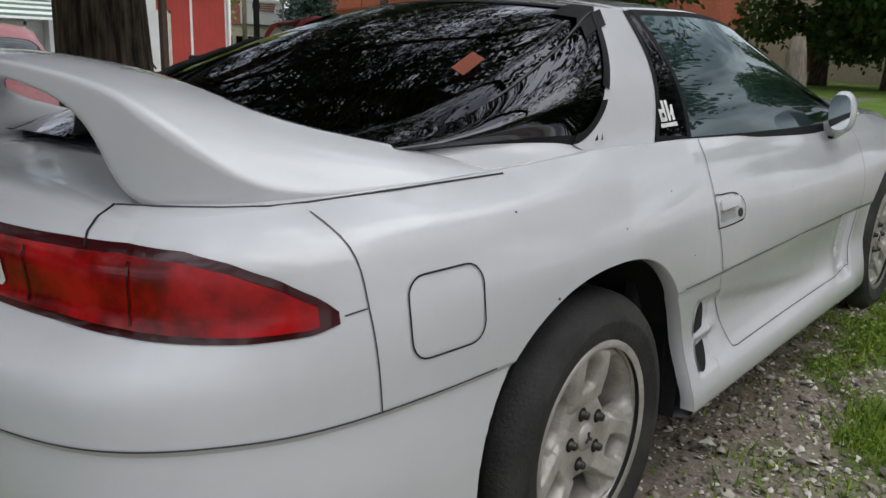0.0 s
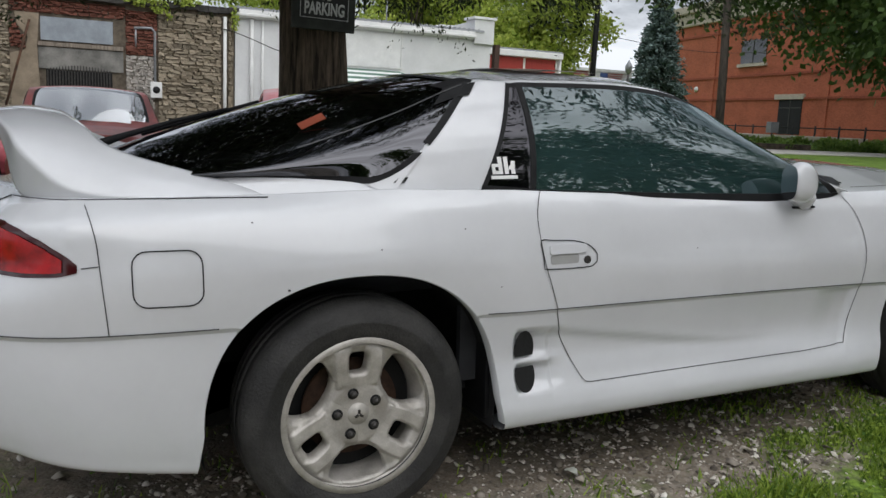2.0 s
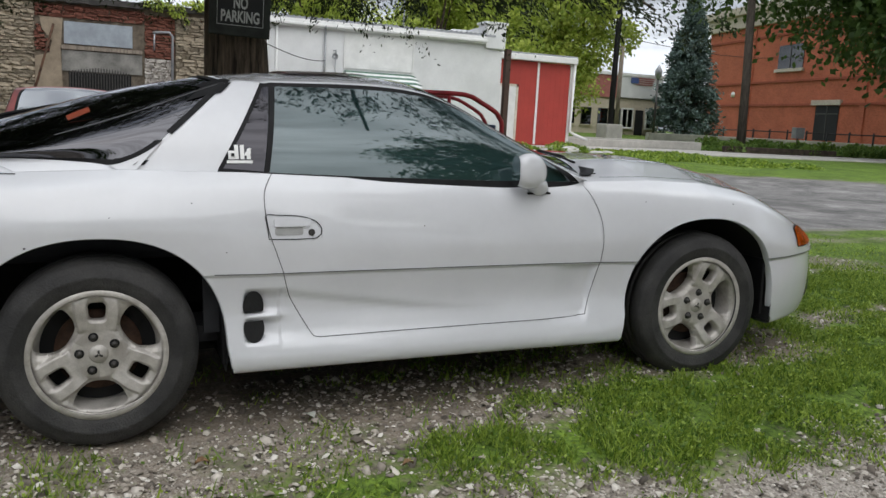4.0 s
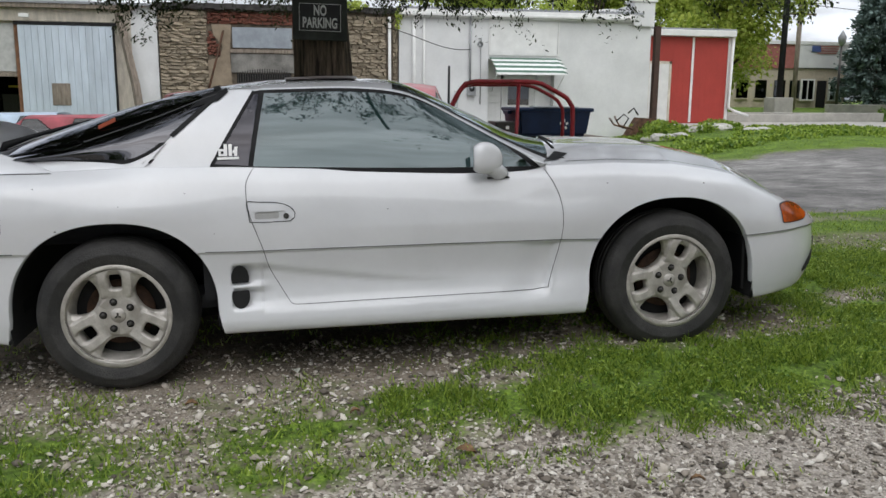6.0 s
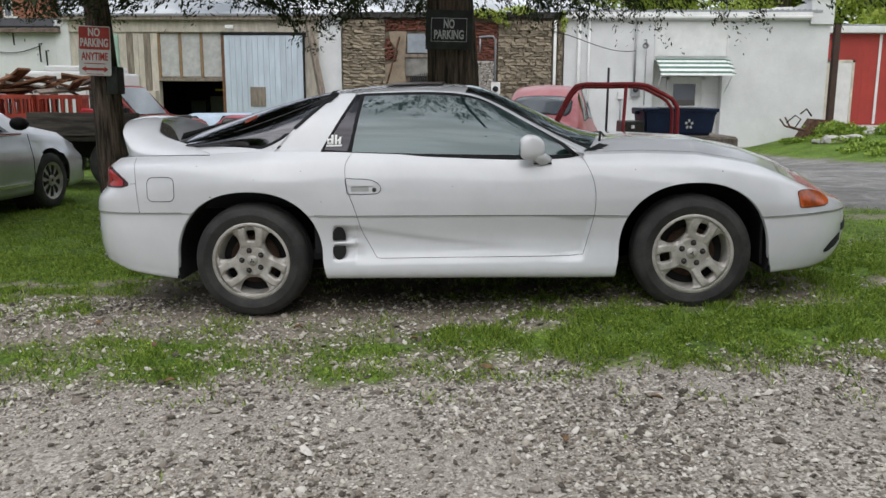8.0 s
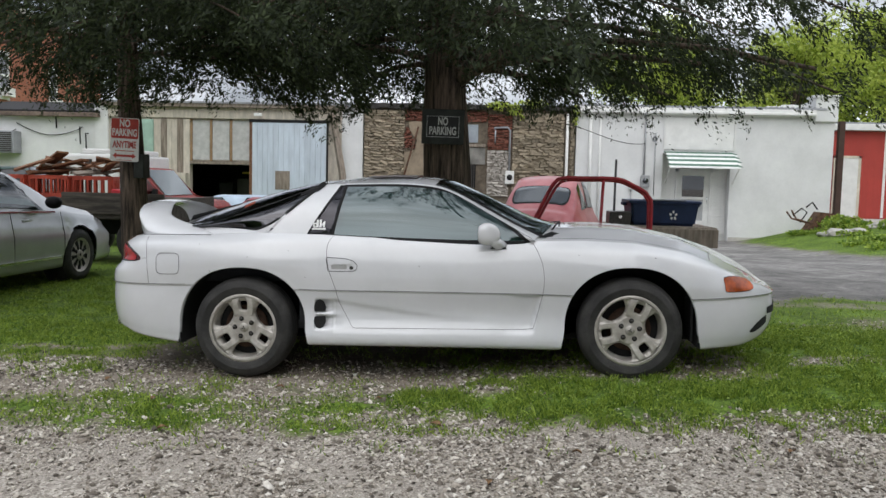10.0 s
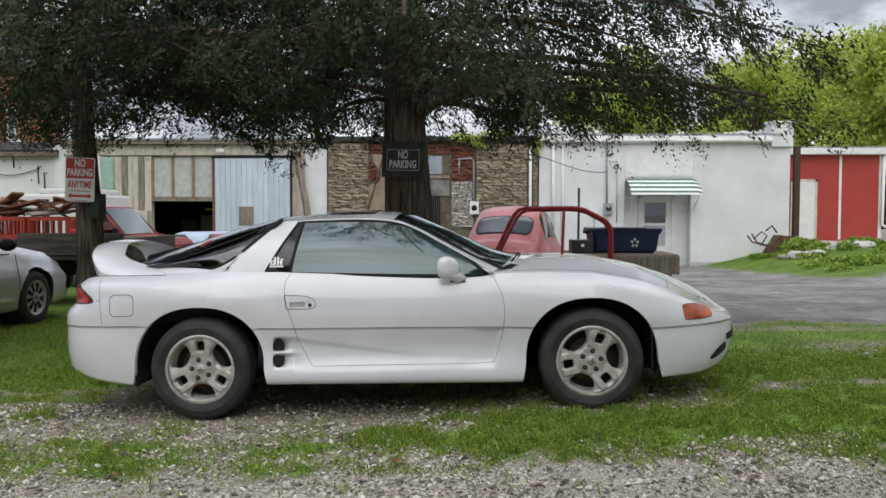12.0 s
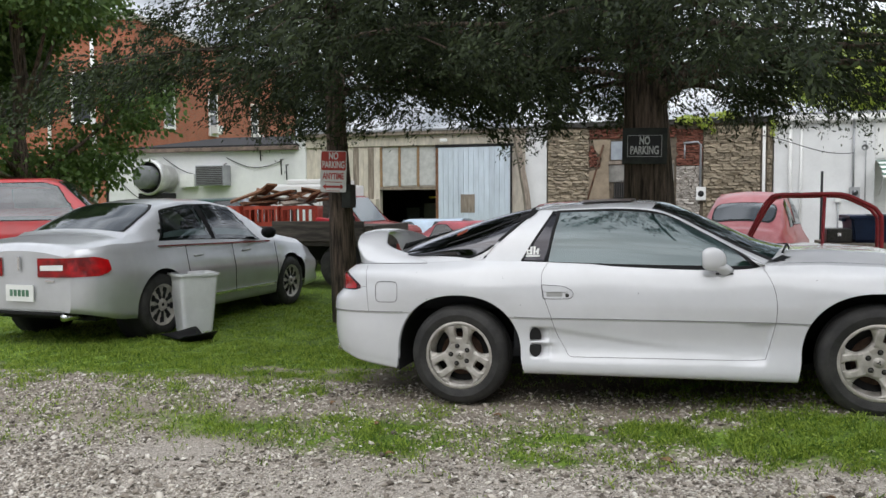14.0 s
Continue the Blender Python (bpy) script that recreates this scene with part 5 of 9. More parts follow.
for x, y, h, seed in ((47, 12.5, 13, 16), (44, 8.2, 12, 17), (53, 3.5, 14, 27), (40, 1.0, 13, 28), (36, -7, 13, 29)):
    broad_tree("dark leafy tree at the edge of the lot", (x, y, .3), h, 5.6, 15000, .42, M_LEAF, seed, .13, .42)
stump = thing("tree_stump", "pale broken trunk standing among dark trees", "stump", pose(31.2, 8.75, .2))
bm = bmesh.new()
for ring in add_tube(bm, [(0, 0, -.2), (.02, 0, .4), (.0, .02, 1.4), (-.05, 0, 2.1)], [.55, .42, .36, .24], 12):
    for k, v in enumerate(ring):
        v.co.x += .05 * math.sin(k * 2.3)
        v.co.z += .10 * math.sin(k * 1.7) * (v.co.z > 1.9)
part("trunk", bm, M_OLDWOOD, stump, smooth_on=True)
broad_tree("leafy tree beside the low white building", (-13.1, 9.1, -.2), 9.0, 3.3, 64000, .13, M_LEAF, 18, .16, .22)
broad_tree("tall leafy tree across the lane, out of view", (-10, -18, -.35), 13, 6.0, 20000, .32, M_LEAF, 19, .3, .4)
broad_tree("tall leafy tree across the lane, out of view", (10.5, -18.5, -.35), 13.5, 6.2, 20000, .32, M_LEAF, 20, .3, .4)
# unseen, added to darken what the lower door window reflects
broad_tree("tall leafy tree across the lane, out of view", (1.0, -23, -.35), 13, 6.0, 16000, .36, M_LEAF, 22, .25, .4)
broad_tree("leafy tree overhanging the lane", (10.5, -8.5, -.35), 13.0, 5.6, 26000, .24, M_LEAF, 33, .36, .3)
spruce("blue-grey spruce in front of the brick building", (36.05, 42, .5), 9.3, 2.55, 21)
# ---- the white sports coupe ----
CAR_TILT = math.atan2(0.076, 2.47)
CAR = pose(0, 0, 0, 0, -math.degrees(CAR_TILT), 0)
OUTLINE = [(-1.045, 0), (-1.04, .25), (-1.015, .45), (-.96, .60), (-.86, .71), (-.72, .785), (-.5, .825), (-.2, .845), (.1, .85), (.5, .842), (1.0, .84),
           (1.5, .842), (1.9, .845), (2.2, .85), (2.5, .85), (2.8, .838), (3.0, .80), (3.2, .71), (3.35, .58), (3.45, .42), (3.51, .22), (3.535, 0)]
NU = len(OUTLINE) - 1


def catmull(p0, p1, p2, p3, t):
    return 0.5 * (2 * p1 + (p2 - p0) * t + (2 * p0 - 5 * p1 + 4 * p2 - p3) * t * t + (3 * p1 - p0 - 3 * p2 + p3) * t ** 3)


def outline_at(u):
    i = min(NU - 1, max(0, int(u)))
    t = u - i

    def pt(k):
        if k < 0:
            return Vector((OUTLINE[-k][0], -OUTLINE[-k][1]))
        if k > NU:
            return Vector((OUTLINE[2 * NU - k][0], -OUTLINE[2 * NU - k][1]))
        return Vector(OUTLINE[k])
    p = [pt(i + d) for d in (-1, 0, 1, 2)]
    return catmull(*p, t)


def outline_normal(u):
    a, b = outline_at(max(0, u - 0.02)), outline_at(min(NU, u + 0.02))
    d = (b - a).normalized()
    n = Vector((-d.y, d.x))
    if u < 0.03:
        n = Vector((-1, 0))
    if u > NU - 0.03:
        n = Vector((1, 0))
    return n


# heights and insets of the feature rows, against the outline's index
Z_BOT = [(0, .32), (2, .32), (3, .31), (4, .295), (5, .265), (6.3, .225), (8, .222), (9, .222), (12, .206), (14, .206), (15.3, .207), (17, .21), (19, .25), (21, .31)]
Z_MOULD = [(0, .60), (4, .612), (7, .612), (8, .595), (9, .578), (12, .556), (13, .546), (15, .526), (17, .53), (21, .52)]
Z_SHOULDER = [(0, .905), (3, .905), (5, .925), (7, .932), (8, .94), (9, .928), (10, .900), (11, .885), (12, .884), (13, .885), (14, .868), (15, .812), (16, .75), (17, .675), (18, .61), (19, .575), (21, .56)]
Z_TOP = [(0, .925), (3, .93), (5, .95), (6, .945), (7, .90), (9, .86), (11.4, .84), (12, .965), (13, .965), (14, .945), (15, .872), (16, .79), (17, .70), (18, .632), (19, .588), (21, .566)]
IN_BOT = [(0, .05), (4, .05), (6, .035), (9, .008), (12, .010), (15, .03), (17, .06), (21, .10)]
IN_LOW = [(0, .012), (4, .012), (6, .008), (8.4, -.018), (9, -.030), (10, -.030), (12, -.026), (13, -.006), (15, .008), (17, .012), (21, .02)]
IN_MID = [(0, .0), (5, .0), (6.5, .002), (8.4, .004), (9.2, .012), (11, .018), (12, .012), (13, .003), (17, .0), (21, -.004)]
IN_UP1 = [(0, .018), (2, .018), (4, .006), (5, .0), (7, -.006), (8, -.008), (9, .002), (10, .0), (12, -.004), (14, -.01), (15, -.006), (17, .01), (19, .012), (21, .012)]
IN_UP2 = [(0, .095), (2, .095), (3, .075), (4, .04), (5, .012), (6, .004), (7, .0), (8, -.004), (9, .012), (10, .014), (12, .01), (14, -.006), (15, .008), (17, .03), (19, .025), (21, .02)]
IN_UP3 = [(0, .098), (2, .098), (3, .085), (4, .055), (5, .035), (6, .035), (7, .045), (8, .045), (9, .045), (11, .045), (12, .04), (13, .04), (14, .035), (15, .045), (17, .07), (19, .05), (21, .035)]
IN_SH = [(0, .155), (2, .16), (4, .13), (5, .12), (6, .125), (7, .125), (8, .105), (9, .09), (11, .08), (12, .085), (13, .10), (14, .11), (15, .12), (17, .13), (19, .085), (21, .05)]
SIDE_ROWS = 7


def side_keys(u):
    zb, zm, zs = table(Z_BOT, u), table(Z_MOULD, u), table(Z_SHOULDER, u)
    return [(table(IN_BOT, u) + .16, zb + .004), (table(IN_BOT, u), zb), (table(IN_LOW, u), zb + .055), (table(IN_MID, u), lerp(zb, zm, .58)), (0.006, zm - .012), (0.0, zm),
            (table(IN_UP1, u), lerp(zm, zs, .28)), (table(IN_UP2, u), lerp(zm, zs, .54)), (table(IN_UP3, u), lerp(zm, zs, .83)), (table(IN_SH, u), zs)]


NK = len(side_keys(5.0))


def dent(x, z):
    """Scallop of the lower door, the skirt intake and the crease, as an extra inset."""
    d = 0.0
    if 0.60 < x < 1.93:
        zc = table([(0.6, .515), (.81, .478), (1.09, .434), (1.30, .410), (1.93, .392)], x)
        fade = smooth(1.75, 1.0, x)
        d += 0.008 * fade * smooth(zc + .006, zc - .018, z) * smooth(.30, .36, z)
        d += 0.016 * smooth(1.93, 1.905, x + (.55 - z) * .25) * smooth(1.70, 1.86, x + (.55 - z) * .25) * smooth(.56, .53, z) * smooth(.30, .35, z)
    if 0.46 < x < 0.70:
        for zc, h, back in (.472, .047, 0.0), (.375, .044, .0):
            e = abs((z - zc) / h)
            d += 0.034 * smooth(1.0, .55, e) * smooth(.670, .505, x) * smooth(.474 + back, .492 + back, x)
    return d


def side_point(u, v):
    """v runs 0 at the bottom edge to 1 at the shoulder."""
    k = side_keys(u)
    f = v * (NK - 1)
    i = min(NK - 2, int(f))
    t = f - i
    idx = [max(0, i - 1), i, i + 1, min(NK - 1, i + 2)]
    if i == 4:
        ins = lerp(k[4][0], k[5][0], t)
        z = lerp(k[4][1], k[5][1], t)
    else:
        idx = [max(idx[0], 5) if i >= 5 else idx[0], i, i + 1, min(idx[3], 4) if i < 4 else idx[3]]
        ins = catmull(*[k[j][0] for j in idx], t)
        z = catmull(*[k[j][1] for j in idx], t)
    o, n = outline_at(u), outline_normal(u)
    p = o - n * ins
    ex = dent(p.x, z) if 8 < u < 13 else 0.0
    p = o - n * (ins + ex)
    return Vector((p.x, -max(0.0, p.y), z))


def u_of_x(x, v=0.5):
    lo, hi = 0.0, float(NU)
    for _ in range(40):
        mid = (lo + hi) / 2
        if side_point(mid, v).x < x:
            lo = mid
        else:
            hi = mid
    return (lo + hi) / 2


def v_of_z(u, z):
    lo, hi = 0.06, 1.0
    for _ in range(36):
        mid = (lo + hi) / 2
        if side_point(u, mid).z < z:
            lo = mid
        else:
            hi = mid
    return (lo + hi) / 2


def on_side(x, z, lift=0.0):
    """The skin's point at a length x and height z on the side, with its normal."""
    u = u_of_x(x)
    for _ in range(3):
        v = v_of_z(u, z)
        u = u_of_x(x, v)
    v = v_of_z(u, z)
    p = side_point(u, v)
    a = side_point(min(NU, u + .02), v) - side_point(max(0, u - .02), v)
    b = side_point(u, min(1, v + .01)) - side_point(u, max(0, v - .01))
    n = a.cross(b).normalized()
    if n.y > 0 and abs(n.y) > abs(n.x):
        n = -n
    return p + n * lift, n


def top_point(u, s):
    """From the shoulder (s = 0) inwards to the centre line (s = 1)."""
    p = side_point(u, 1.0)
    zt = table(Z_TOP, u)
    cx = table([(0, -.895), (3, -.80), (5, -.62), (7, -.15), (9, .5), (12, 1.95), (13, 2.27), (14, 2.58), (15, 2.90), (16, 3.12), (17, 3.30), (18, 3.40), (19, 3.455), (21, 3.485)], u)
    x = lerp(p.x, cx, s)
    crown = 1 - (1 - s) ** 2.2
    z = lerp(p.z, zt, crown)
    # raised hood flanks
    if u > 12:
        z += 0.012 * math.exp(-((s - .42) / .16) ** 2) * smooth(12, 13, u) * smooth(17.5, 15, u)
    return Vector((x, p.y * (1 - s), z))


ARCHES = ((0.0, .327, .418, .398), (2.47, .327, .412, .398))


def arch_value(x, z, a):
    return (abs((x - a[0]) / a[2]) ** 2.25 + abs((z - a[1]) / a[3]) ** 2.25) if z > a[1] else (abs((x - a[0]) / (a[2] + .022 * (a[1] - z) / .12)) ** 2.25)


def build_coupe():
    car = thing("sports_coupe", "pearl-white two-door sports coupe with hooped rear spoiler on worn grass", "car", CAR)
    nv, nt_ = 108, 20
    us = [8.85 * i / 170 for i in range(170)] + [8.85 + .75 * i / 50 for i in range(50)] + [9.6 + (NU - 9.6) * i / 220 for i in range(221)]
    nu = len(us) - 1
    P = []
    for u in us:
        P.append([side_point(u, j / nv) for j in range(nv + 1)] + [top_point(u, j / nt_) for j in range(1, nt_ + 1)])
    rows = nv + nt_ + 1
    # arch edges: move the skin's points onto the arch line
    kill = set()
    for i in range(nu):
        for j in range(nv):
            q = [P[i][j], P[i + 1][j], P[i + 1][j + 1], P[i][j + 1]]
            c = sum(q, Vector()) / 4
            if any(arch_value(c.x, c.z, a) < 1 for a in ARCHES):
                kill.add((i, j))
    moved = {}
    for i in range(nu + 1):
        for j in range(nv + 1):
            near = [(i - di, j - dj) for di in (0, 1) for dj in (0, 1)]
            k = [f in kill for f in near if 0 <= f[0] < nu and 0 <= f[1] < nv]
            if any(k) and not all(k):
                p = P[i][j]
                for a in ARCHES:
                    if abs(p.x - a[0]) < .52:
                        val = arch_value(p.x, p.z, a)
                        s = val ** (-1 / 2.25)
                        if p.z > a[1]:
                            moved[(i, j)] = Vector((a[0] + (p.x - a[0]) * s, p.y, a[1] + (p.z - a[1]) * s))
                        else:
                            moved[(i, j)] = Vector((a[0] + (p.x - a[0]) * s, p.y, p.z))
    for (i, j), p in moved.items():
        P[i][j] = p
    # normals of the whole skin
    N = [[None] * rows for _ in range(nu + 1)]
    for i in range(nu + 1):
        for j in range(rows):
            a = P[min(nu, i + 1)][j] - P[max(0, i - 1)][j]
            b = P[i][min(rows - 1, j + 1)] - P[i][max(0, j - 1)]
            n = a.cross(b)
            N[i][j] = n.normalized() if n.length > 1e-9 else Vector((0, 0, 1))

    def panel_of(c, j):
        if j >= nv:
            if -.60 < c.x < 1.84 and abs(c.y) < table([(-.6, .40), (-.4, .56), (0, .655), (.6, .70), (1.84, .73)], c.x):
                return "cabin_lining"
            return "hood" if c.x > 1.93 else "rear_deck"
        u_x = c.x
        zmo = table([(-1.0, .604), (-.2, .61), (.1, .595), (.5, .578), (1.9, .556), (2.2, .546), (2.8, .526), (3.2, .53), (3.5, .52)], u_x)
        if u_x < -.62 or (u_x < 0 and c.z < zmo):
            if c.z < zmo:
                return "rear_bumper"
            return "tail_panel" if u_x < -.62 else "quarter_panel"
        xr = table([(.33, .735), (.35, .714), (.496, .637), (.58, .614), (.73, .566), (.836, .558), (.94, .594)], c.z)
        xf = table([(.33, 1.862), (.471, 1.904), (.55, 1.926), (.646, 1.933), (.787, 1.912), (.90, 1.855)], c.z)
        if c.z < zmo:
            if xr < u_x < xf and c.z > .337:
                return "door_lower_panel"
            return "side_skirt" if u_x < 2.3 else "front_bumper"
        if u_x < xr:
            return "quarter_panel"
        if u_x < xf:
            return "door"
        return "front_fender" if u_x < 3.03 else "front_bumper_cover"

    for side in (1, -1):
        groups = {}
        for i in range(nu):
            for j in range(rows - 1):
                if (i, j) in kill:
                    continue
                c = (P[i][j] + P[i + 1][j] + P[i + 1][j + 1] + P[i][j + 1]) / 4
                groups.setdefault(panel_of(c, j), []).append((i, j))
        for name, cells in groups.items():
            idx, verts, norms, faces = {}, [], [], []

            def vid(i, j):
                if (i, j) not in idx:
                    idx[(i, j)] = len(verts)
                    p, n = P[i][j], N[i][j]
                    verts.append((p.x, p.y * side, p.z))
                    norms.append((n.x, n.y * side, n.z))
                return idx[(i, j)]
            for i, j in cells:
                f = (vid(i, j), vid(i + 1, j), vid(i + 1, j + 1), vid(i, j + 1))
                faces.append(f[::-1] if side == -1 else f)
            ob = mesh_ob(name, verts, faces, M_SEAT if name == "cabin_lining" else M_PAINT, car, smooth_on=True)
            ob.data.normals_split_custom_set_from_vertices(norms)
    return car


coupe = build_coupe()


# greenhouse: belt, rail and centre of the roof at each upright line
GH = [(-.62, .42, .958, -.625, .40, .962, -.66, .97), (-.40, .60, .968, -.40, .57, .988, -.45, 1.046), (-.20, .665, .972, -.17, .615, 1.028, -.2, 1.125),
      (0, .695, .964, .16, .575, 1.130, .08, 1.207), (.13, .712, .950, .46, .505, 1.238, .40, 1.272), (.41, .724, .932, .60, .515, 1.243, .60, 1.293),
      (.56, .737, .920, .625, .52, 1.246, .64, 1.297), (.605, .742, .915, .665, .522, 1.248, .68, 1.299), (1.0, .757, .897, 1.0, .53, 1.248, 1.0, 1.303),
      (1.35, .766, .885, 1.22, .53, 1.228, 1.26, 1.287), (1.60, .769, .880, 1.36, .55, 1.182, 1.44, 1.222), (1.76, .771, .880, 1.54, .60, 1.082, 1.67, 1.112),
      (1.83, .77, .882, 1.71, .66, .985, 1.9, 1.005), (1.88, .768, .888, 1.87, .74, .895, 2.12, .95)]


def gh_point(a, v, s):
    """a along the roof line, v up the side glass, s from the rail to the centre."""
    i = min(len(GH) - 2, int(a))
    t = a - i
    ks = [GH[max(0, i - 1)], GH[i], GH[i + 1], GH[min(len(GH) - 1, i + 2)]]
    q = [catmull(*[k[m] for k in ks], t) for m in range(8)]
    if s <= 0:
        bow = 0.038 * math.sin(math.pi * v)
        return Vector((lerp(q[0], q[3], v), -(lerp(q[1], q[4], v) + bow), lerp(q[2], q[5], v)))
    crown = 1 - (1 - s) ** 2.1
    return Vector((lerp(q[3], q[6], 1 - (1 - s) ** 1.6), -q[4] * (1 - s), lerp(q[5], q[7], crown)))


def gh_patch(name, a0, a1, v0, v1, material, parent, label="", top=False, na=24, nv=10, both=True, lift=0.0, sides=(1, -1)):
    for side in sides:
        verts, faces = [], []
        for i in range(na + 1):
            for j in range(nv + 1):
                a, v = lerp(a0, a1, i / na), lerp(v0, v1, j / nv)
                p = gh_point(a, 0, v) if top else gh_point(a, v, 0)
                verts.append((p.x, p.y * side - lift * side, p.z + (lift if top else 0)))
        for i in range(na):
            for j in range(nv):
                f = (i * (nv + 1) + j, (i + 1) * (nv + 1) + j, (i + 1) * (nv + 1) + j + 1, i * (nv + 1) + j + 1)
                faces.append(f[::-1] if side == -1 else f)
        ob = mesh_ob(name, verts, faces, material, parent, label, smooth_on=True)
    return ob


def build_greenhouse(car):
    gh_patch("rear_glass", 0, 4, .05, 1, M_GLASS_DK, car, "black-tinted wraparound rear glass", na=60)
    gh_patch("rear_glass", 0, 4, 0.0, 1, M_GLASS_DK, car, "black-tinted wraparound rear glass", top=True, na=60, nv=20)
    gh_patch("glass_seal", 0, 3.56, -.035, .05, M_RUBBER, car, na=60, nv=2)
    for side in (1, -1):
        verts, faces = [], []
        for k in range(41):
            p = gh_point(lerp(.3, 4.05, k / 40), -.03, 0)
            verts += [(p.x, p.y * side, p.z), (p.x, (p.y - .022) * side, p.z - .018), (p.x, (p.y - .040) * side, p.z - .05)]
        for k in range(40):
            for j in range(2):
                f = (3 * k + j, 3 * k + j + 1, 3 * k + 4 + j, 3 * k + 3 + j)
                faces.append(f[::-1] if side == 1 else f)
        mesh_ob("deck_edge", verts, faces, M_PAINT, car, smooth_on=True)
    gh_patch("rear_pillar", 4, 5, -.24, 1, M_PAINT, car, na=14)
    # rounded lower corner of the wraparound glass: painted fillet and its seal
    ca, cv, da, dv = 3.52, .285, .53, .32
    for side in (1, -1):
        out = Vector((-.1, -.85, .5)).normalized()

        def corner(name, ra, rb, lift, material):
            """A band between two shapes round the corner, each given by its point at an angle."""
            verts, faces = [], []
            for k in range(15):
                t = lerp(-.5 * math.pi, 0, k / 14)
                (a0, v0), (a1, v1) = ra(t), rb(t)
                for r in range(7):
                    q = gh_point(lerp(a0, a1, r / 6), lerp(v0, v1, r / 6), 0) + out * lift
                    verts.append((q.x, q.y * side, q.z))
            for k in range(14):
                for r in range(6):
                    f = (7 * k + r, 7 * k + r + 1, 7 * k + 8 + r, 7 * k + 7 + r)
                    faces.append(f if side == 1 else f[::-1])
            mesh_ob(name, verts, faces, material, car, smooth_on=True)
        outer = lambda t: (ca + da * math.cos(t), cv + dv * math.sin(t))
        inner = lambda t: (ca + (da - .13) * math.cos(t), cv + (dv - .085) * math.sin(t))
        corner("pillar_fillet", outer, lambda t: (4.14, -.09), .0075, M_PAINT)
        corner("glass_seal", inner, outer, .0085, M_RUBBER)
    gh_patch("glass_cap", 3.62, 4.16, .86, 1.0, M_RUBBER, car, na=10, nv=5, lift=.006)
    gh_patch("glass_cap", 3.70, 4.16, 0.0, .16, M_RUBBER, car, top=True, na=10, nv=5, lift=.005)
    gh_patch("quarter_window", 5, 6.25, .0, .955, M_GLASS_QT, car, "dark-tinted triangular quarter window", na=8)
    gh_patch("window_frame", 5, 6.9, -.10, .03, M_RUBBER, car, na=16, nv=4, lift=.005)
    gh_patch("window_frame", 6.9, 12.3, -.065, .03, M_RUBBER, car, na=50, nv=4, lift=.003)
    gh_patch("window_frame", 5, 12.3, .955, 1.0, M_RUBBER, car, na=60, nv=3)
    gh_patch("window_post", 6.25, 6.9, .03, .955, M_RUBBER, car, na=4)
    gh_patch("door_window", 6.9, 11.75, .03, .955, M_GLASS, car, "green-tinted door window reflecting the sky", na=50)
    gh_patch("window_corner", 11.75, 12.3, .03, .955, M_RUBBER, car, na=10)
    gh_patch("pillar_base", 12.3, 13, -.1, 1.0, M_PAINT, car, na=10)
    gh_patch("roof", 4, 9, 0.0, 1, M_PAINT, car, top=True, na=50, nv=24)
    gh_patch("windscreen_pillar", 9, 13, 0.0, .11, M_PAINT, car, top=True, na=40, nv=4)
    gh_patch("windscreen_border", 9, 13, .11, .19, M_RUBBER, car, top=True, na=40, nv=3)
    gh_patch("windscreen", 9, 13, .19, 1, M_GLASS, car, "clear windscreen", top=True, na=40, nv=20)


build_greenhouse(coupe)
def ribbon(name, pts, width, material, parent, label="", lift=0.0015, closed=False):
    """A flat band that lies on the skin along a line of (point, normal)."""
    verts, faces = [], []
    n = len(pts)
    for i, (p, nn) in enumerate(pts):
        if closed:
            t = pts[(i + 1) % n][0] - pts[i - 1][0]
        else:
            t = pts[min(n - 1, i + 1)][0] - pts[max(0, i - 1)][0]
        s = nn.cross(t).normalized() * width / 2
        verts += [p + s + nn * lift, p - s + nn * lift]
    for i in range(n if closed else n - 1):
        k = (i + 1) % n
        faces.append((2 * i, 2 * i + 1, 2 * k + 1, 2 * k))
    return mesh_ob(name, verts, faces, material, parent, label)


def dense(pts, step=0.02):
    out = []
    for (x0, z0), (x1, z1) in zip(pts, pts[1:]):
        n = max(1, int(math.hypot(x1 - x0, z1 - z0) / step))
        out += [(lerp(x0, x1, k / n), lerp(z0, z1, k / n)) for k in range(n)]
    return out + [pts[-1]]


def curved(pts, step=0.015):
    """A smooth line through a few points."""
    v = [Vector(p) for p in pts]
    out = []
    for i in range(len(v) - 1):
        p = [v[max(0, i - 1)], v[i], v[i + 1], v[min(len(v) - 1, i + 2)]]
        n = max(1, int((v[i + 1] - v[i]).length / step))
        out += [tuple(catmull(*p, k / n)) for k in range(n)]
    return out + [tuple(v[-1])]


def mirrored(ob):
    """The same part on the far side of the car."""
    m = ob.copy()
    m.data = ob.data.copy()
    m.data.transform(Matrix.Scale(-1, 4, (0, 1, 0)))
    m.data.flip_normals()
    m.location = (ob.location.x, -ob.location.y, ob.location.z)
    scene.collection.objects.link(m)
    m.parent = ob.parent
    return m


def skin_loop(pts):
    return [on_side(x, z) for x, z in pts]


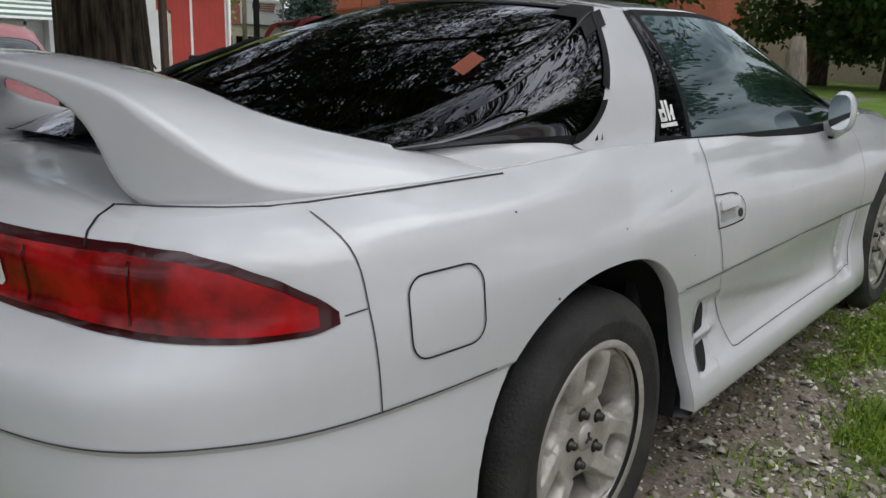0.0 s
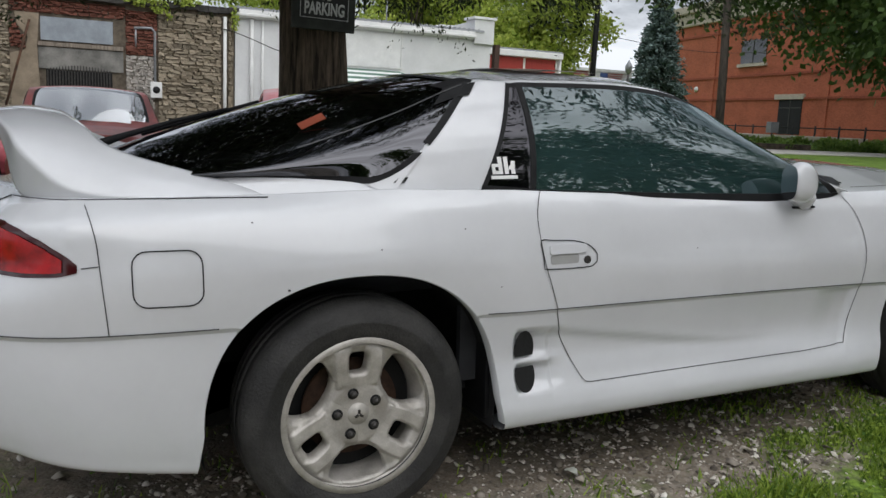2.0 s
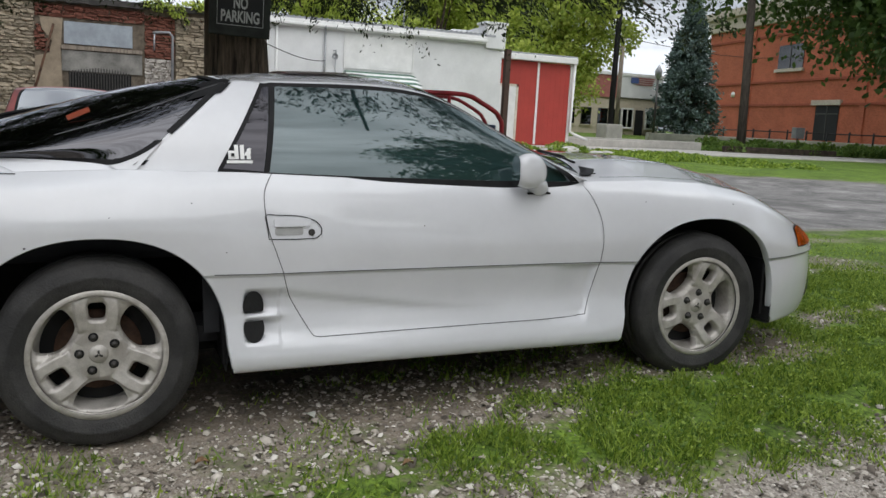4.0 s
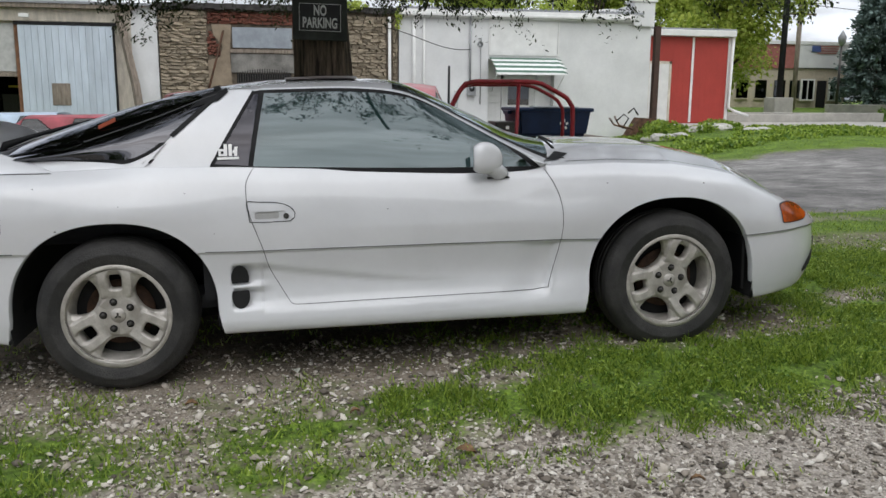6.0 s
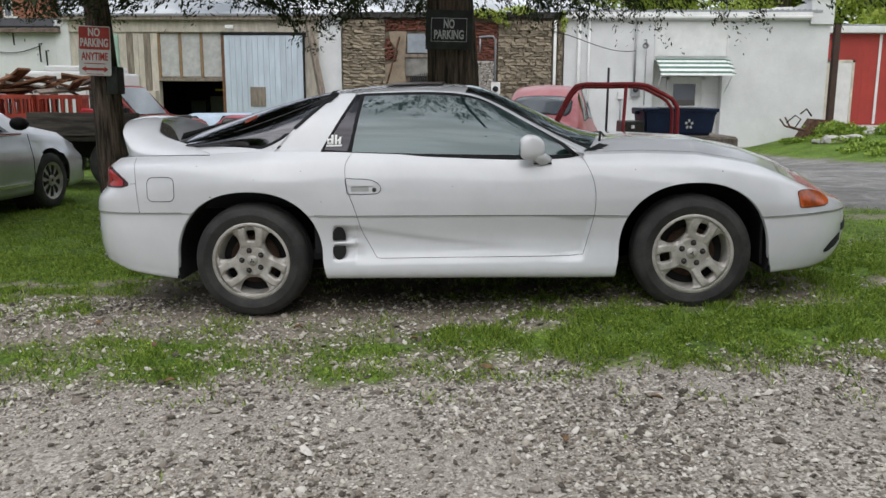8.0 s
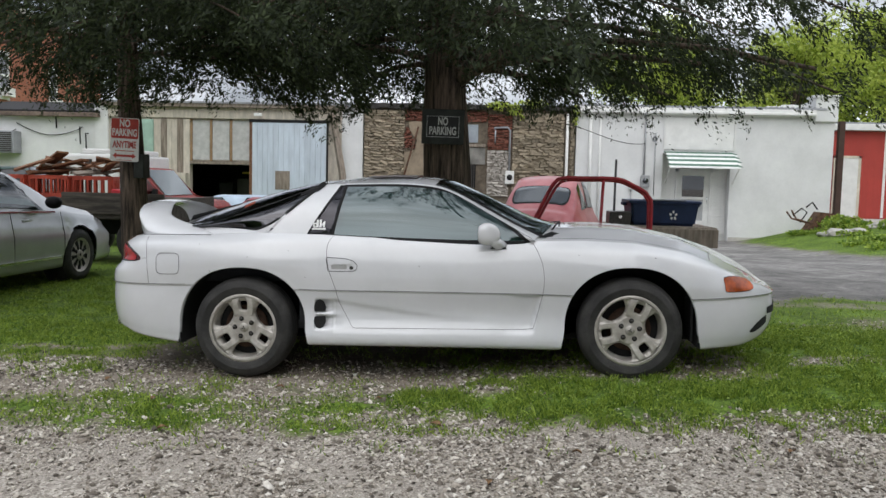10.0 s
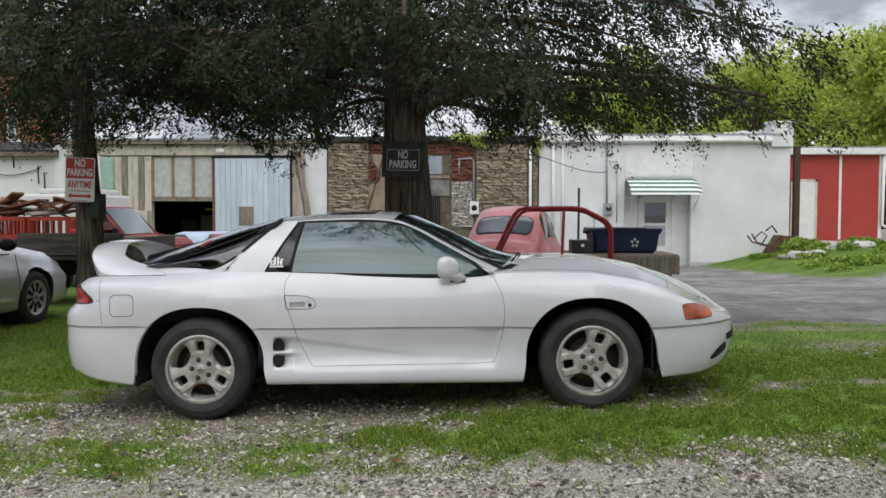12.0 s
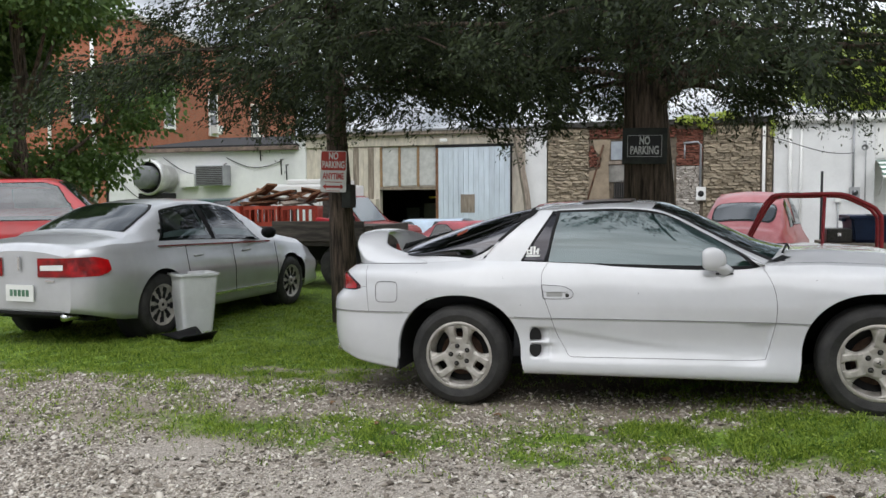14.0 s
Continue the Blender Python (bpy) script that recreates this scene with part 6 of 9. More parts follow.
def skin_patch(name, cols, material, parent, lift, label="", nz=8):
    """A patch on the skin: cols are (u, z low, z high)."""
    verts, faces = [], []
    for u, z0, z1 in cols:
        for j in range(nz + 1):
            z = lerp(z0, z1, j / nz)
            v = v_of_z(u, z)
            p = side_point(u, v)
            a = side_point(min(NU, u + .02), v) - side_point(max(0, u - .02), v)
            b = side_point(u, min(1, v + .01)) - side_point(u, max(0, v - .01))
            n = a.cross(b).normalized()
            verts.append(p + n * lift)
    m = nz + 1
    for i in range(len(cols) - 1):
        for j in range(nz):
            faces.append((i * m + j, i * m + j + 1, (i + 1) * m + j + 1, (i + 1) * m + j))
    return mesh_ob(name, verts, faces, material, parent, label, smooth_on=True)


def coupe_seams(car):
    gaps = [curved([(.594, .925), (.561, .87), (.556, .81), (.568, .725), (.592, .65), (.616, .578)]),
            curved([(.616, .574), (.637, .496), (.672, .425), (.714, .351)]) + curved([(.714, .351), (.724, .340), (.745, .336)])[1:],
            dense([(.745, .336), (1.16, .335), (1.80, .333), (1.866, .340)]),
            curved([(1.866, .340), (1.885, .40), (1.908, .48), (1.926, .556), (1.935, .646), (1.928, .73), (1.905, .80), (1.868, .868)]),
            curved([(-.625, .612), (-.632, .70), (-.638, .78), (-.642, .835), (-.652, .885), (-.66, .915)]),
            dense([(-.678, .776), (-.64, .78)]),
            ]
    for g in gaps:
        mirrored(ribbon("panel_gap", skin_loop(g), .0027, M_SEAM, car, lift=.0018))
    # moulding joint along the whole flank, its shade painted as a grey strip, skipping the wheel arches
    for u0, u1 in ((0.0, 6.44), (8.72, 12.72), (15.12, 18.4)):
        pts = []
        n = int((u1 - u0) * 14)
        for k in range(n + 1):
            u = lerp(u0, u1, k / n)
            v = v_of_z(u, table(Z_MOULD, u) + .001)
            p = side_point(u, v)
            a = side_point(min(NU, u + .02), v) - side_point(max(0, u - .02), v)
            pts.append((p, Vector((0, 0, 1)).cross(a).normalized() * (-1)))
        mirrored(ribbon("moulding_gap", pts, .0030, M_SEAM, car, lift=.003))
    fuel = [(p[0], p[1]) for p in round_rect(-.568, -.408, .678, .812, .034)]
    flap = ribbon("fuel_flap_gap", skin_loop(fuel), .0034, M_GAP, car, lift=.003, closed=True)
    tube("hatch_gap", [(-.9015, -.478, .872), (-.8835, -.456, .889), (-.860, -.443, .905), (-.825, -.432, .918)], .0018, M_GAP, car, sides=6)
    chips = random.Random(4)
    for x, z in ((.31, .83), (.05, .79), (-.28, .87), (.42, .66), (1.15, .73), (2.15, .80), (2.62, .78), (-.20, .70)):
        p, n = on_side(x, z, .0012)
        q = n.to_track_quat("Z", "Y").to_matrix()
        r = chips.uniform(.0018, .0035)
        ring = [p + q @ Vector((r * math.cos(a * 1.047) * 1.4, r * math.sin(a * 1.047), 0)) for a in range(6)]
        mesh_ob("paint_chip", ring, [tuple(range(6))], M_GAP, car)
    # hood joint and lamp lids
    pts = []
    for k in range(60):
        u = lerp(12.25, 16.1, k / 59)
        pts.append((top_point(u, .06), Vector((0, -.3, .95)).normalized()))
    mirrored(ribbon("hood_gap", pts, .0042, M_GAP, car, lift=.002))
    lid = []
    for u, s in curved([(16.1, .06), (16.05, .3), (16.1, .55), (16.8, .60), (17.35, .52), (17.5, .28), (17.2, .07), (16.6, .04), (16.1, .06)], .05):
        lid.append((top_point(u, s), Vector((.35, -.2, .9)).normalized()))
    mirrored(ribbon("headlamp_lid_gap", lid, .0042, M_GAP, car, lift=.002))


def coupe_lamps(car):
    us = [lerp(0, 5.17, k / 60) for k in range(61)]
    hi = [(0, .868), (3.0, .872), (3.8, .868), (4.25, .855), (4.7, .831), (5.0, .802), (5.12, .786), (5.17, .776)]
    lo = [(0, .762), (4.4, .756), (4.95, .760), (5.17, .770)]
    rim = skin_patch("tail_lamp_surround", [(u, table(lo, u) - .004, table(hi, u) + .008) for u in us], M_TAILDK, car, .002, "smoked dark lamp surround")
    mirrored(rim)
    lens_us = [u for u in us if .95 < u < 5.08]
    lens = skin_patch("tail_lamp", [(u, table(lo, u) + .005, table(hi, u) - .006) for u in lens_us], M_TAIL, car, .006, "glossy red tail lamp lens")
    mirrored(lens)
    for u in (1.55, 3.12):
        mirrored(skin_patch("lens_divider", [(u, table(lo, u) + .01, table(hi, u) - .012), (u + .03, table(lo, u) + .01, table(hi, u) - .012)], M_TAILDK, car, .008))
    cols = [(1.02, .795, .835), (1.08, .785, .845), (1.18, .785, .845), (1.24, .795, .835)]
    mirrored(skin_patch("reversing_lamp", cols, M_DECAL, car, .009, "small white reversing lamp"))
    # amber front corner lamps
    xs = [3.052, 3.06, 3.10, 3.14, 3.18, 3.215, 3.24, 3.252]
    top = [(3.05, .635), (3.06, .65), (3.10, .655), (3.16, .651), (3.21, .642), (3.24, .628), (3.252, .612)]
    bot = [(3.05, .585), (3.06, .570), (3.10, .566), (3.18, .566), (3.22, .568), (3.24, .574), (3.252, .586)]
    cols = [(u_of_x(x, v_of_z(u_of_x(x), .61)), table(bot, x), table(top, x)) for x in xs]
    mirrored(skin_patch("corner_lamp_seal", [(u, a - .005, b + .005) for u, a, b in cols], M_GAP, car, .002))
    mirrored(skin_patch("corner_lamp", cols, M_AMBER, car, .006, "amber front corner lamp"))
    # brake cooling mouth in the front bumper
    xs = [3.235, 3.25, 3.28, 3.32, 3.35, 3.37]
    top = [(3.235, .312), (3.25, .325), (3.28, .350), (3.32, .374), (3.35, .388), (3.37, .390)]
    bot = [(3.235, .300), (3.25, .296), (3.28, .300), (3.32, .316), (3.35, .330), (3.37, .345)]
    cols = [(u_of_x(x, v_of_z(u_of_x(x), .34)), table(bot, x), table(top, x)) for x in xs]
    mirrored(skin_patch("bumper_mouth", cols, M_DARK, car, .003, "black air mouth in the bumper"))
    # centre grille mouth
    cols = [(lerp(18.2, 21, k / 10), lerp(.40, .385, k / 10), lerp(.44, .47, k / 10)) for k in range(11)]
    mirrored(skin_patch("grille_mouth", cols, M_DARK, car, .003))
    # skirt intakes: half-round plates at a slant in the back of each scoop, near-black to paint the dark of the holes
    for zc, rz, flat, up in ((.463, .054, .440, 1), (.385, .051, .409, -1)):
        ol = []
        for k in range(40):
            a = 2 * math.pi * k / 40
            z = zc + rz * math.sin(a)
            z = max(z, flat) if up == 1 else min(z, flat)
            ol.append((.510 + .037 * math.cos(a), z))
        verts = [Vector((x, on_side(.45, z)[0].y - .0022 + .14 * (x - .474), z)) for x, z in ol]
        n = len(verts)
        c = sum(verts, Vector()) / n
        mirrored(mesh_ob("skirt_intake", verts + [c], [(i, (i + 1) % n, n) for i in range(n)], M_DARK, car, "dark half-round intake in the side skirt"))


def coupe_handle(car):
    loop = [(.566, .700), (.562, .74), (.558, .783), (.60, .782), (.66, .779), (.70, .772), (.735, .757), (.755, .733), (.752, .712), (.735, .700), (.68, .6975), (.62, .698)]
    loop = curved(loop + [loop[0]], .012)[:-1]
    mirrored(ribbon("handle_gap", skin_loop(loop), .0034, M_GAP, car, lift=.003, closed=True))
    def plate(x0, x1, z0, z1, r, lift, name, material, depth):
        ol = round_rect(x0, x1, z0, z1, r)
        a = [on_side(x, z, lift)[0] for x, z in ol]
        b = [on_side(x, z, lift - depth)[0] for x, z in ol]
        n = len(ol)
        c = sum(a, Vector()) / n
        verts = a + b + [c]
        faces = [(i, (i + 1) % n, n + (i + 1) % n, n + i) for i in range(n)] + [((i + 1) % n, i, 2 * n) for i in range(n)]
        ob = mesh_ob(name, verts, faces, material, car)
        mirrored(ob)
        return ob
    plate(.585, .715, .742, .768, .006, .007, "handle_flap", M_PAINT, .008)
    # the pocket is a flat plate, its shade painted in grey
    plate(.588, .688, .712, .740, .008, .0015, "handle_pocket", mat("handle_pocket_shade", (.42, .42, .41), .5, var=.1), .004)
    plate(.706, .730, .708, .732, .012, .004, "lock_barrel", M_GREY_METAL, .004)


def coupe_decal(car):
    def quad(name, x0, x1, z0, z1, lean=0.0):
        # on the quarter window, just clear of the glass
        pts = []
        for x, z in ((x0, z0), (x1, z0), (x1 + lean, z1), (x0 + lean, z1)):
            v = (z - .925) / .32
            y = lerp(.731, .518, v) + .038 * math.sin(math.pi * v) + .004
            pts.append(Vector((x, -y, z)))
        return mesh_ob(name, pts, [(0, 1, 2, 3)], M_DECAL, car)
    quad("decal", .448, .476, .972, 1.002)
    mesh_ob("decal_gap", [Vector((.458, -.7205, .982)), Vector((.469, -.7205, .982)), Vector((.469, -.715, .993)), Vector((.458, -.715, .993))], [(0, 1, 2, 3)], M_RUBBER, car)
    quad("decal", .470, .484, .972, 1.022)
    quad("decal", .490, .504, .972, 1.022)
    quad("decal", .504, .524, .985, .997, .004)
    quad("decal", .512, .526, .972, .985)
    quad("decal", .512, .526, .997, 1.010, .003)
    quad("decal", .442, .532, .958, .968)


def coupe_wheels(car):
    OUT = -.838
    def build(name):
        prof = [(.205, OUT + .010), (.222, OUT + .006), (.224, OUT + .016), (.208, OUT + .024), (.200, OUT + .05), (.186, OUT + .09), (.186, OUT + .205), (.205, OUT + .225)]
        rim = lathe("wheel", prof, M_ALLOY, car, "dirty alloy wheel with three forked spokes", seg=72)
        tp = [(.208, OUT + .022), (.226, OUT + .006), (.240, OUT + .0035), (.262, OUT - .003), (.270, OUT - .0045), (.273, OUT - .002), (.292, OUT + .001), (.306, OUT + .010), (.316, OUT + .022), (.3225, OUT + .036),
              (.326, OUT + .055), (.3275, OUT + .075), (.3195, OUT + .077), (.3195, OUT + .085), (.328, OUT + .087), (.3285, OUT + .112), (.3205, OUT + .114), (.3205, OUT + .122), (.328, OUT + .124), (.3275, OUT + .15),
              (.3195, OUT + .152), (.3195, OUT + .16), (.326, OUT + .162), (.320, OUT + .19), (.30, OUT + .215), (.262, OUT + .228), (.205, OUT + .215)]
        bm = bmesh.new()
        add_lathe(bm, tp, "y", 96)
        part("tyre", bm, M_TYRE, rim, "worn black tyre with cracked shoulders", smooth_on=False)
        t = rim.children[-1].data
        t.polygons.foreach_set("use_smooth", [True] * len(t.polygons))
        lathe("brake_disc", [(.05, OUT + .10), (.14, OUT + .10), (.14, OUT + .112), (.05, OUT + .112)], M_RUST, rim, "rusty brake disc", close=True, seg=40)
        # black disc added to put the dark behind the spokes
        lathe("wheel_back", [(.001, OUT + .125), (.188, OUT + .125)], M_DARK, rim, seg=40)
        # hub plate
        lathe("hub", [(.001, OUT + .031), (.030, OUT + .031), (.034, OUT + .038), (.085, OUT + .045), (.092, OUT + .075), (.05, OUT + .09)], M_ALLOY, rim, seg=60)
        lathe("hub_cap", [(.0005, OUT + .024), (.027, OUT + .0255), (.031, OUT + .032)], M_ALLOY, rim, "worn round hub cap", seg=36)
        bm = bmesh.new()
        for a in (90, 210, 330):
            add_box(bm, -.0035, .0035, OUT + .0215, OUT + .025, .002, .014, 0.0008, Matrix.Rotation(-radians(a - 90), 4, "Y"))
        part("cap_mark", bm, M_GREY_METAL, rim)

        # one third of the wheel face: a forked spoke with its window, half an opening on either side
        holes = []
        for k in (-1, 0, 1):
            holes.append((120.0 * k, .145, .031, .0275, 4.5, .10))
            holes.append((120.0 * k + 60, .1475, .050, .079, 2.7, .45))

        def hole_value(x, z):
            best, who = 9.0, None
            for h in holes:
                ca, sa = math.cos(radians(h[0])), math.sin(radians(h[0]))
                r, t = x * sa + z * ca - h[1], x * ca - z * sa
                w = h[3] * (1 + h[5] * r / h[2] * .6)
                v = (abs(r / h[2]) ** h[4] + abs(t / w) ** h[4]) ** (1 / h[4])
                if v < best:
                    best, who = v, h
            return best, who
        nr, na = 40, 150
        G = []
        for i in range(nr + 1):
            row = []
            for j in range(na + 1):
                r, th = lerp(.030, .207, i / nr), radians(lerp(-60, 60, j / na))
                row.append([r * math.sin(th), r * math.cos(th)])
            G.append(row)
        gone = {(i, j) for i in range(nr) for j in range(na) if hole_value((G[i][j][0] + G[i + 1][j + 1][0]) / 2, (G[i][j][1] + G[i + 1][j + 1][1]) / 2)[0] < 1}
        rimset = set()
        for i in range(nr + 1):
            for j in range(na + 1):
                near = [(i - a, j - b) in gone for a in (0, 1) for b in (0, 1) if 0 <= i - a < nr and 0 <= j - b < na]
                if any(near) and not all(near):
                    rimset.add((i, j))
        for i, j in rimset:
            x, z = G[i][j]
            v, h = hole_value(x, z)
            ca, sa = math.cos(radians(h[0])), math.sin(radians(h[0]))
            cx, cz = h[1] * sa, h[1] * ca
            if j in (0, na):
                r = math.hypot(x, z)
                r2 = h[1] + (r - h[1]) / v
                G[i][j] = [x * r2 / r, z * r2 / r]
            else:
                G[i][j] = [cx + (x - cx) / v, cz + (z - cz) / v]
        depth_of = lambda r: table([(0, .033), (.075, .034), (.10, .031), (.14, .022), (.17, .0175), (.19, .017), (.20, .021), (.207, .026)], r)
        bm = bmesh.new()
        V = {}

        def vert(i, j, back=0):
            key = (i, j, back)
            if key not in V:
                x, z = G[i][j]
                v = max(1.0, hole_value(x, z)[0])
                r = math.hypot(x, z)
                arm = abs(abs(x) - .046) if z > .098 else 9.0
                if abs(x) < .060 and z > .05:
                    arm = min(arm, abs(z - .100))
                low_land = smooth(.017, .030, arm) * smooth(.078, .098, r) * smooth(.200, .186, r)
                y = OUT + depth_of(r) + .008 * (1 - smooth(1.0, 1.25, v)) + .010 * low_land
                V[key] = bm.verts.new((x, y + .038 * back, z))
            return V[key]
        for i in range(nr):
            for j in range(na):
                if (i, j) in gone:
                    continue
                bm.faces.new((vert(i, j), vert(i + 1, j), vert(i + 1, j + 1), vert(i, j + 1)))
                for (a, b), q0, q1 in (((i - 1, j), (i, j), (i, j + 1)), ((i + 1, j), (i + 1, j), (i + 1, j + 1)), ((i, j - 1), (i, j), (i + 1, j)), ((i, j + 1), (i, j + 1), (i + 1, j + 1))):
                    if (a, b) in gone:
                        bm.faces.new((vert(*q0), vert(*q1), vert(*q1, 1), vert(*q0, 1)))
        bmesh.ops.recalc_face_normals(bm, faces=list(bm.faces))
        spoke = part("spoke", bm, M_ALLOY, rim, smooth_on=True)
        for k in range(1, 3):
            o = spoke.copy()
            scene.collection.objects.link(o)
            o.parent = rim
            o.matrix_basis = Matrix.Rotation(radians(120 * k), 4, "Y")
        # flat black discs paint the dark of the lug recesses
        pocket = lathe("lug_pocket", [(.0005, OUT + .0325), (.0150, OUT + .0322), (.0160, OUT + .0330)], M_DARK, rim, seg=20)
        pocket.data.transform(Matrix.Translation((0, 0, .060)))
        for k in range(5):
            o = pocket if k == 0 else pocket.copy()
            if k:
                scene.collection.objects.link(o)
                o.parent = rim
            o.matrix_basis = Matrix.Rotation(radians(-14 + 72 * k), 4, "Y")
        nut = lathe("lug_nut", [(.0005, OUT + .016), (.0075, OUT + .017), (.0095, OUT + .021), (.0095, OUT + .040), (.0155, OUT + .0365)], M_GREY_METAL, rim, seg=12, centre=(0, 0, 0))
        base = nut.data
        base.transform(Matrix.Translation((0, 0, .060)))
        for k in range(5):
            o = nut if k == 0 else nut.copy()
            if k:
                scene.collection.objects.link(o)
                o.parent = rim
            o.matrix_basis = Matrix.Rotation(radians(-14 + 72 * k), 4, "Y")
        return rim
    rim = build("wheel")
    rim.matrix_basis = pose(0, 0, .327)
    kids = list(rim.children)
    for x, side, rot in ((2.47, 1, 22), (0, -1, 10), (2.47, -1, 33)):
        made = {}
        for o in (rim, *kids):
            made[o] = o.copy()
            scene.collection.objects.link(made[o])
        for o in kids:
            made[o].parent = made[rim]
        made[rim].matrix_basis = pose(x, 0, .327, 0, 0, 0 if side == 1 else 180) @ Matrix.Rotation(radians(rot), 4, "Y")
    # wheel wells, underbody
    for cx, cz, rx, rz in ARCHES:
        for side in (1, -1):
            verts, faces = [], []
            n = 40
            for k in range(n + 1):
                a = lerp(-.22, math.pi + .22, k / n)
                ca, sa = math.cos(a), math.sin(a)
                x = cx + (rx + .004) * math.copysign(abs(ca) ** .9, ca)
                z = cz + (rz + .004) * math.copysign(abs(sa) ** .9, sa)
                verts += [(x, -.822 * side, z), (x, -.79 * side, z + (.012 if sa > 0 else 0)), (x, -.44 * side, z), (cx + .1 * ca, -.44 * side, cz + .1 * sa)]
            for k in range(n):
                for j in range(3):
                    faces.append((4 * k + j, 4 * k + j + 1, 4 * k + 5 + j, 4 * k + 4 + j))
            mesh_ob("wheel_well", verts, faces, M_DARK, car, "black wheel-arch liner", smooth_on=True)
            # rolled arch edge
            lip = []
            a = (cx, cz, rx, rz)
            for k in range(61):
                t = lerp(-.30, math.pi + .30, k / 60)
                d = Vector((math.cos(t), math.sin(t)))
                lo, hi = .2, .6
                for _ in range(30):
                    mid = (lo + hi) / 2
                    if arch_value(cx + d.x * mid, cz + d.y * mid, a) < 1:
                        lo = mid
                    else:
                        hi = mid
                x, z = cx + d.x * (lo + .003), cz + d.y * (lo + .003)
                if z < .225:
                    continue
                p, nn = on_side(x, z)
                lip.append((p, d))
            verts, faces = [], []
            for p, d in lip:
                verts += [Vector((p.x, p.y * side, p.z)), Vector((p.x - d.x * .006, (p.y + .006) * side, p.z - d.y * .006)), Vector((p.x - d.x * .006, (p.y + .035) * side, p.z - d.y * .006))]
            for k in range(len(lip) - 1):
                for j in range(2):
                    faces.append((3 * k + j, 3 * k + j + 1, 3 * k + 4 + j, 3 * k + 3 + j))
            mesh_ob("arch_lip", verts, faces, M_PAINT, car, smooth_on=True)
    box("underbody", -.86, 3.25, -.44, .44, .20, .42, M_DARK, car, bevel=.02)
    box("underbody", .44, 2.03, -.72, .72, .215, .33, M_DARK, car, bevel=.02)
    box("underbody", -.86, -.42, -.66, .66, .30, .5, M_DARK, car, bevel=.02)
    box("underbody", 2.90, 3.28, -.56, .56, .225, .42, M_DARK, car, bevel=.02)
    tube("exhaust_tip", [(-.80, -.40, .30), (-1.03, -.40, .305)], .03, M_CHROME, car, sides=14)
    mf = box("mud_flap", .405, .42, -.79, -.64, .245, .50, M_RUBBER, car, "black rubber flap behind the wheel", bevel=.004)
    box("mud_flap", 2.84, 2.855, -.80, -.62, .26, .52, M_RUBBER, car, "ribbed black arch liner edge", bevel=.004)


def coupe_mirror(car):
    # housing: flat glass side to the rear, arched top, flat underside
    MX, MY, MZ = 1.512, -.845, .928
    bm = bmesh.new()
    bmesh.ops.create_uvsphere(bm, u_segments=36, v_segments=24, radius=1.0)
    for v in bm.verts:
        x, y, z = v.co
        f = (x + 1) / 2
        zz = z * (.084 if z > 0 else .066) * (1 - .18 * f)
        v.co = Vector((MX + .150 * f ** 1.0, MY + math.copysign(abs(y) ** .8, y) * .050 * (1 - .25 * f) + .018 * f, MZ + math.copysign(abs(zz / .084) ** .85, zz) * .084 - .004 * f))
    for v in bm.verts:
        v.co.x = max(v.co.x, MX + .012)
    shell = part("mirror_housing", bm, M_PAINT, car, "white rounded door mirror", smooth_on=True)
    bm = bmesh.new()
    ol = []
    for k in range(32):
        a = 2 * math.pi * k / 32
        ca, sa = math.cos(a), math.sin(a)
        ol.append((MY + .003 + .034 * math.copysign(abs(ca) ** .7, ca), MZ + .008 + .058 * math.copysign(abs(sa) ** .7, sa)))
    vs = [bm.verts.new((MX + .0105, y, z)) for y, z in ol]
    bm.faces.new(vs)
    glassm = mat("mirror_silvering", (.75, .78, .80), .03, 1.0, .02)
    mg = part("mirror_glass", bm, glassm, shell)
    bm = bmesh.new()
    add_tube(bm, [(1.655, -.768, .852), (1.648, -.785, .862), (1.632, -.81, .882), (1.600, -.835, .905)], [.050, .047, .043, .036], 16)
    for v in bm.verts:
        v.co.z = .875 + (v.co.z - .875) * .72
    st = part("mirror_stalk", bm, M_PAINT, shell, smooth_on=True)
    sb = box("mirror_base", 1.60, 1.70, -.806, -.76, .838, .846, M_RUBBER, shell, bevel=.003)
    m = mirrored(shell)
    for o in (mg, st, sb):
        c = mirrored(o)
        c.parent = m


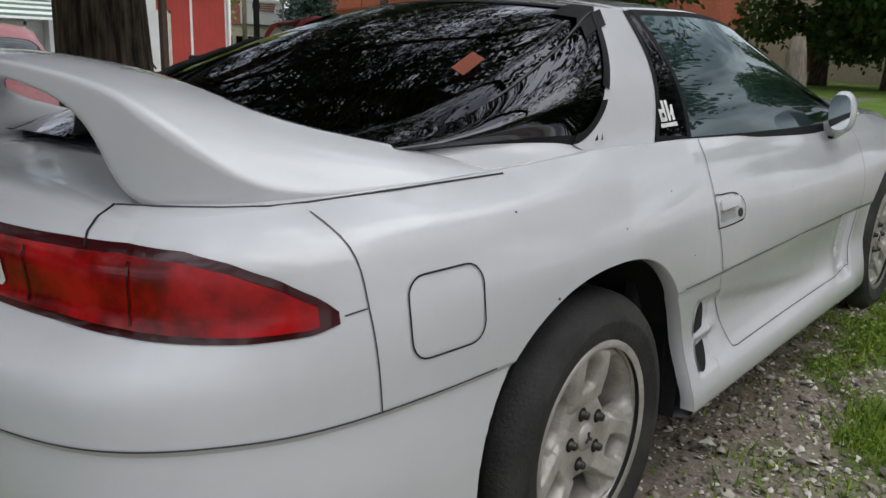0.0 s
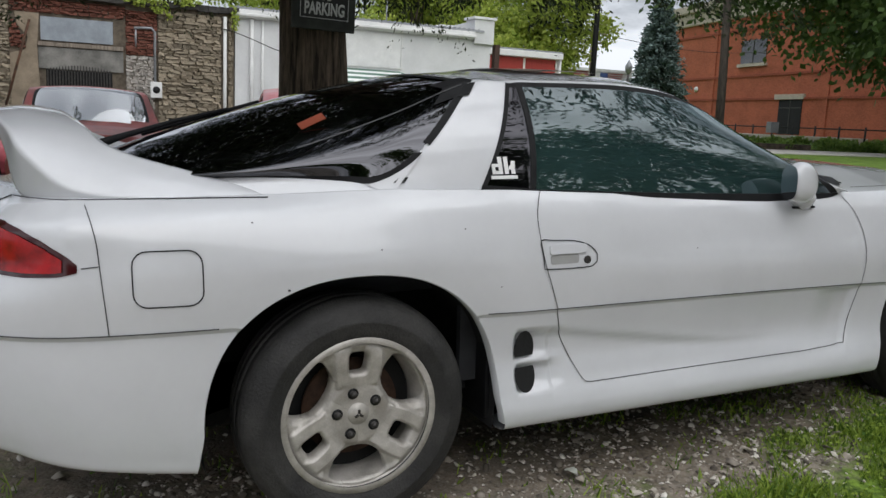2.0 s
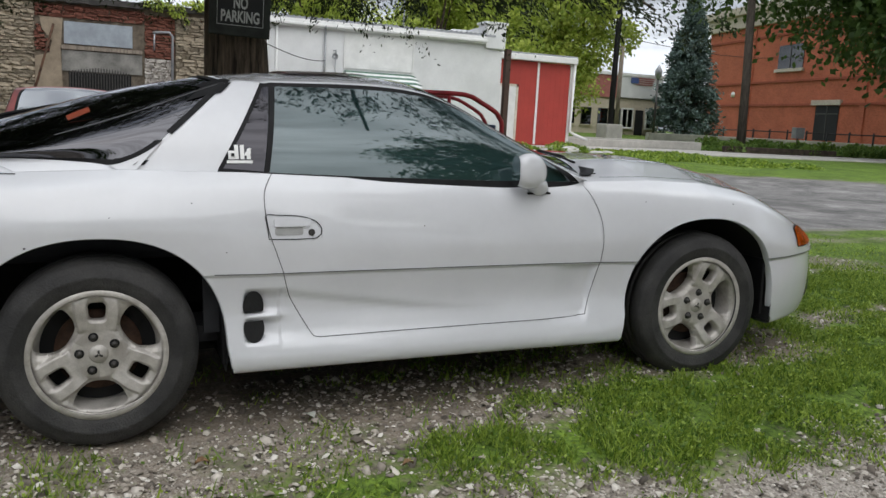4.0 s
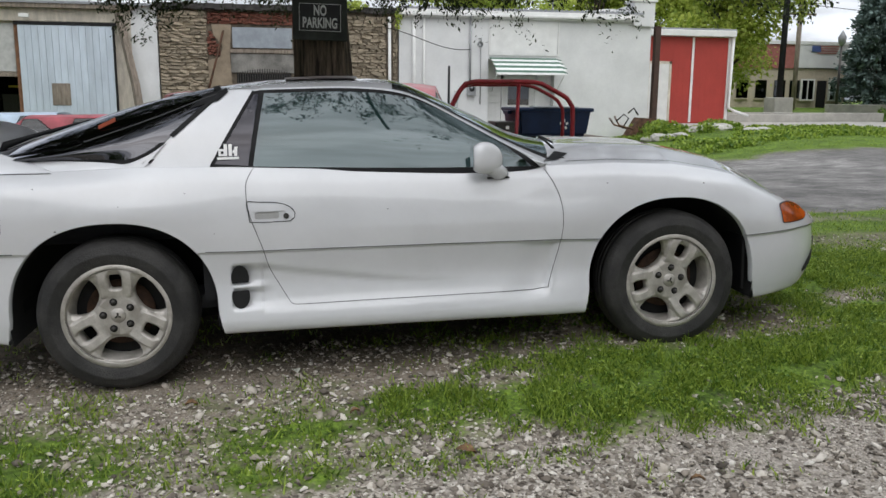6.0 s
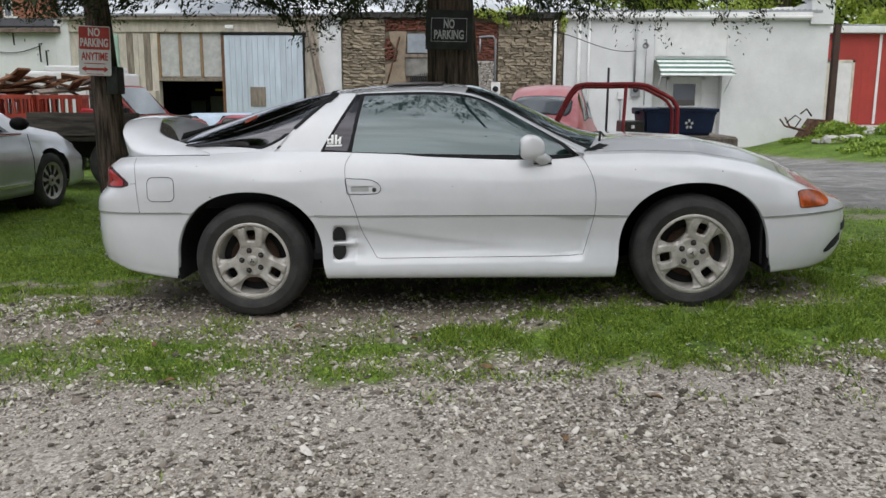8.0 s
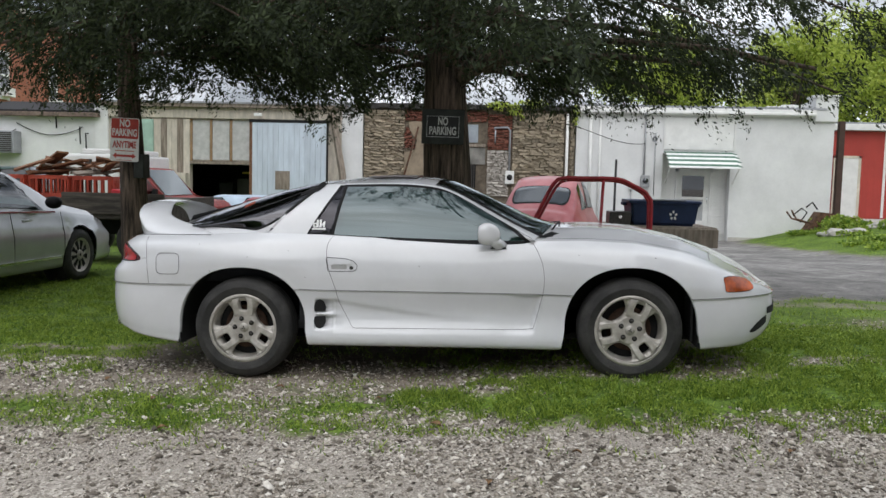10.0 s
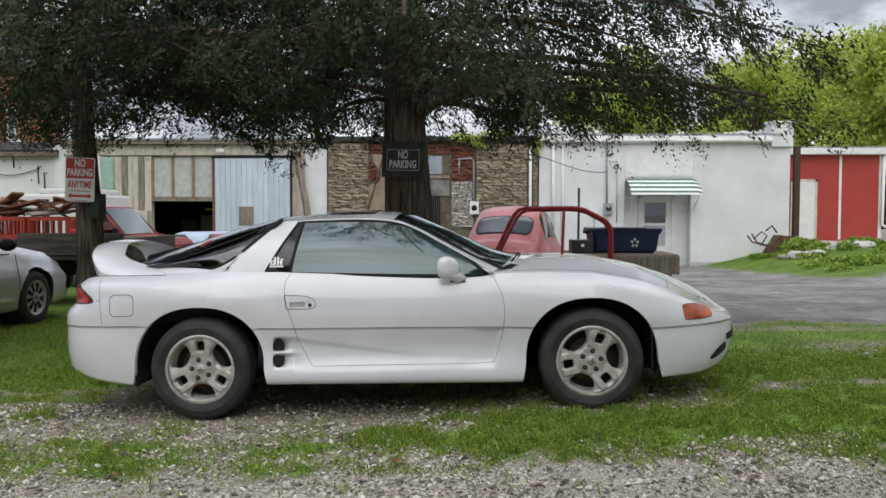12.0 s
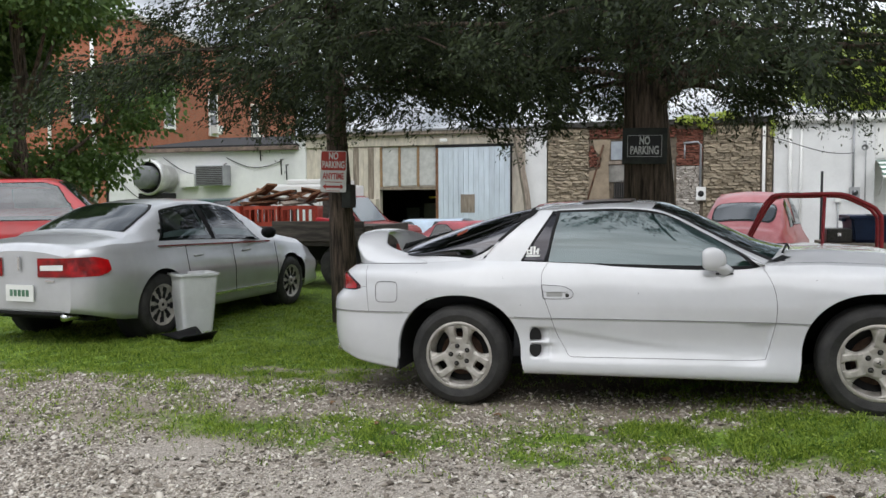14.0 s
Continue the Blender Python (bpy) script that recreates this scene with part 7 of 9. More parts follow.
def coupe_spoiler(car):
    """Hooped wing: six-point sections from the front tip round the corner to the middle, then mirrored."""
    half = [[(-.22, -.725, .925), (-.21, -.715, .932), (-.20, -.705, .932), (-.20, -.70, .915), (-.21, -.71, .910), (-.22, -.725, .912)],
            [(-.45, -.707, .928), (-.43, -.66, .965), (-.40, -.595, .990), (-.40, -.585, .93), (-.43, -.64, .910), (-.45, -.705, .912)],
            [(-.69, -.654, .930), (-.62, -.61, .995), (-.52, -.54, 1.022), (-.54, -.52, .94), (-.62, -.58, .910), (-.69, -.645, .910)],
            [(-.755, -.588, .995), (-.69, -.56, 1.028), (-.57, -.505, 1.043), (-.62, -.48, .975), (-.70, -.48, .910), (-.765, -.545, .908)],
            [(-.812, -.527, 1.058), (-.74, -.505, 1.068), (-.60, -.465, 1.058), (-.68, -.445, 1.018), (-.77, -.43, .955), (-.822, -.44, .908)],
            [(-.822, -.46, 1.092), (-.74, -.43, 1.098), (-.615, -.41, 1.078), (-.66, -.40, 1.053), (-.75, -.40, 1.042), (-.835, -.405, 1.036)],
            [(-.856, -.35, 1.116), (-.76, -.33, 1.126), (-.645, -.32, 1.104), (-.68, -.32, 1.085), (-.77, -.32, 1.084), (-.862, -.325, 1.086)],
            [(-.878, -.2, 1.134), (-.79, -.2, 1.150), (-.685, -.2, 1.130), (-.71, -.2, 1.112), (-.79, -.2, 1.110), (-.88, -.2, 1.108)],
            [(-.885, 0, 1.140), (-.80, 0, 1.157), (-.70, 0, 1.137), (-.72, 0, 1.120), (-.80, 0, 1.117), (-.886, 0, 1.115)]]
    full = half + [[(x, -y, z) for x, y, z in r] for r in half[-2::-1]]
    bm = bmesh.new()
    rings = [[bm.verts.new(p) for p in r] for r in full]
    cr = bm.edges.layers.float.new("crease_edge")
    for r0, r1 in zip(rings, rings[1:]):
        for k in range(6):
            bm.faces.new((r0[k], r0[(k + 1) % 6], r1[(k + 1) % 6], r1[k]))
    bm.faces.new(rings[0])
    bm.faces.new(rings[-1][::-1])
    for r0, r1 in zip(rings, rings[1:]):
        for k, c in ((0, .8), (2, .6), (5, .6)):
            e = bm.edges.get((r0[k], r1[k]))
            if e:
                e[cr] = c
    sp = part("rear_spoiler", bm, M_PAINT, car, "white hooped rear spoiler", smooth_on=True)
    sub = sp.modifiers.new("round", "SUBSURF")
    sub.levels = sub.render_levels = 3
    line = [(-.822, -.432, .917), (-.790, -.520, .920), (-.745, -.598, .922), (-.703, -.655, .925), (-.65, -.680, .9265), (-.482, -.709, .9275), (-.35, -.722, .927), (-.223, -.733, .926)]
    for s in (1, -1):
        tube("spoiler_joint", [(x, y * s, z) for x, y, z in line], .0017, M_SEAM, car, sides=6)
    return sp


def coupe_inside(car):
    tub = box("cabin_floor", .2, 1.95, -.66, .66, .30, .36, M_SEAT, car)
    box("parcel_floor", -.60, .35, -.58, .58, .60, .90, M_SEAT, car, bevel=.03)
    for side in (1, -1):
        box("door_card", .35, 1.9, -.725 * side, -.70 * side, .35, .855, M_SEAT, car)
    bm = bmesh.new()
    add_prism(bm, [(1.42, .60), (1.42, .80), (1.50, .875), (1.80, .90), (2.02, .91), (2.02, .55)], -.68, .68)
    bmesh.ops.bevel(bm, geom=list(bm.edges), offset=.02, segments=2, affect="EDGES")
    part("dashboard", bm, M_SEAT, car)
    for y in (-.36, .36):
        seat = box("front_seat", .62, 1.12, y - .24, y + .24, .36, .52, M_SEAT, car, bevel=.05)
        bm = bmesh.new()
        add_prism(bm, [(.60, .45), (.74, .45), (.60, 1.0), (.52, 1.02), (.46, .98)], y - .235, y + .235)
        bmesh.ops.bevel(bm, geom=list(bm.edges), offset=.03, segments=2, affect="EDGES")
        part("seat_back", bm, M_SEAT, seat)
        box("headrest", .43, .53, y - .12, y + .12, 1.0, 1.15, M_SEAT, seat, bevel=.03)
    bm = bmesh.new()
    r = .185
    pts = []
    for k in range(33):
        a = 2 * math.pi * k / 32
        pts.append(Vector((1.32 + .38 * r * math.sin(a), .36 + r * math.cos(a), .84 + .92 * r * math.sin(a))))
    add_tube(bm, pts, .014, 8)
    add_tube(bm, [(1.33, .20, .84), (1.34, .36, .83), (1.33, .52, .84)], .016, 6)
    add_tube(bm, [(1.34, .36, .83), (1.55, .36, .76)], .03, 8)
    part("steering_wheel", bm, M_RUBBER, car, smooth_on=True)
    # colour carries the dimming of the tinted glass; the tag lies outside it
    bm = bmesh.new()
    add_box(bm, -.04, .04, -.016, .016, -.001, .001, 0, Matrix.Translation((-.036, -.498, 1.117)) @ Matrix.Rotation(radians(-24), 4, "Y") @ Matrix.Rotation(radians(32), 4, "X"))
    part("orange_tag", bm, mat("orange_card", (.24, .04, .01), .6), car, "orange paper tag on the rear glass, painted dim")
    # roof lining
    gh_patch("headlining", 4.05, 8.9, 0.02, .98, mat("grey_headlining", (.16, .16, .165), .95), car, top=True, na=20, nv=10, lift=-.03)


def coupe_trim(car):
    # raised sunroof panel and its lip
    lipm = mat("sunroof_bronze", (.13, .11, .105), .3, var=.1)
    gh_patch("sunroof_lip", 7.25, 8.3, .42, 1, lipm, car, "bronze sunroof panel standing slightly open", top=True, na=14, nv=10, lift=.010)
    # cowl and wipers
    verts, faces = [], []
    n = 24
    for k in range(n + 1):
        f = k / n
        y = lerp(-.70, .70, f)
        q = 1 - (y / .74) ** 2
        xb = lerp(1.87, 2.12, q ** .8) - .02
        xf = xb + .10 * (0.35 + .65 * math.sqrt(max(0, q)))
        zb = lerp(.894, .955, q)
        verts += [(xb, y, zb + .006), (xf, y, zb + .004)]
    for k in range(n):
        faces.append((2 * k, 2 * k + 1, 2 * k + 3, 2 * k + 2))
    mesh_ob("cowl", verts, faces, M_RUBBER, car, "black plastic cowl below the windscreen")
    for y0, y1 in ((-.52, -.02), (.05, .55)):
        bm = bmesh.new()
        def on_screen(y, up):
            q = 1 - (y / .74) ** 2
            return Vector((lerp(1.87, 2.12, q ** .8) - .02 - up * .8, y, lerp(.894, .955, q) + .004 + up * .42))
        add_tube(bm, [on_screen(y0, -.02), on_screen((y0 + y1) / 2, .015), on_screen(y1, .025)], .006, 6)
        add_tube(bm, [on_screen(y0 + .05, .015), on_screen(y1 + .02, .03)], .008, 6)
        part("wiper", bm, M_RUBBER, car, smooth_on=True)
    # rear wiper, parked on the far half of the glass
    def on_glass(a, s, up):
        p = gh_point(a, 0, s)
        return (p.x, -p.y, p.z + up)
    bm = bmesh.new()
    add_tube(bm, [on_glass(.15, .95, .0), on_glass(.2, .93, .03), on_glass(.7, .85, .028), on_glass(1.5, .72, .022), on_glass(2.2, .62, .014)], [.022, .02, .011, .008, .006], 8)
    add_tube(bm, [on_glass(1.0, .72, .012), on_glass(1.8, .64, .010), on_glass(2.6, .58, .010)], .007, 6)
    part("rear_wiper", bm, M_RUBBER, car, smooth_on=True)
    # washer jets and paint chips on the wing
    for x, y in ((2.14, -.30), (2.30, -.52)):
        bm = bmesh.new()
        bmesh.ops.create_uvsphere(bm, u_segments=8, v_segments=6, radius=.011)
        part("washer_jet", bm, M_RUBBER, car, loc=(x, y, .945 if y > -.4 else .915))
    # glass seam and seal round the rear quarter
    pts = []
    for k in range(40):
        a = lerp(2.2, 4.0, k / 39)
        p = gh_point(a, 1, 0)
        pts.append((p, Vector((-.2, -.6, .75)).normalized()))
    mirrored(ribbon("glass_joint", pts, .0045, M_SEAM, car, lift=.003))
    for aa, w, v0 in ((4.0, .022, .38), (5.03, .014, 0.0)):
        pts = []
        for k in range(24):
            p = gh_point(aa, lerp(v0, 1, k / 23), 0)
            pts.append((p, Vector((-.1, -.85, .5)).normalized()))
        mirrored(ribbon("glass_seal", pts, w, M_RUBBER, car, lift=.003))
    pts = []
    for k in range(16):
        p = gh_point(4.0, 0, k / 15)
        pts.append((p, Vector((-.2, 0, .98)).normalized()))
    mirrored(ribbon("glass_seal", pts, .03, M_RUBBER, car, lift=.003))
    for ln, w in ((.115, .018),):
        pts = []
        for k in range(40):
            p = gh_point(lerp(9.0, 12.9, k / 39), 0, ln)
            pts.append((p, Vector((.4, -.4, .8)).normalized()))
        mirrored(ribbon("windscreen_seal", pts, w, M_RUBBER, car, lift=.002))


coupe_seams(coupe)
coupe_lamps(coupe)
coupe_handle(coupe)
coupe_decal(coupe)
coupe_wheels(coupe)
coupe_mirror(coupe)
coupe_spoiler(coupe)
coupe_inside(coupe)
coupe_trim(coupe)
# ---- other vehicles ----
def car_section(prof, x):
    T = lambda key, q: table(prof[key], q)
    wl, wm, wb, zb, zs = T("w_low", x), T("w_mid", x), T("w_belt", x), T("z_bot", x), T("z_belt", x)
    zr, wr = T("z_roof", x), T("w_roof", x)
    pts = [(wl - .12, zb + .02), (wl, zb), (wl + .02, zb + .06)]
    for k in range(1, 9):
        f = k / 8
        bow = math.sin(math.pi * f) * .012
        pts.append((lerp(wl + .02, wm, smooth(0, .5, f)) + (wb - wm) * smooth(.55, 1, f) + bow, lerp(zb + .06, zs, f)))
    high = zr - zs
    for k in range(1, 7):
        f = k / 6
        pts.append((lerp(wb, wr, f) + .015 * math.sin(math.pi * f) * (high > .1), lerp(zs, zr - .035 * (high > .1), f)))
    for k in range(1, 6):
        f = k / 5
        pts.append((wr * (1 - f), zr - .035 * (high > .1) + .045 * (1 - (1 - f) ** 2)))
    return pts


def skin_width(prof, x, z):
    """Half width of a lofted car's flank at a length and height."""
    p = car_section(prof, x)[1:]
    for (w0, z0), (w1, z1) in zip(p, p[1:]):
        if z0 <= z <= z1 and z1 > z0:
            return lerp(w0, w1, (z - z0) / (z1 - z0))
    return p[-1][0]


def loft_car(name, label, category, m, prof, paint, glass_m, wheels, wheel_r, wheel_w=.20, length=4.8, alloy=True, n=72):
    """A parked car from a few tables against its length (0 at the rear): sill, waist, roof and half widths.
    Windows fall where the roof stands clear of the waist."""
    car = thing(name, label, category, m)
    T = lambda key, x: table(prof[key], x)

    section = lambda x: car_section(prof, x)
    xs = [length * (0.5 - 0.5 * math.cos(math.pi * k / n)) for k in range(n + 1)]
    xs = sorted(set(xs + [x for w in prof["glass_lines"] for x in (w,)]))
    grid = [[Vector((x, -w, z)) for w, z in section(x)] for x in xs]
    nr = len(grid[0])
    kill = set()
    for i in range(len(xs) - 1):
        for j in range(nr - 1):
            c = (grid[i][j] + grid[i + 1][j + 1]) / 2
            if j < 12 and any(math.hypot(c.x - wx, c.z - wheel_r) < wheel_r + .055 for wx in wheels):
                kill.add((i, j))
    moved = {}
    for i in range(len(xs)):
        for j in range(nr):
            near = [(i - a, j - b) for a in (0, 1) for b in (0, 1) if 0 <= i - a < len(xs) - 1 and 0 <= j - b < nr - 1]
            hit = [f in kill for f in near]
            if any(hit) and not all(hit):
                p = grid[i][j]
                for wx in wheels:
                    d = Vector((p.x - wx, p.z - wheel_r))
                    if .5 * wheel_r < d.length < wheel_r + .2 and p.z > wheel_r * .6:
                        d = d.normalized() * (wheel_r + .055)
                        moved[(i, j)] = Vector((wx + d.x, p.y, wheel_r + d.y))
    for (i, j), p in moved.items():
        grid[i][j] = p
    panes = [g if len(g) == 4 else (*g, prof.get("rake_r", .5), prof.get("rake_f", .7)) for g in prof["side_glass"]]

    def kind(i, j):
        x = (xs[i] + xs[i + 1]) / 2
        if 11 <= j - 0 <= 15:
            for a, c, rr, rf in panes:
                lo = a + rr * (j - 10.5) / 6
                hi = c - rf * (j - 10.5) / 6
                if lo + .05 < x < hi - .05 and 11 < j < 15 and T("z_roof", x) - T("z_belt", x) > .12:
                    return "side_window"
        if j >= 16:
            for nm, a, c in prof["top_glass"]:
                if a + .04 < x < c - .04 and j > 17:
                    return nm
        return "body"
    for side in (1, -1):
        groups = {}
        for i in range(len(xs) - 1):
            for j in range(nr - 1):
                if (i, j) not in kill:
                    groups.setdefault(kind(i, j), []).append((i, j))
        for nm, cells in groups.items():
            if nm != "body":
                continue
            idx, verts, faces = {}, [], []
            for i, j in cells:
                f = []
                for a, b in ((i, j), (i + 1, j), (i + 1, j + 1), (i, j + 1)):
                    if (a, b) not in idx:
                        idx[(a, b)] = len(verts)
                        p = grid[a][b]
                        verts.append((p.x, p.y * side, p.z))
                    f.append(idx[(a, b)])
                faces.append(f if side == 1 else f[::-1])
            if nm == "body":
                for i in (0, len(xs) - 1):
                    ring = []
                    for j in range(nr):
                        p = grid[i][j]
                        ring.append(len(verts))
                        verts.append((p.x, p.y * side, p.z))
                    for j in range(nr):
                        p = grid[i][j]
                        verts.append((p.x, 0, p.z))
                    b0 = ring[-1] + 1
                    for j in range(nr - 1):
                        faces.append((ring[j], ring[j + 1], b0 + j + 1, b0 + j))
            mesh_ob(nm if nm != "body" else "body_shell", verts, faces, paint if nm == "body" else glass_m, car, smooth_on=True)
    # panes over the openings, with black seals round them
    for a, c, rr, rf in panes:
        for side in (1, -1):
            for nm, mm, grow, lift in (("window_seal", M_RUBBER, .022, .003), ("side_window", glass_m, 0.0, .007)):
                verts, faces = [], []
                for j in range(9):
                    f = lerp(.07, .93, j / 8)
                    lo, hi = a + rr * f - grow, c - rf * f + grow
                    f += (f - .5) * grow * 2.2
                    for i in range(15):
                        x = lerp(lo, hi, i / 14)
                        zs, zr = T("z_belt", x), T("z_roof", x)
                        w = lerp(T("w_belt", x), T("w_roof", x), f) + .015 * math.sin(math.pi * f) + lift
                        verts.append((x, -w * side, lerp(zs, zr - .035, f)))
                for j in range(8):
                    for i in range(14):
                        if nm == "window_seal" and 0 < j < 7 and 0 < i < 13:
                            continue
                        q = (j * 15 + i, j * 15 + i + 1, j * 15 + 16 + i, j * 15 + 15 + i)
                        faces.append(q if side == 1 else q[::-1])
                mesh_ob(nm, verts, faces, mm, car, smooth_on=True)
    for nm, a, c in prof["top_glass"]:
        for part_name, mm, grow, lift in (("window_seal", M_RUBBER, .035, .004), (nm, glass_m, 0.0, .009)):
            verts, faces = [], []
            for i in range(13):
                x = lerp(a - grow, c + grow, i / 12)
                round_off = 1 - .16 * abs(2 * i / 12 - 1) ** 4
                for j in range(13):
                    q = lerp(-.86 - grow * 1.4, .86 + grow * 1.4, j / 12) * round_off
                    verts.append((x, T("w_roof", x) * q, T("z_roof", x) - .035 + .045 * (1 - q * q) + lift))
            for i in range(12):
                for j in range(12):
                    faces.append((i * 13 + j, i * 13 + 13 + j, i * 13 + 14 + j, i * 13 + j + 1))
            mesh_ob(part_name, verts, faces, mm, car, smooth_on=True)
    # floor, dark wells, wheels
    box("underbody", .3, length - .3, -.62, .62, T("z_bot", length / 2) + .03, T("z_bot", length / 2) + .25, M_DARK, car)
    box("cabin", prof["cabin"][0], prof["cabin"][1], -.58, .58, .35, prof["cabin"][2], M_SEAT, car, bevel=.05)
    proto = None
    for wx in wheels:
        for side in (1, -1):
            wy = -(T("w_mid", wx) - .03) * side
            lathe("wheel_well", [(.02, wy + .06 * side), (wheel_r + .06, wy + .06 * side), (wheel_r + .06, wy + .30 * side), (.02, wy + .32 * side)], M_DARK, car, seg=24, centre=(wx, 0, wheel_r))
            if proto is None:
                w = lathe("wheel", [(.02, 0), (wheel_r * .16, -.012), (wheel_r * .2, .012), (wheel_r * .58, .02), (wheel_r * .62, -.004), (wheel_r * .66, -.008)], M_ALLOY if alloy else M_GREY_METAL, car, seg=40)
                lathe("tyre", [(wheel_r * .64, -.002), (wheel_r * .80, -.014), (wheel_r * .95, 0), (wheel_r, .03), (wheel_r, wheel_w - .03), (wheel_r * .95, wheel_w), (wheel_r * .6, wheel_w)], M_TYRE, w, seg=40)
                if alloy:
                    bm = bmesh.new()
                    for k in range(9):
                        add_box(bm, -wheel_r * .055, wheel_r * .055, .005, .028, wheel_r * .20, wheel_r * .44, .004, Matrix.Rotation(2 * math.pi * (k + .5) / 9, 4, "Y"))
                        add_box(bm, -wheel_r * .10, wheel_r * .10, .016, .03, wheel_r * .40, wheel_r * .57, .004, Matrix.Rotation(2 * math.pi * (k + .5) / 9, 4, "Y"))
                    part("wheel_slot", bm, M_DARK, w)
                proto = (w, list(w.children))
                o = w
            else:
                o = proto[0].copy()
                scene.collection.objects.link(o)
                for c in proto[1]:
                    cc = c.copy()
                    scene.collection.objects.link(cc)
                    cc.parent = o
            o.parent = car
            o.matrix_basis = pose(wx, wy, wheel_r, 0, 0, 0 if side == 1 else 180)
    return car


def silver_sedan():
    silver = mat("silver_metallic", (.56, .57, .59), .30, .35, .05, 3, coat=.8)
    prof = dict(w_low=[(0, .58), (.05, .69), (.12, .76), (.25, .82), (.6, .86), (4.2, .86), (4.65, .78), (4.84, .55)], w_mid=[(0, .60), (.05, .71), (.12, .785), (.25, .85), (.5, .895), (1, .915), (4, .915), (4.5, .86), (4.84, .58)],
                w_belt=[(0, .54), (.05, .64), (.12, .71), (.25, .77), (.5, .815), (1.2, .84), (3.4, .84), (4.2, .80), (4.6, .70), (4.84, .5)], z_bot=[(0, .36), (.4, .26), (.9, .22), (3.8, .21), (4.84, .26)],
                z_belt=[(0, .90), (.06, .97), (.4, 1.01), (1.0, 1.0), (2.4, .95), (3.4, .90), (4.2, .82), (4.6, .72), (4.84, .58)],
                z_roof=[(0, .91), (.06, .985), (.4, 1.045), (.62, 1.055), (1.0, 1.24), (1.38, 1.40), (1.8, 1.455), (2.3, 1.46), (2.7, 1.40), (3.1, 1.22), (3.55, .985), (4.2, .885), (4.6, .78), (4.84, .60)],
                w_roof=[(0, .48), (.12, .64), (.4, .71), (.62, .70), (1.0, .62), (1.4, .56), (2.4, .56), (2.8, .60), (3.2, .67), (3.55, .74), (4.2, .72), (4.84, .45)],
                glass_lines=[.72, 1.40, 2.50, 3.42], side_glass=[(1.02, 1.98, .36, .03), (2.06, 3.05, .0, .46)], top_glass=[("rear_window", .72, 1.40), ("windscreen", 2.50, 3.42)], cabin=(1.1, 3.0, 1.0), rake_r=.30, rake_f=0.0)
    prof["rake_f"] = .22
    M = Matrix.Translation((-4.864, .568, ground_z(-4.3, 2))) @ Matrix.Rotation(radians(87.85), 4, "Z")
    car = loft_car("silver_sedan", "silver four-door sedan parked on the grass", "car", M, prof, silver, M_GLASS_CAR2, (1.0, 3.74), .335, length=4.84)
    ch = M_CHROME
    # local: x forward, right side at y < 0
    for side in (1, -1):
        rows = (.70, .76, .82, .885)
        cols = [(y, None) for y in (.22, .34, .46, .55)] + [(None, q) for q in (.004, .02, .04, .07, .11, .16, .22, .28)]
        lv, lf = [], []
        for i, (y, q) in enumerate(cols):
            up = .018 * i / 11
            for z in rows:
                pinch = .5 + .5 * smooth(.0, .10, .28 - q) if q is not None else 1.0
                zz = lerp(.80, z, pinch) + up
                lv.append((-.014, -y * side, zz) if q is None else (q - .010, -(skin_width(prof, q, zz) + .010) * side, zz))
        for i in range(len(cols) - 1):
            for j in range(3):
                lf.append((4 * i + j, 4 * i + j + 1, 4 * i + 5 + j, 4 * i + 4 + j))
        mesh_ob("tail_lamp", lv, lf, M_TAIL, car, "red tail lamp with a clear centre")
        mesh_ob("lamp_clear", [(-.022, -.26 * side, .765), (-.022, -.26 * side, .815), (-.022, -.54 * side, .825), (-.024, -.54 * side, .772)], [(0, 1, 2, 3)], M_DECAL, car)
        for x in (1.55, 2.55):
            y = -(skin_width(prof, x + .1, .83) + .002) * side
            tube("door_handle", [(x, y + .01 * side, .82), (x + .02, y - .018 * side, .825), (x + .16, y - .018 * side, .83), (x + .19, y + .01 * side, .83)], .013, silver, car, sides=8)
        box("belt_trim", .95, 3.2, -.862 * side - .004, -.862 * side + .012, .972, .99, ch, car, m=Matrix.Rotation(radians(1.3), 4, "Y"))
        box("sill_trim", 1.45, 3.3, -.905 * side - .006, -.905 * side + .012, .335, .365, ch, car)
        bm = bmesh.new()
        bmesh.ops.create_uvsphere(bm, u_segments=16, v_segments=10, radius=1)
        for v in bm.verts:
            v.co = Vector((3.02 + v.co.x * .075 + (.04 if v.co.x > 0 else 0) * v.co.x, (-.97 + v.co.y * .10) * side, 1.03 + v.co.z * .075))
        part("door_mirror", bm, M_RUBBER, car, "black door mirror", smooth_on=True)
        for x, z0, z1 in ((1.42, .36, .95), (2.33, .34, .93), (3.32, .33, .90)):
            tube("door_gap", [(x, -.928 * side, z0), (x, -.932 * side, (z0 + z1) / 2), (x, -.875 * side, z1)], .004, M_GAP, car, sides=5)
    for side in (1, -1):
        verts, faces = [], []
        for j in range(7):
            f = lerp(.05, .95, j / 6)
            for x in (1.945 - .02 * f, 2.0, 2.085):
                w = lerp(table(prof["w_belt"], x), table(prof["w_roof"], x), f) + .015 * math.sin(math.pi * f) + .0045
                verts.append((x, -w * side, lerp(table(prof["z_belt"], x), table(prof["z_roof"], x) - .035, f)))
        for j in range(6):
            for i in range(2):
                faces.append((3 * j + i, 3 * j + i + 1, 3 * j + 4 + i, 3 * j + 3 + i))
        mesh_ob("centre_pillar", verts, faces, M_RUBBER, car, smooth_on=True)
    box("badge", -.03, -.01, -.015, .015, .76, .90, ch, car, bevel=.004)
    box("badge_bar", -.012, -.004, -.42, -.30, .655, .675, ch, car)
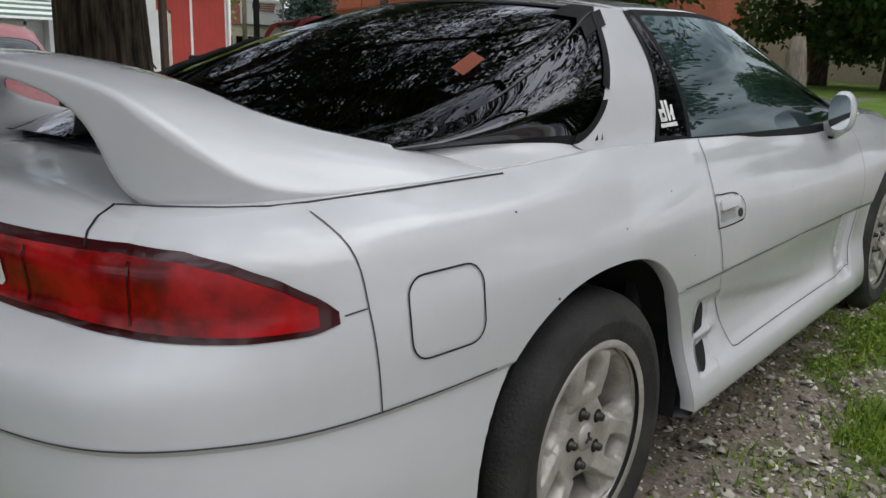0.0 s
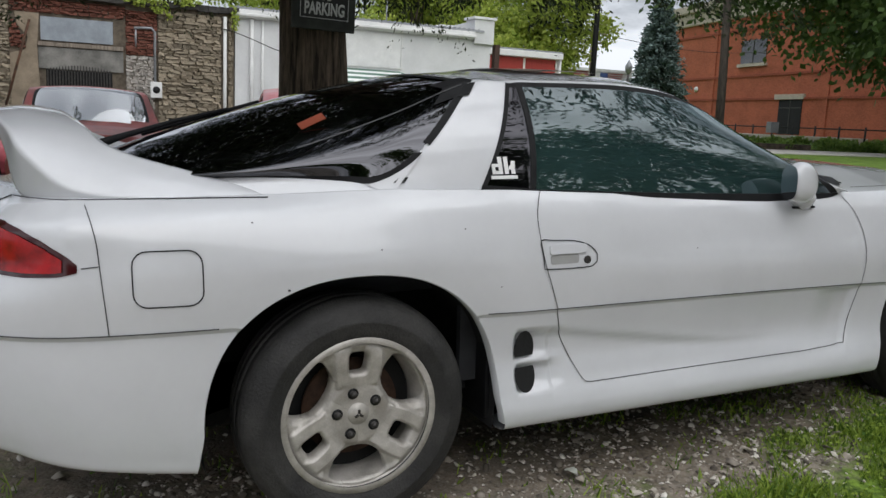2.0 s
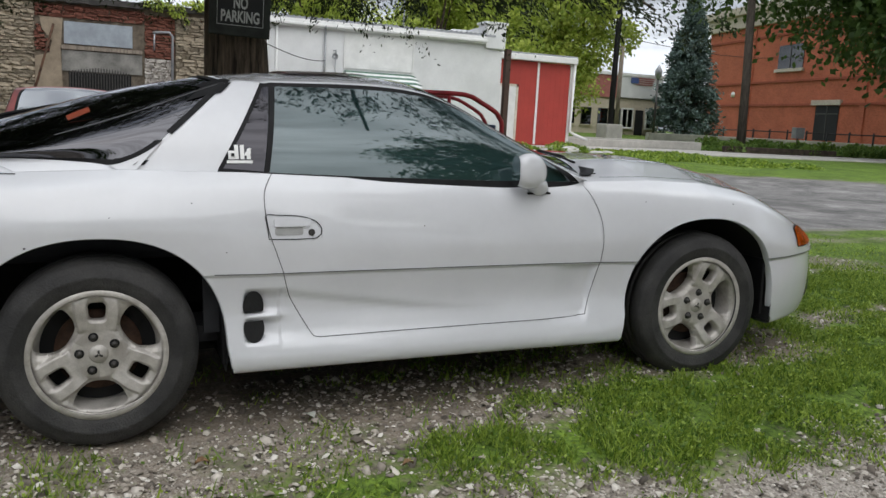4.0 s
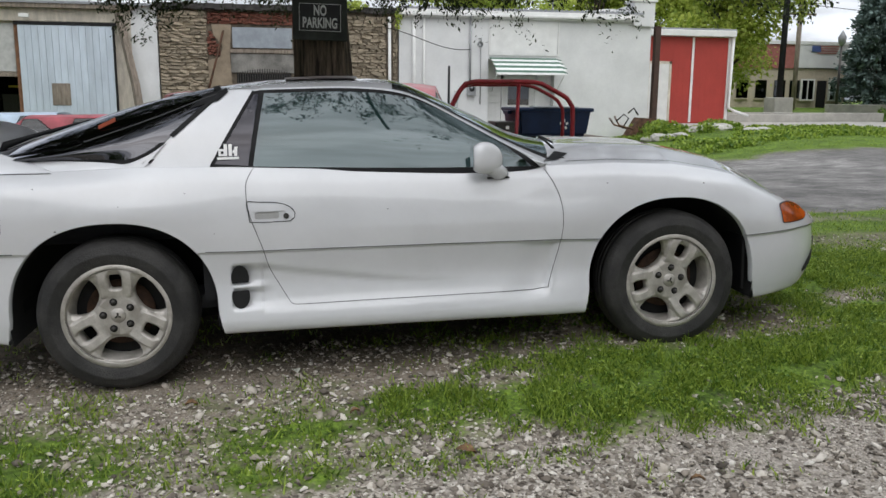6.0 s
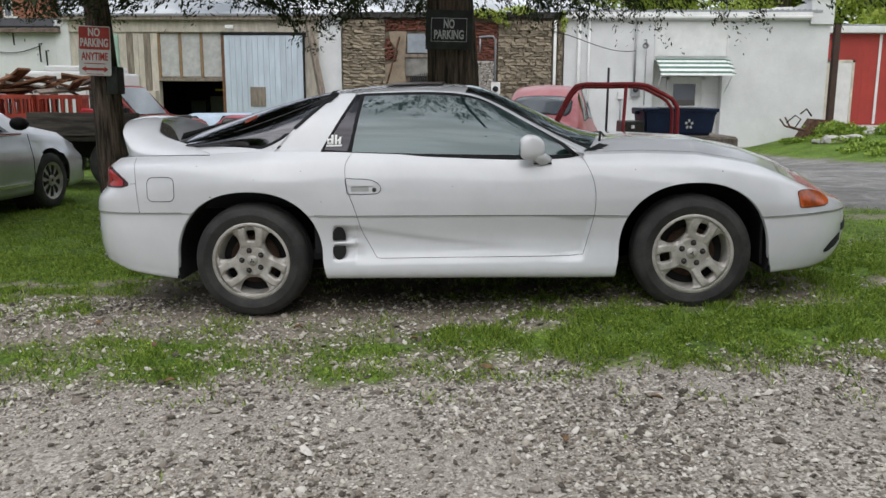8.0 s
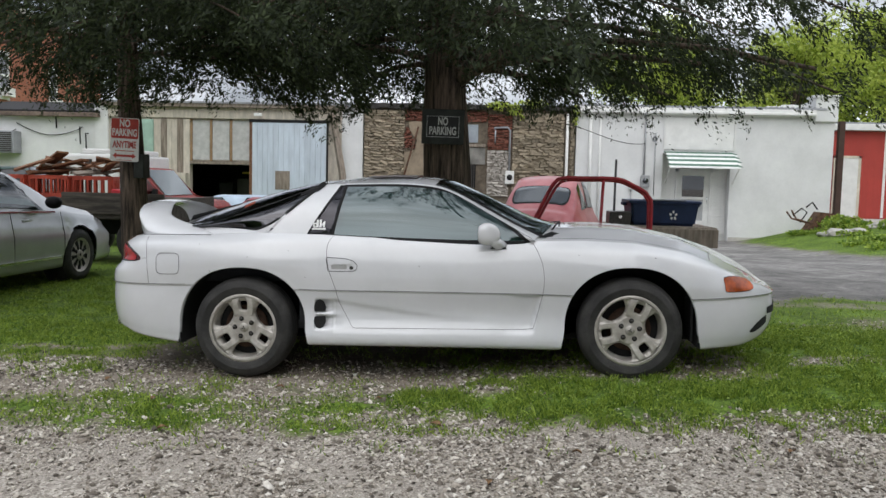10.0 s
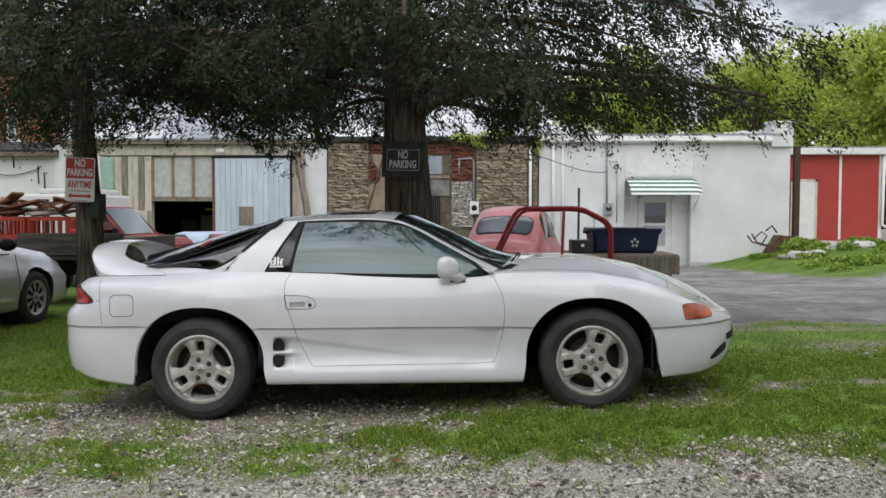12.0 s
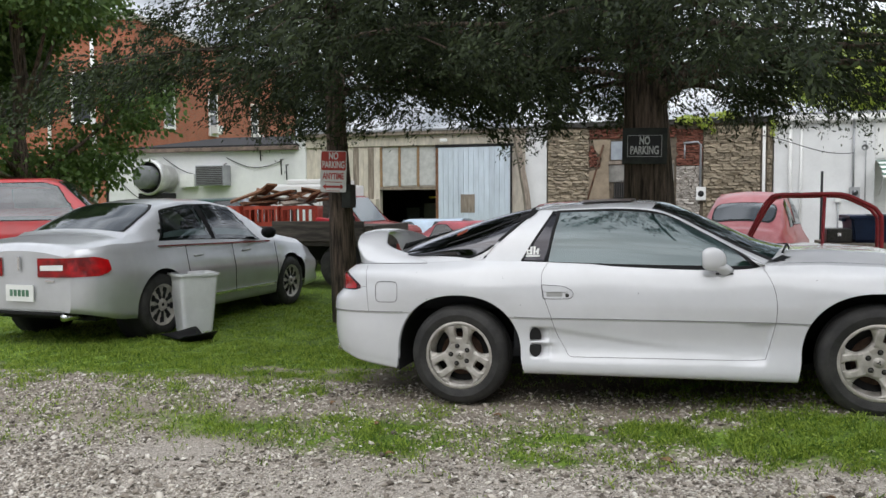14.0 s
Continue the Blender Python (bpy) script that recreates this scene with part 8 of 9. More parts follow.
    pl = box("number_plate", -.03, -.012, -.17, .17, .46, .62, M_DECAL, car, "pale number plate")
    for k in range(5):
        box("plate_bar", -.034, -.0305, -.12 + k * .05, -.085 + k * .05, .51, .575, mat("plate_green", (.10, .22, .14), .6), pl)
    box("bumper_trim", .0, .12, -.52, .52, .32, .37, M_DARK, car, bevel=.02)
    for y in (-.5, .5):
        tube("exhaust_tip", [(.3, y, .31), (.0, y, .31)], .035, M_CHROME, car, sides=12)
    # parcel shelf and headrests
    for y in (-.35, .35):
        box("headrest", 1.35, 1.45, y - .13, y + .13, 1.0, 1.16, M_SEAT, car, bevel=.03)
        box("headrest", 2.2, 2.3, y - .13, y + .13, 1.02, 1.2, M_SEAT, car, bevel=.03)


def red_pickup():
    red = mat("bright_red_paint", (.45, .02, .025), .35, 0, .08, 3, coat=.6)
    prof = dict(w_low=[(0, .84), (5.2, .84)], w_mid=[(0, .90), (4.9, .90), (5.2, .8)], w_belt=[(0, .86), (4.8, .86), (5.2, .74)], z_bot=[(0, .42), (5.2, .40)],
                z_belt=[(0, 1.02), (3.6, 1.05), (5.0, 1.0), (5.2, .85)], z_roof=[(0, 1.04), (2.02, 1.06), (2.06, 1.5), (2.3, 1.72), (3.3, 1.74), (3.55, 1.66), (4.1, 1.12), (5.0, 1.05), (5.2, .9)],
                w_roof=[(0, .78), (2.05, .76), (2.3, .66), (3.4, .66), (4.1, .76), (5.2, .66)], glass_lines=[2.06, 2.28, 3.5, 4.05], side_glass=[(2.35, 4.0)], top_glass=[("rear_window", 2.06, 2.28), ("windscreen", 3.5, 4.05)], cabin=(2.2, 3.7, 1.15), rake_r=.12, rake_f=.55)
    M = Matrix.Translation((-11.97, 3.87, ground_z(-9, 4))) @ Matrix.Rotation(radians(30), 4, "Z") @ Matrix.Scale(1.05, 4)
    loft_car("red_pickup", "bright red pickup truck parked beyond the sedan", "truck", M, prof, red, M_GLASS_CAR2, (.95, 4.2), .38, length=5.2)


def old_red_truck():
    red = mat("faded_red_paint", (.33, .055, .045), .5, 0, .25, 4, fine=.2)
    prof = dict(w_low=[(0, .72), (4.2, .72)], w_mid=[(0, .78), (4.0, .78), (4.2, .70)], w_belt=[(0, .74), (3.6, .74), (4.2, .62)], z_bot=[(0, .38), (4.2, .36)],
                z_belt=[(0, .95), (2.6, .95), (4.0, .90), (4.2, .72)], z_roof=[(0, .97), (1.3, .98), (1.34, 1.30), (1.5, 1.42), (2.1, 1.43), (2.3, 1.40), (2.78, .98), (3.4, .97), (4.1, .92), (4.2, .75)],
                w_roof=[(0, .68), (1.32, .66), (1.5, .60), (2.2, .60), (2.78, .68), (4.2, .56)], glass_lines=[1.34, 1.48, 2.28, 2.74], side_glass=[(1.55, 2.7)], top_glass=[("rear_window", 1.34, 1.48), ("windscreen", 2.26, 2.74)], cabin=(1.4, 2.4, .98), rake_r=.1, rake_f=.45)
    M = Matrix.Translation((-.36, 9.6, ground_z(-.4, 8) - .05)) @ Matrix.Rotation(radians(-90), 4, "Z")
    car = loft_car("old_red_truck", "faded red old pickup with things on its dashboard", "truck", M, prof, red, M_GLASS_CLEAR, (.8, 3.3), .33, length=4.2, alloy=False)
    for y in (-.25, .28):
        tube("wiper", [(2.80, y, .985), (2.70, y + .25, 1.03)], .01, M_GAP, car, sides=5)
    for y, c, r in ((-.48, (.75, .75, .78), .11), (-.05, (.75, .25, .22), .13), (.28, (.25, .55, .70), .10), (.45, (.8, .8, .82), .12)):
        bm = bmesh.new()
        bmesh.ops.create_icosphere(bm, subdivisions=2, radius=r)
        for v in bm.verts:
            v.co.z *= .7
            v.co += Vector(noise.noise_vector(v.co * 9)) * .02
        part("dash_bag", bm, mat("bag", c, .6), car, "crumpled bag on the dashboard", smooth_on=True, loc=(2.44, y, 1.02))
    for side in (1, -1):
        tube("mirror_arm", [(2.5, -.74 * side, 1.0), (2.5, -.88 * side, 1.04)], .012, M_CHROME, car, sides=6)
        box("door_mirror", 2.47, 2.53, -.98 * side, -.84 * side, 1.0, 1.10, M_CHROME, car, bevel=.02)


def red_beetle():
    red = mat("chalky_red_paint", (.30, .028, .034), .34, 0, .3, 3, fine=.2, color2=(.40, .085, .09), coat=.4)
    prof = dict(w_low=[(0, .50), (.4, .62), (3.4, .62), (4.0, .45)], w_mid=[(0, .52), (.3, .68), (.8, .76), (3.2, .76), (3.7, .66), (4.0, .48)], w_belt=[(0, .40), (.5, .60), (1.2, .68), (2.7, .66), (3.4, .52), (4.0, .32)], z_bot=[(0, .40), (.5, .28), (3.6, .28), (4.0, .4)],
                z_belt=[(0, .55), (.3, .78), (.8, .92), (1.5, .95), (2.8, .93), (3.5, .80), (4.0, .55)], z_roof=[(0, .58), (.25, .80), (.6, 1.02), (1.0, 1.26), (1.4, 1.44), (1.8, 1.50), (2.2, 1.47), (2.5, 1.36), (2.72, 1.02), (3.2, .95), (3.7, .78), (4.0, .58)],
                w_roof=[(0, .30), (.6, .52), (1.0, .52), (1.5, .50), (2.2, .50), (2.6, .55), (3.2, .44), (4.0, .25)], glass_lines=[.66, 1.10, 2.46, 2.70], side_glass=[(1.0, 1.55), (1.62, 2.6)], top_glass=[("rear_window", .66, 1.10), ("windscreen", 2.46, 2.70)], cabin=(1.0, 2.4, .95), rake_r=.25, rake_f=.15)
    M = Matrix.Translation((2.05, 6.9, ground_z(2, 8) - .02)) @ Matrix.Rotation(radians(78), 4, "Z")
    loft_car("red_beetle_car", "chalky red rounded old two-door car", "car", M, prof, red, M_GLASS_CAR2, (.75, 3.15), .31, length=4.0, alloy=False)


def pink_car():
    red = mat("sun_faded_red", (.40, .07, .09), .45, 0, .2, 3)
    prof = dict(w_low=[(0, .74), (4.3, .72)], w_mid=[(0, .80), (4.0, .80), (4.3, .70)], w_belt=[(0, .76), (3.8, .76), (4.3, .62)], z_bot=[(0, .34), (4.3, .3)], z_belt=[(0, .90), (3.0, .90), (4.3, .68)],
                z_roof=[(0, .92), (.1, 1.05), (.5, 1.34), (2.2, 1.36), (2.9, .96), (4.3, .72)], w_roof=[(0, .68), (.5, .58), (2.2, .58), (2.9, .68), (4.3, .55)], glass_lines=[.1, .5, 2.2, 2.85],
                side_glass=[(.3, 1.2), (1.3, 2.75)], top_glass=[("rear_window", .1, .48), ("windscreen", 2.22, 2.85)], cabin=(.6, 2.4, .95), rake_r=.2, rake_f=.5)
    loft_car("faded_red_hatchback", "faded red hatchback parked before the garage", "car", Matrix.Translation((-5.3, 14.6, -.55)) @ Matrix.Rotation(radians(4), 4, "Z"), prof, red, M_GLASS_DIM, (.75, 3.3), .30, length=4.3, alloy=False)
    blue = mat("pale_blue_paint", (.45, .55, .66), .4, .1, .1, 3)
    loft_car("pale_blue_car", "pale blue-grey car in front of the garage bay", "car", Matrix.Translation((-6.9, 16.9, -.55)) @ Matrix.Rotation(radians(-4), 4, "Z"), prof, blue, M_GLASS_DIM, (.75, 3.3), .30, length=4.3, alloy=False)


def flatbed():
    t = thing("flatbed_truck", "old flatbed truck with a weathered wooden deck", "truck", Matrix.Translation((-5.0, 7.3, ground_z(-5, 7.3))) @ Matrix.Rotation(radians(2), 4, "Z"))
    wood = mat("dark_weathered_planks", (.105, .09, .075), .9, var=.3, scale=3, bump=.4, bump_scale=25, fine=.35, stretch=(.7, 6, 6))
    for k in range(11):
        box("deck_plank", -1.6 + k * .27, -1.6 + k * .27 + .255, -.95, .95, .98, 1.04, wood, t)
    box("deck_beam", -1.6, 1.36, -.98, -.90, .72, 1.0, wood, t, bevel=.01)
    box("side_board", -.25, 1.36, -1.02, -.965, .80, 1.13, wood, t, bevel=.008)
    box("deck_beam", -1.6, 1.36, .90, .98, .72, 1.0, wood, t, bevel=.01)
    box("end_beam", 1.37, 1.5, -.98, .98, .70, 1.06, wood, t, bevel=.01)
    box("chassis", -1.6, 1.45, -.42, .42, .45, .75, M_DARK, t)
    for x in (-.6, .9):
        for y in (-.75, .75):
            lathe("tyre", [(.12, -.12), (.34, -.12), (.38, -.06), (.38, .06), (.34, .12), (.12, .12)], M_TYRE, t, seg=28, centre=(x, y, .38))
    for x in (-1.3, -.75, -.1, .15):
        box("stake", x - .05, x + .05, .88, .96, 1.0, 1.68, wood, t, bevel=.005)
    # load: orange crates, planks, red sheet
    cm = mat("orange_crate_plastic", (.46, .06, .03), .5, var=.2)
    for i, (x, y, z) in enumerate(((-1.25, -.62, 1.04), (-.58, -.6, 1.04), (.10, -.58, 1.04), (-1.1, .1, 1.04), (-.3, .15, 1.04))):
        c = thing("plastic_crate", "open-sided orange-red plastic crate on the truck bed", "crate", t.matrix_world @ pose(x, y, z, 0, 0, 5 * i), group="crates on the flatbed")
        w, d, h = .62, .42, .34
        for a, b, e, f in ((-w / 2, w / 2, -d / 2, -d / 2 + .02), (-w / 2, w / 2, d / 2 - .02, d / 2), (-w / 2, -w / 2 + .02, -d / 2, d / 2), (w / 2 - .02, w / 2, -d / 2, d / 2)):
            box("rim", a, b, e, f, h - .06, h, cm, c)
            box("rim", a, b, e, f, 0, .06, cm, c)
            long = b - a > .1
            for k in range(6):
                q = lerp(a, b, k / 5.6) if long else lerp(e, f, k / 5.6)
                if long:
                    box("slat", q, q + .03, e, f, .06, h - .06, cm, c)
                else:
                    box("slat", a, b, q, q + .03, .06, h - .06, cm, c)
        box("crate_floor", -w / 2 + .02, w / 2 - .02, -d / 2 + .02, d / 2 - .02, .0, .03, M_DARK, c)
    rng = random.Random(8)
    wood2 = mat("split_lumber", (.26, .12, .06), .85, var=.3, scale=4, fine=.3, stretch=(1, 6, 6))
    for k in range(20):
        L = rng.uniform(.35, 1.0)
        p = tagged(box("scrap_plank", -L / 2, L / 2, -.09, .09, 0, .035, rng.choice([M_OLDWOOD, wood2, wood2]), bevel=.003), "broken brown board in a heap on the truck", "plank", "scrap boards on the flatbed")
        p.matrix_world = t.matrix_world @ pose(rng.uniform(-1.1, .5), rng.uniform(-.5, .4), 1.39 + .012 * k, rng.uniform(-24, 24), rng.uniform(-22, 22), rng.uniform(-70, 70))
    rs = tagged(box("red_sheet", -.25, .25, -.2, .2, 0, .12, mat("red_tarp", (.5, .02, .03), .5), bevel=.04), "crumpled red sheet on the truck bed", "sheet")
    rs.matrix_world = t.matrix_world @ pose(.62, -.6, 1.04, 0, 8, 20)
    cb = thing("white_box_truck", "white box truck with a dull red cab behind the flatbed", "truck", Matrix.Translation((-7.55, 11.3, -.28)))
    wv = mat("van_white", (.74, .74, .73), .4, 0, .05, 2, coat=.4)
    rc = mat("dull_red_cab", (.28, .04, .035), .5, 0, .2, 3)
    bm = bmesh.new()
    add_box(bm, 0, 1.55, -.95, .95, .62, 1.98, .05)
    part("box_body", bm, wv, cb)
    box("roof_vent", .45, 1.5, -.9, .5, 1.98, 2.09, wv, cb, bevel=.03)
    box("door_frame", .85, 1.30, -.957, -.951, .8, 1.72, M_CONC, cb)
    box("door_leaf", .87, 1.28, -.962, -.958, .82, 1.70, wv, cb)
    bm = bmesh.new()
    add_prism(bm, [(1.57, .5), (1.57, 1.72), (1.66, 1.74), (2.18, 1.12), (2.95, 1.04), (3.05, .9), (3.05, .5)], -.86, .86)
    bmesh.ops.bevel(bm, geom=list(bm.edges), offset=.04, segments=2, affect="EDGES")
    part("cab", bm, rc, cb)
    bm = bmesh.new()
    add_prism(bm, [(1.63, 1.14), (1.63, 1.66), (1.72, 1.66), (2.10, 1.16)], -.870, -.864)
    part("side_window", bm, M_GLASS_CAR2, cb)
    bm = bmesh.new()
    add_prism(bm, [(1.72, 1.69), (1.735, 1.695), (2.175, 1.17), (2.16, 1.165)], -.74, .74)
    part("windscreen", bm, M_GLASS_CAR2, cb)
    box("door_mirror", 2.02, 2.10, -1.05, -.93, 1.12, 1.30, M_RUBBER, cb, bevel=.015)
    tube("mirror_arm", [(2.05, -.86, 1.12), (2.06, -.97, 1.16)], .012, M_RUBBER, cb, sides=6)
    for x in (.7, 2.5):
        for y in (-.8, .8):
            lathe("tyre", [(.12, -.1), (.33, -.1), (.36, -.05), (.36, .05), (.33, .1)], M_TYRE, cb, seg=28, centre=(x, y, .36))
    prof = dict(w_low=[(0, .74), (4.3, .72)], w_mid=[(0, .80), (4.0, .80), (4.3, .70)], w_belt=[(0, .76), (3.8, .76), (4.3, .62)], z_bot=[(0, .34), (4.3, .3)], z_belt=[(0, 1.0), (3.0, 1.0), (4.3, .78)],
                z_roof=[(0, 1.02), (.1, 1.25), (.5, 1.70), (2.0, 1.74), (2.9, 1.06), (4.3, .82)], w_roof=[(0, .68), (.5, .60), (2.2, .60), (2.9, .68), (4.3, .55)], glass_lines=[.1, .5, 2.05, 2.85],
                side_glass=[(.3, 1.2), (1.3, 2.75)], top_glass=[("rear_window", .1, .48), ("windscreen", 2.05, 2.85)], cabin=(.6, 2.4, 1.05), rake_r=.2, rake_f=.5)
    loft_car("dark_green_wagon", "dark green wagon parked against the low white building", "car", Matrix.Translation((-11.6, 12.6, -.3)) @ Matrix.Rotation(radians(10), 4, "Z"), prof, mat("dark_green_paint", (.02, .06, .05), .35, 0, .1, 3, coat=.5), M_GLASS_DIM, (.75, 3.3), .31, length=4.3, alloy=False)


def yard_things():
    red = mat("red_tube_paint", (.34, .02, .03), .45, 0, .15, 8)
    rb = thing("red_tube_frame", "bent red steel tube frame beside the coupe", "frame", Matrix.Translation((0, 2.7, 0)))
    g = ground_z(2.6, 2.7)
    tube("main_tube", curved([(1.72, 0, .35), (1.86, 0, .72), (1.98, 0, .97), (2.14, 0, 1.30), (2.24, 0, 1.37), (2.45, 0, 1.375), (2.80, 0, 1.375), (2.95, 0, 1.32), (3.10, 0, 1.24), (3.15, 0, 1.17), (3.16, 0, .88), (3.17, 0, g)], .05), .0205, red, rb)
    tube("far_tube", curved([(1.78, .40, .35), (1.92, .40, .72), (2.04, .40, .97), (2.20, .40, 1.28), (2.30, .40, 1.35), (2.50, .40, 1.355), (2.84, .40, 1.355), (3.0, .40, 1.30), (3.14, .40, 1.22), (3.19, .40, 1.15), (3.20, .40, .88), (3.2, .40, g)], .05), .016, red, rb)
    tube("upright", [(2.66, 0, 1.36), (2.62, 0, g)], .016, red, rb)
    tube("cross_tube", [(2.24, 0, 1.37), (2.30, .40, 1.35)], .016, red, rb)
    tube("foot_tube", [(1.72, 0, .35), (1.70, 0, g)], .020, red, rb)
    tube("foot_tube", [(1.78, .40, .35), (1.76, .40, g)], .016, red, rb)
    blue = mat("dark_blue_plastic", (.012, .03, .09), .5, var=.15, scale=5)
    b = thing("blue_waste_bin", "dark blue plastic bin with a lid and pale symbol", "bin", Matrix.Translation((3.73, 5.35, .80)) @ Matrix.Diagonal((.88, .95, 1.05, 1)))
    bm = bmesh.new()
    w, d = .50, .38
    lo = [bm.verts.new((x * .92, y * .9, 0)) for x, y in ((-w, -d), (w, -d), (w, d), (-w, d))]
    hi = [bm.verts.new((x, y, .27)) for x, y in ((-w, -d), (w, -d), (w, d), (-w, d))]
    bm.faces.new(lo[::-1])
    for k in range(4):
        bm.faces.new((lo[k], lo[(k + 1) % 4], hi[(k + 1) % 4], hi[k]))
    bmesh.ops.bevel(bm, geom=list(bm.edges), offset=.03, segments=3, affect="EDGES")
    part("tub", bm, blue, b)
    box("lid", -.53, .53, -.41, .41, .27, .315, blue, b, bevel=.018)
    box("lid_rib", -.30, .30, -.43, -.20, .312, .33, mat("grey_bin_lid", (.30, .32, .36), .5), b, bevel=.008)
    for x in (-.55, .55):
        box("handle", x - .03, x + .03, -.12, .12, .24, .28, blue, b, bevel=.01)
    for k in range(5):
        bm = bmesh.new()
        add_box(bm, -.014, .014, -.372, -.366, .025, .06, .003, Matrix.Translation((.13, 0, .13)) @ Matrix.Rotation(2 * math.pi * k / 5, 4, "Y"))
        part("symbol_bar", bm, M_DECAL, b)
    tr = thing("timber_trailer", "low trailer with a heavy grey timber deck", "trailer", Matrix.Translation((3.75, 5.35, ground_z(3.7, 5.3))))
    dz = .80 - ground_z(3.7, 5.3)
    for k in range(5):
        box("deck_plank", -.75, .62, -.55 + k * .22, -.345 + k * .22, dz - .11, dz - .004, M_OLDWOOD, tr, bevel=.008)
    box("side_beam", -.75, .62, -.62, -.55, dz - .26, dz - .02, M_OLDWOOD, tr, bevel=.01)
    box("axle", -.15, -.05, -.55, .55, .26, .34, M_DARK, tr)
    for y in (-.66, .66):
        lathe("tyre", [(.1, -.08), (.28, -.08), (.31, -.03), (.31, .03), (.28, .08), (.1, .08)], M_TYRE, tr, seg=28, centre=(-.1, y, .31))
    box("leg", .45, .55, -.5, -.4, 0, dz - .1, M_OLDWOOD, tr)
    box("leg", .45, .55, .4, .5, 0, dz - .1, M_OLDWOOD, tr)
    bx = thing("grey_tool_box", "grey metal tool box on the trailer end", "box", Matrix.Translation((3.18, 5.2, .80)))
    box("case", -.16, .12, -.2, .2, 0, .17, M_GREY_METAL, bx, bevel=.015)
    box("catch", -.04, .0, -.21, -.2, .08, .12, M_CHROME, bx)
    # kitchen bin and the mat beside it
    wb = mat("white_plastic", (.78, .79, .80), .45, 0, .05, 5)
    gx, gy = -3.74, 1.80
    k = thing("white_kitchen_bin", "tall white plastic kitchen bin on the grass", "bin", Matrix.Translation((gx, gy, ground_z(gx, gy))) @ Matrix.Rotation(radians(-35), 4, "Z") @ Matrix.Scale(1.0, 4))
    bm = bmesh.new()
    ring = []
    for z, w, d in ((0, .13, .16), (.60, .18, .215), (.63, .18, .215), (.635, .20, .235), (.66, .20, .235), (.66, .185, .22), (.05, .12, .15)):
        pts = round_rect(-w, w, -d, d, .04, 3)
        ring.append([bm.verts.new((x, y, z)) for x, y in pts])
    for r0, r1 in zip(ring, ring[1:]):
        n = len(r0)
        for i in range(n):
            bm.faces.new((r0[i], r0[(i + 1) % n], r1[(i + 1) % n], r1[i]))
    bm.faces.new(ring[0][::-1])
    bm.faces.new(ring[-1])
    part("tub", bm, wb, k, smooth_on=False)
    box("label", -.145, -.142, -.05, .05, .42, .56, M_GREY_METAL, k, m=Matrix.Rotation(radians(-4), 4, "Y"))
    gx, gy = -3.50, 1.32
    fl = thing("black_rubber_mat", "curled black rubber mat lying on the grass", "mat", Matrix.Translation((gx, gy, ground_z(gx, gy) + .02)) @ Matrix.Rotation(radians(-30), 4, "Z"))
    verts, faces = [], []
    for i in range(13):
        for j in range(7):
            x, y = lerp(-.30, .32, i / 12), lerp(-.16, .16, j / 6)
            z = .03 + .06 * math.sin(i * .55) * (j / 6) + .05 * smooth(.1, .3, x)
            verts.append((x, y, z))
    for i in range(12):
        for j in range(6):
            faces.append((i * 7 + j, i * 7 + 7 + j, i * 7 + 8 + j, i * 7 + j + 1))
    sheet = mesh_ob("sheet", verts, faces, M_RUBBER, fl, smooth_on=True)
    so = sheet.modifiers.new("thick", "SOLIDIFY")
    so.thickness = .012
    # scrap by the white wall
    wbm = mat("rust_scrap", (.20, .11, .07), .85, .3, .3, 8)
    wh = thing("scrap_barrow", "rusty overturned wheelbarrow frame against the wall", "scrap", Matrix.Translation((10.5, 19.1, ground_z(10.5, 19.1))))
    bm = bmesh.new()
    add_prism(bm, [(-.05, .05), (.30, .62), (.75, .58), (.62, .02)], -.25, .25)
    part("tray", bm, wbm, wh)
    tube("handle", [(-.5, -.2, .66), (-.35, -.2, .40), (.2, -.2, .25), (.6, -.2, .1)], .025, wbm, wh, sides=6)
    tube("handle", [(-.5, .2, .60), (-.35, .2, .40), (.2, .2, .25), (.6, .2, .1)], .025, wbm, wh, sides=6)
    tube("hoop", [(-.45, -.2, .5), (-.25, -.3, .72), (-.05, -.2, .60), (-.2, -.1, .3)], .02, M_GAP, wh, sides=6)
    tube("hoop", [(-.1, -.25, .75), (.05, -.3, .90), (.22, -.25, .70)], .025, M_GAP, wh, sides=6)


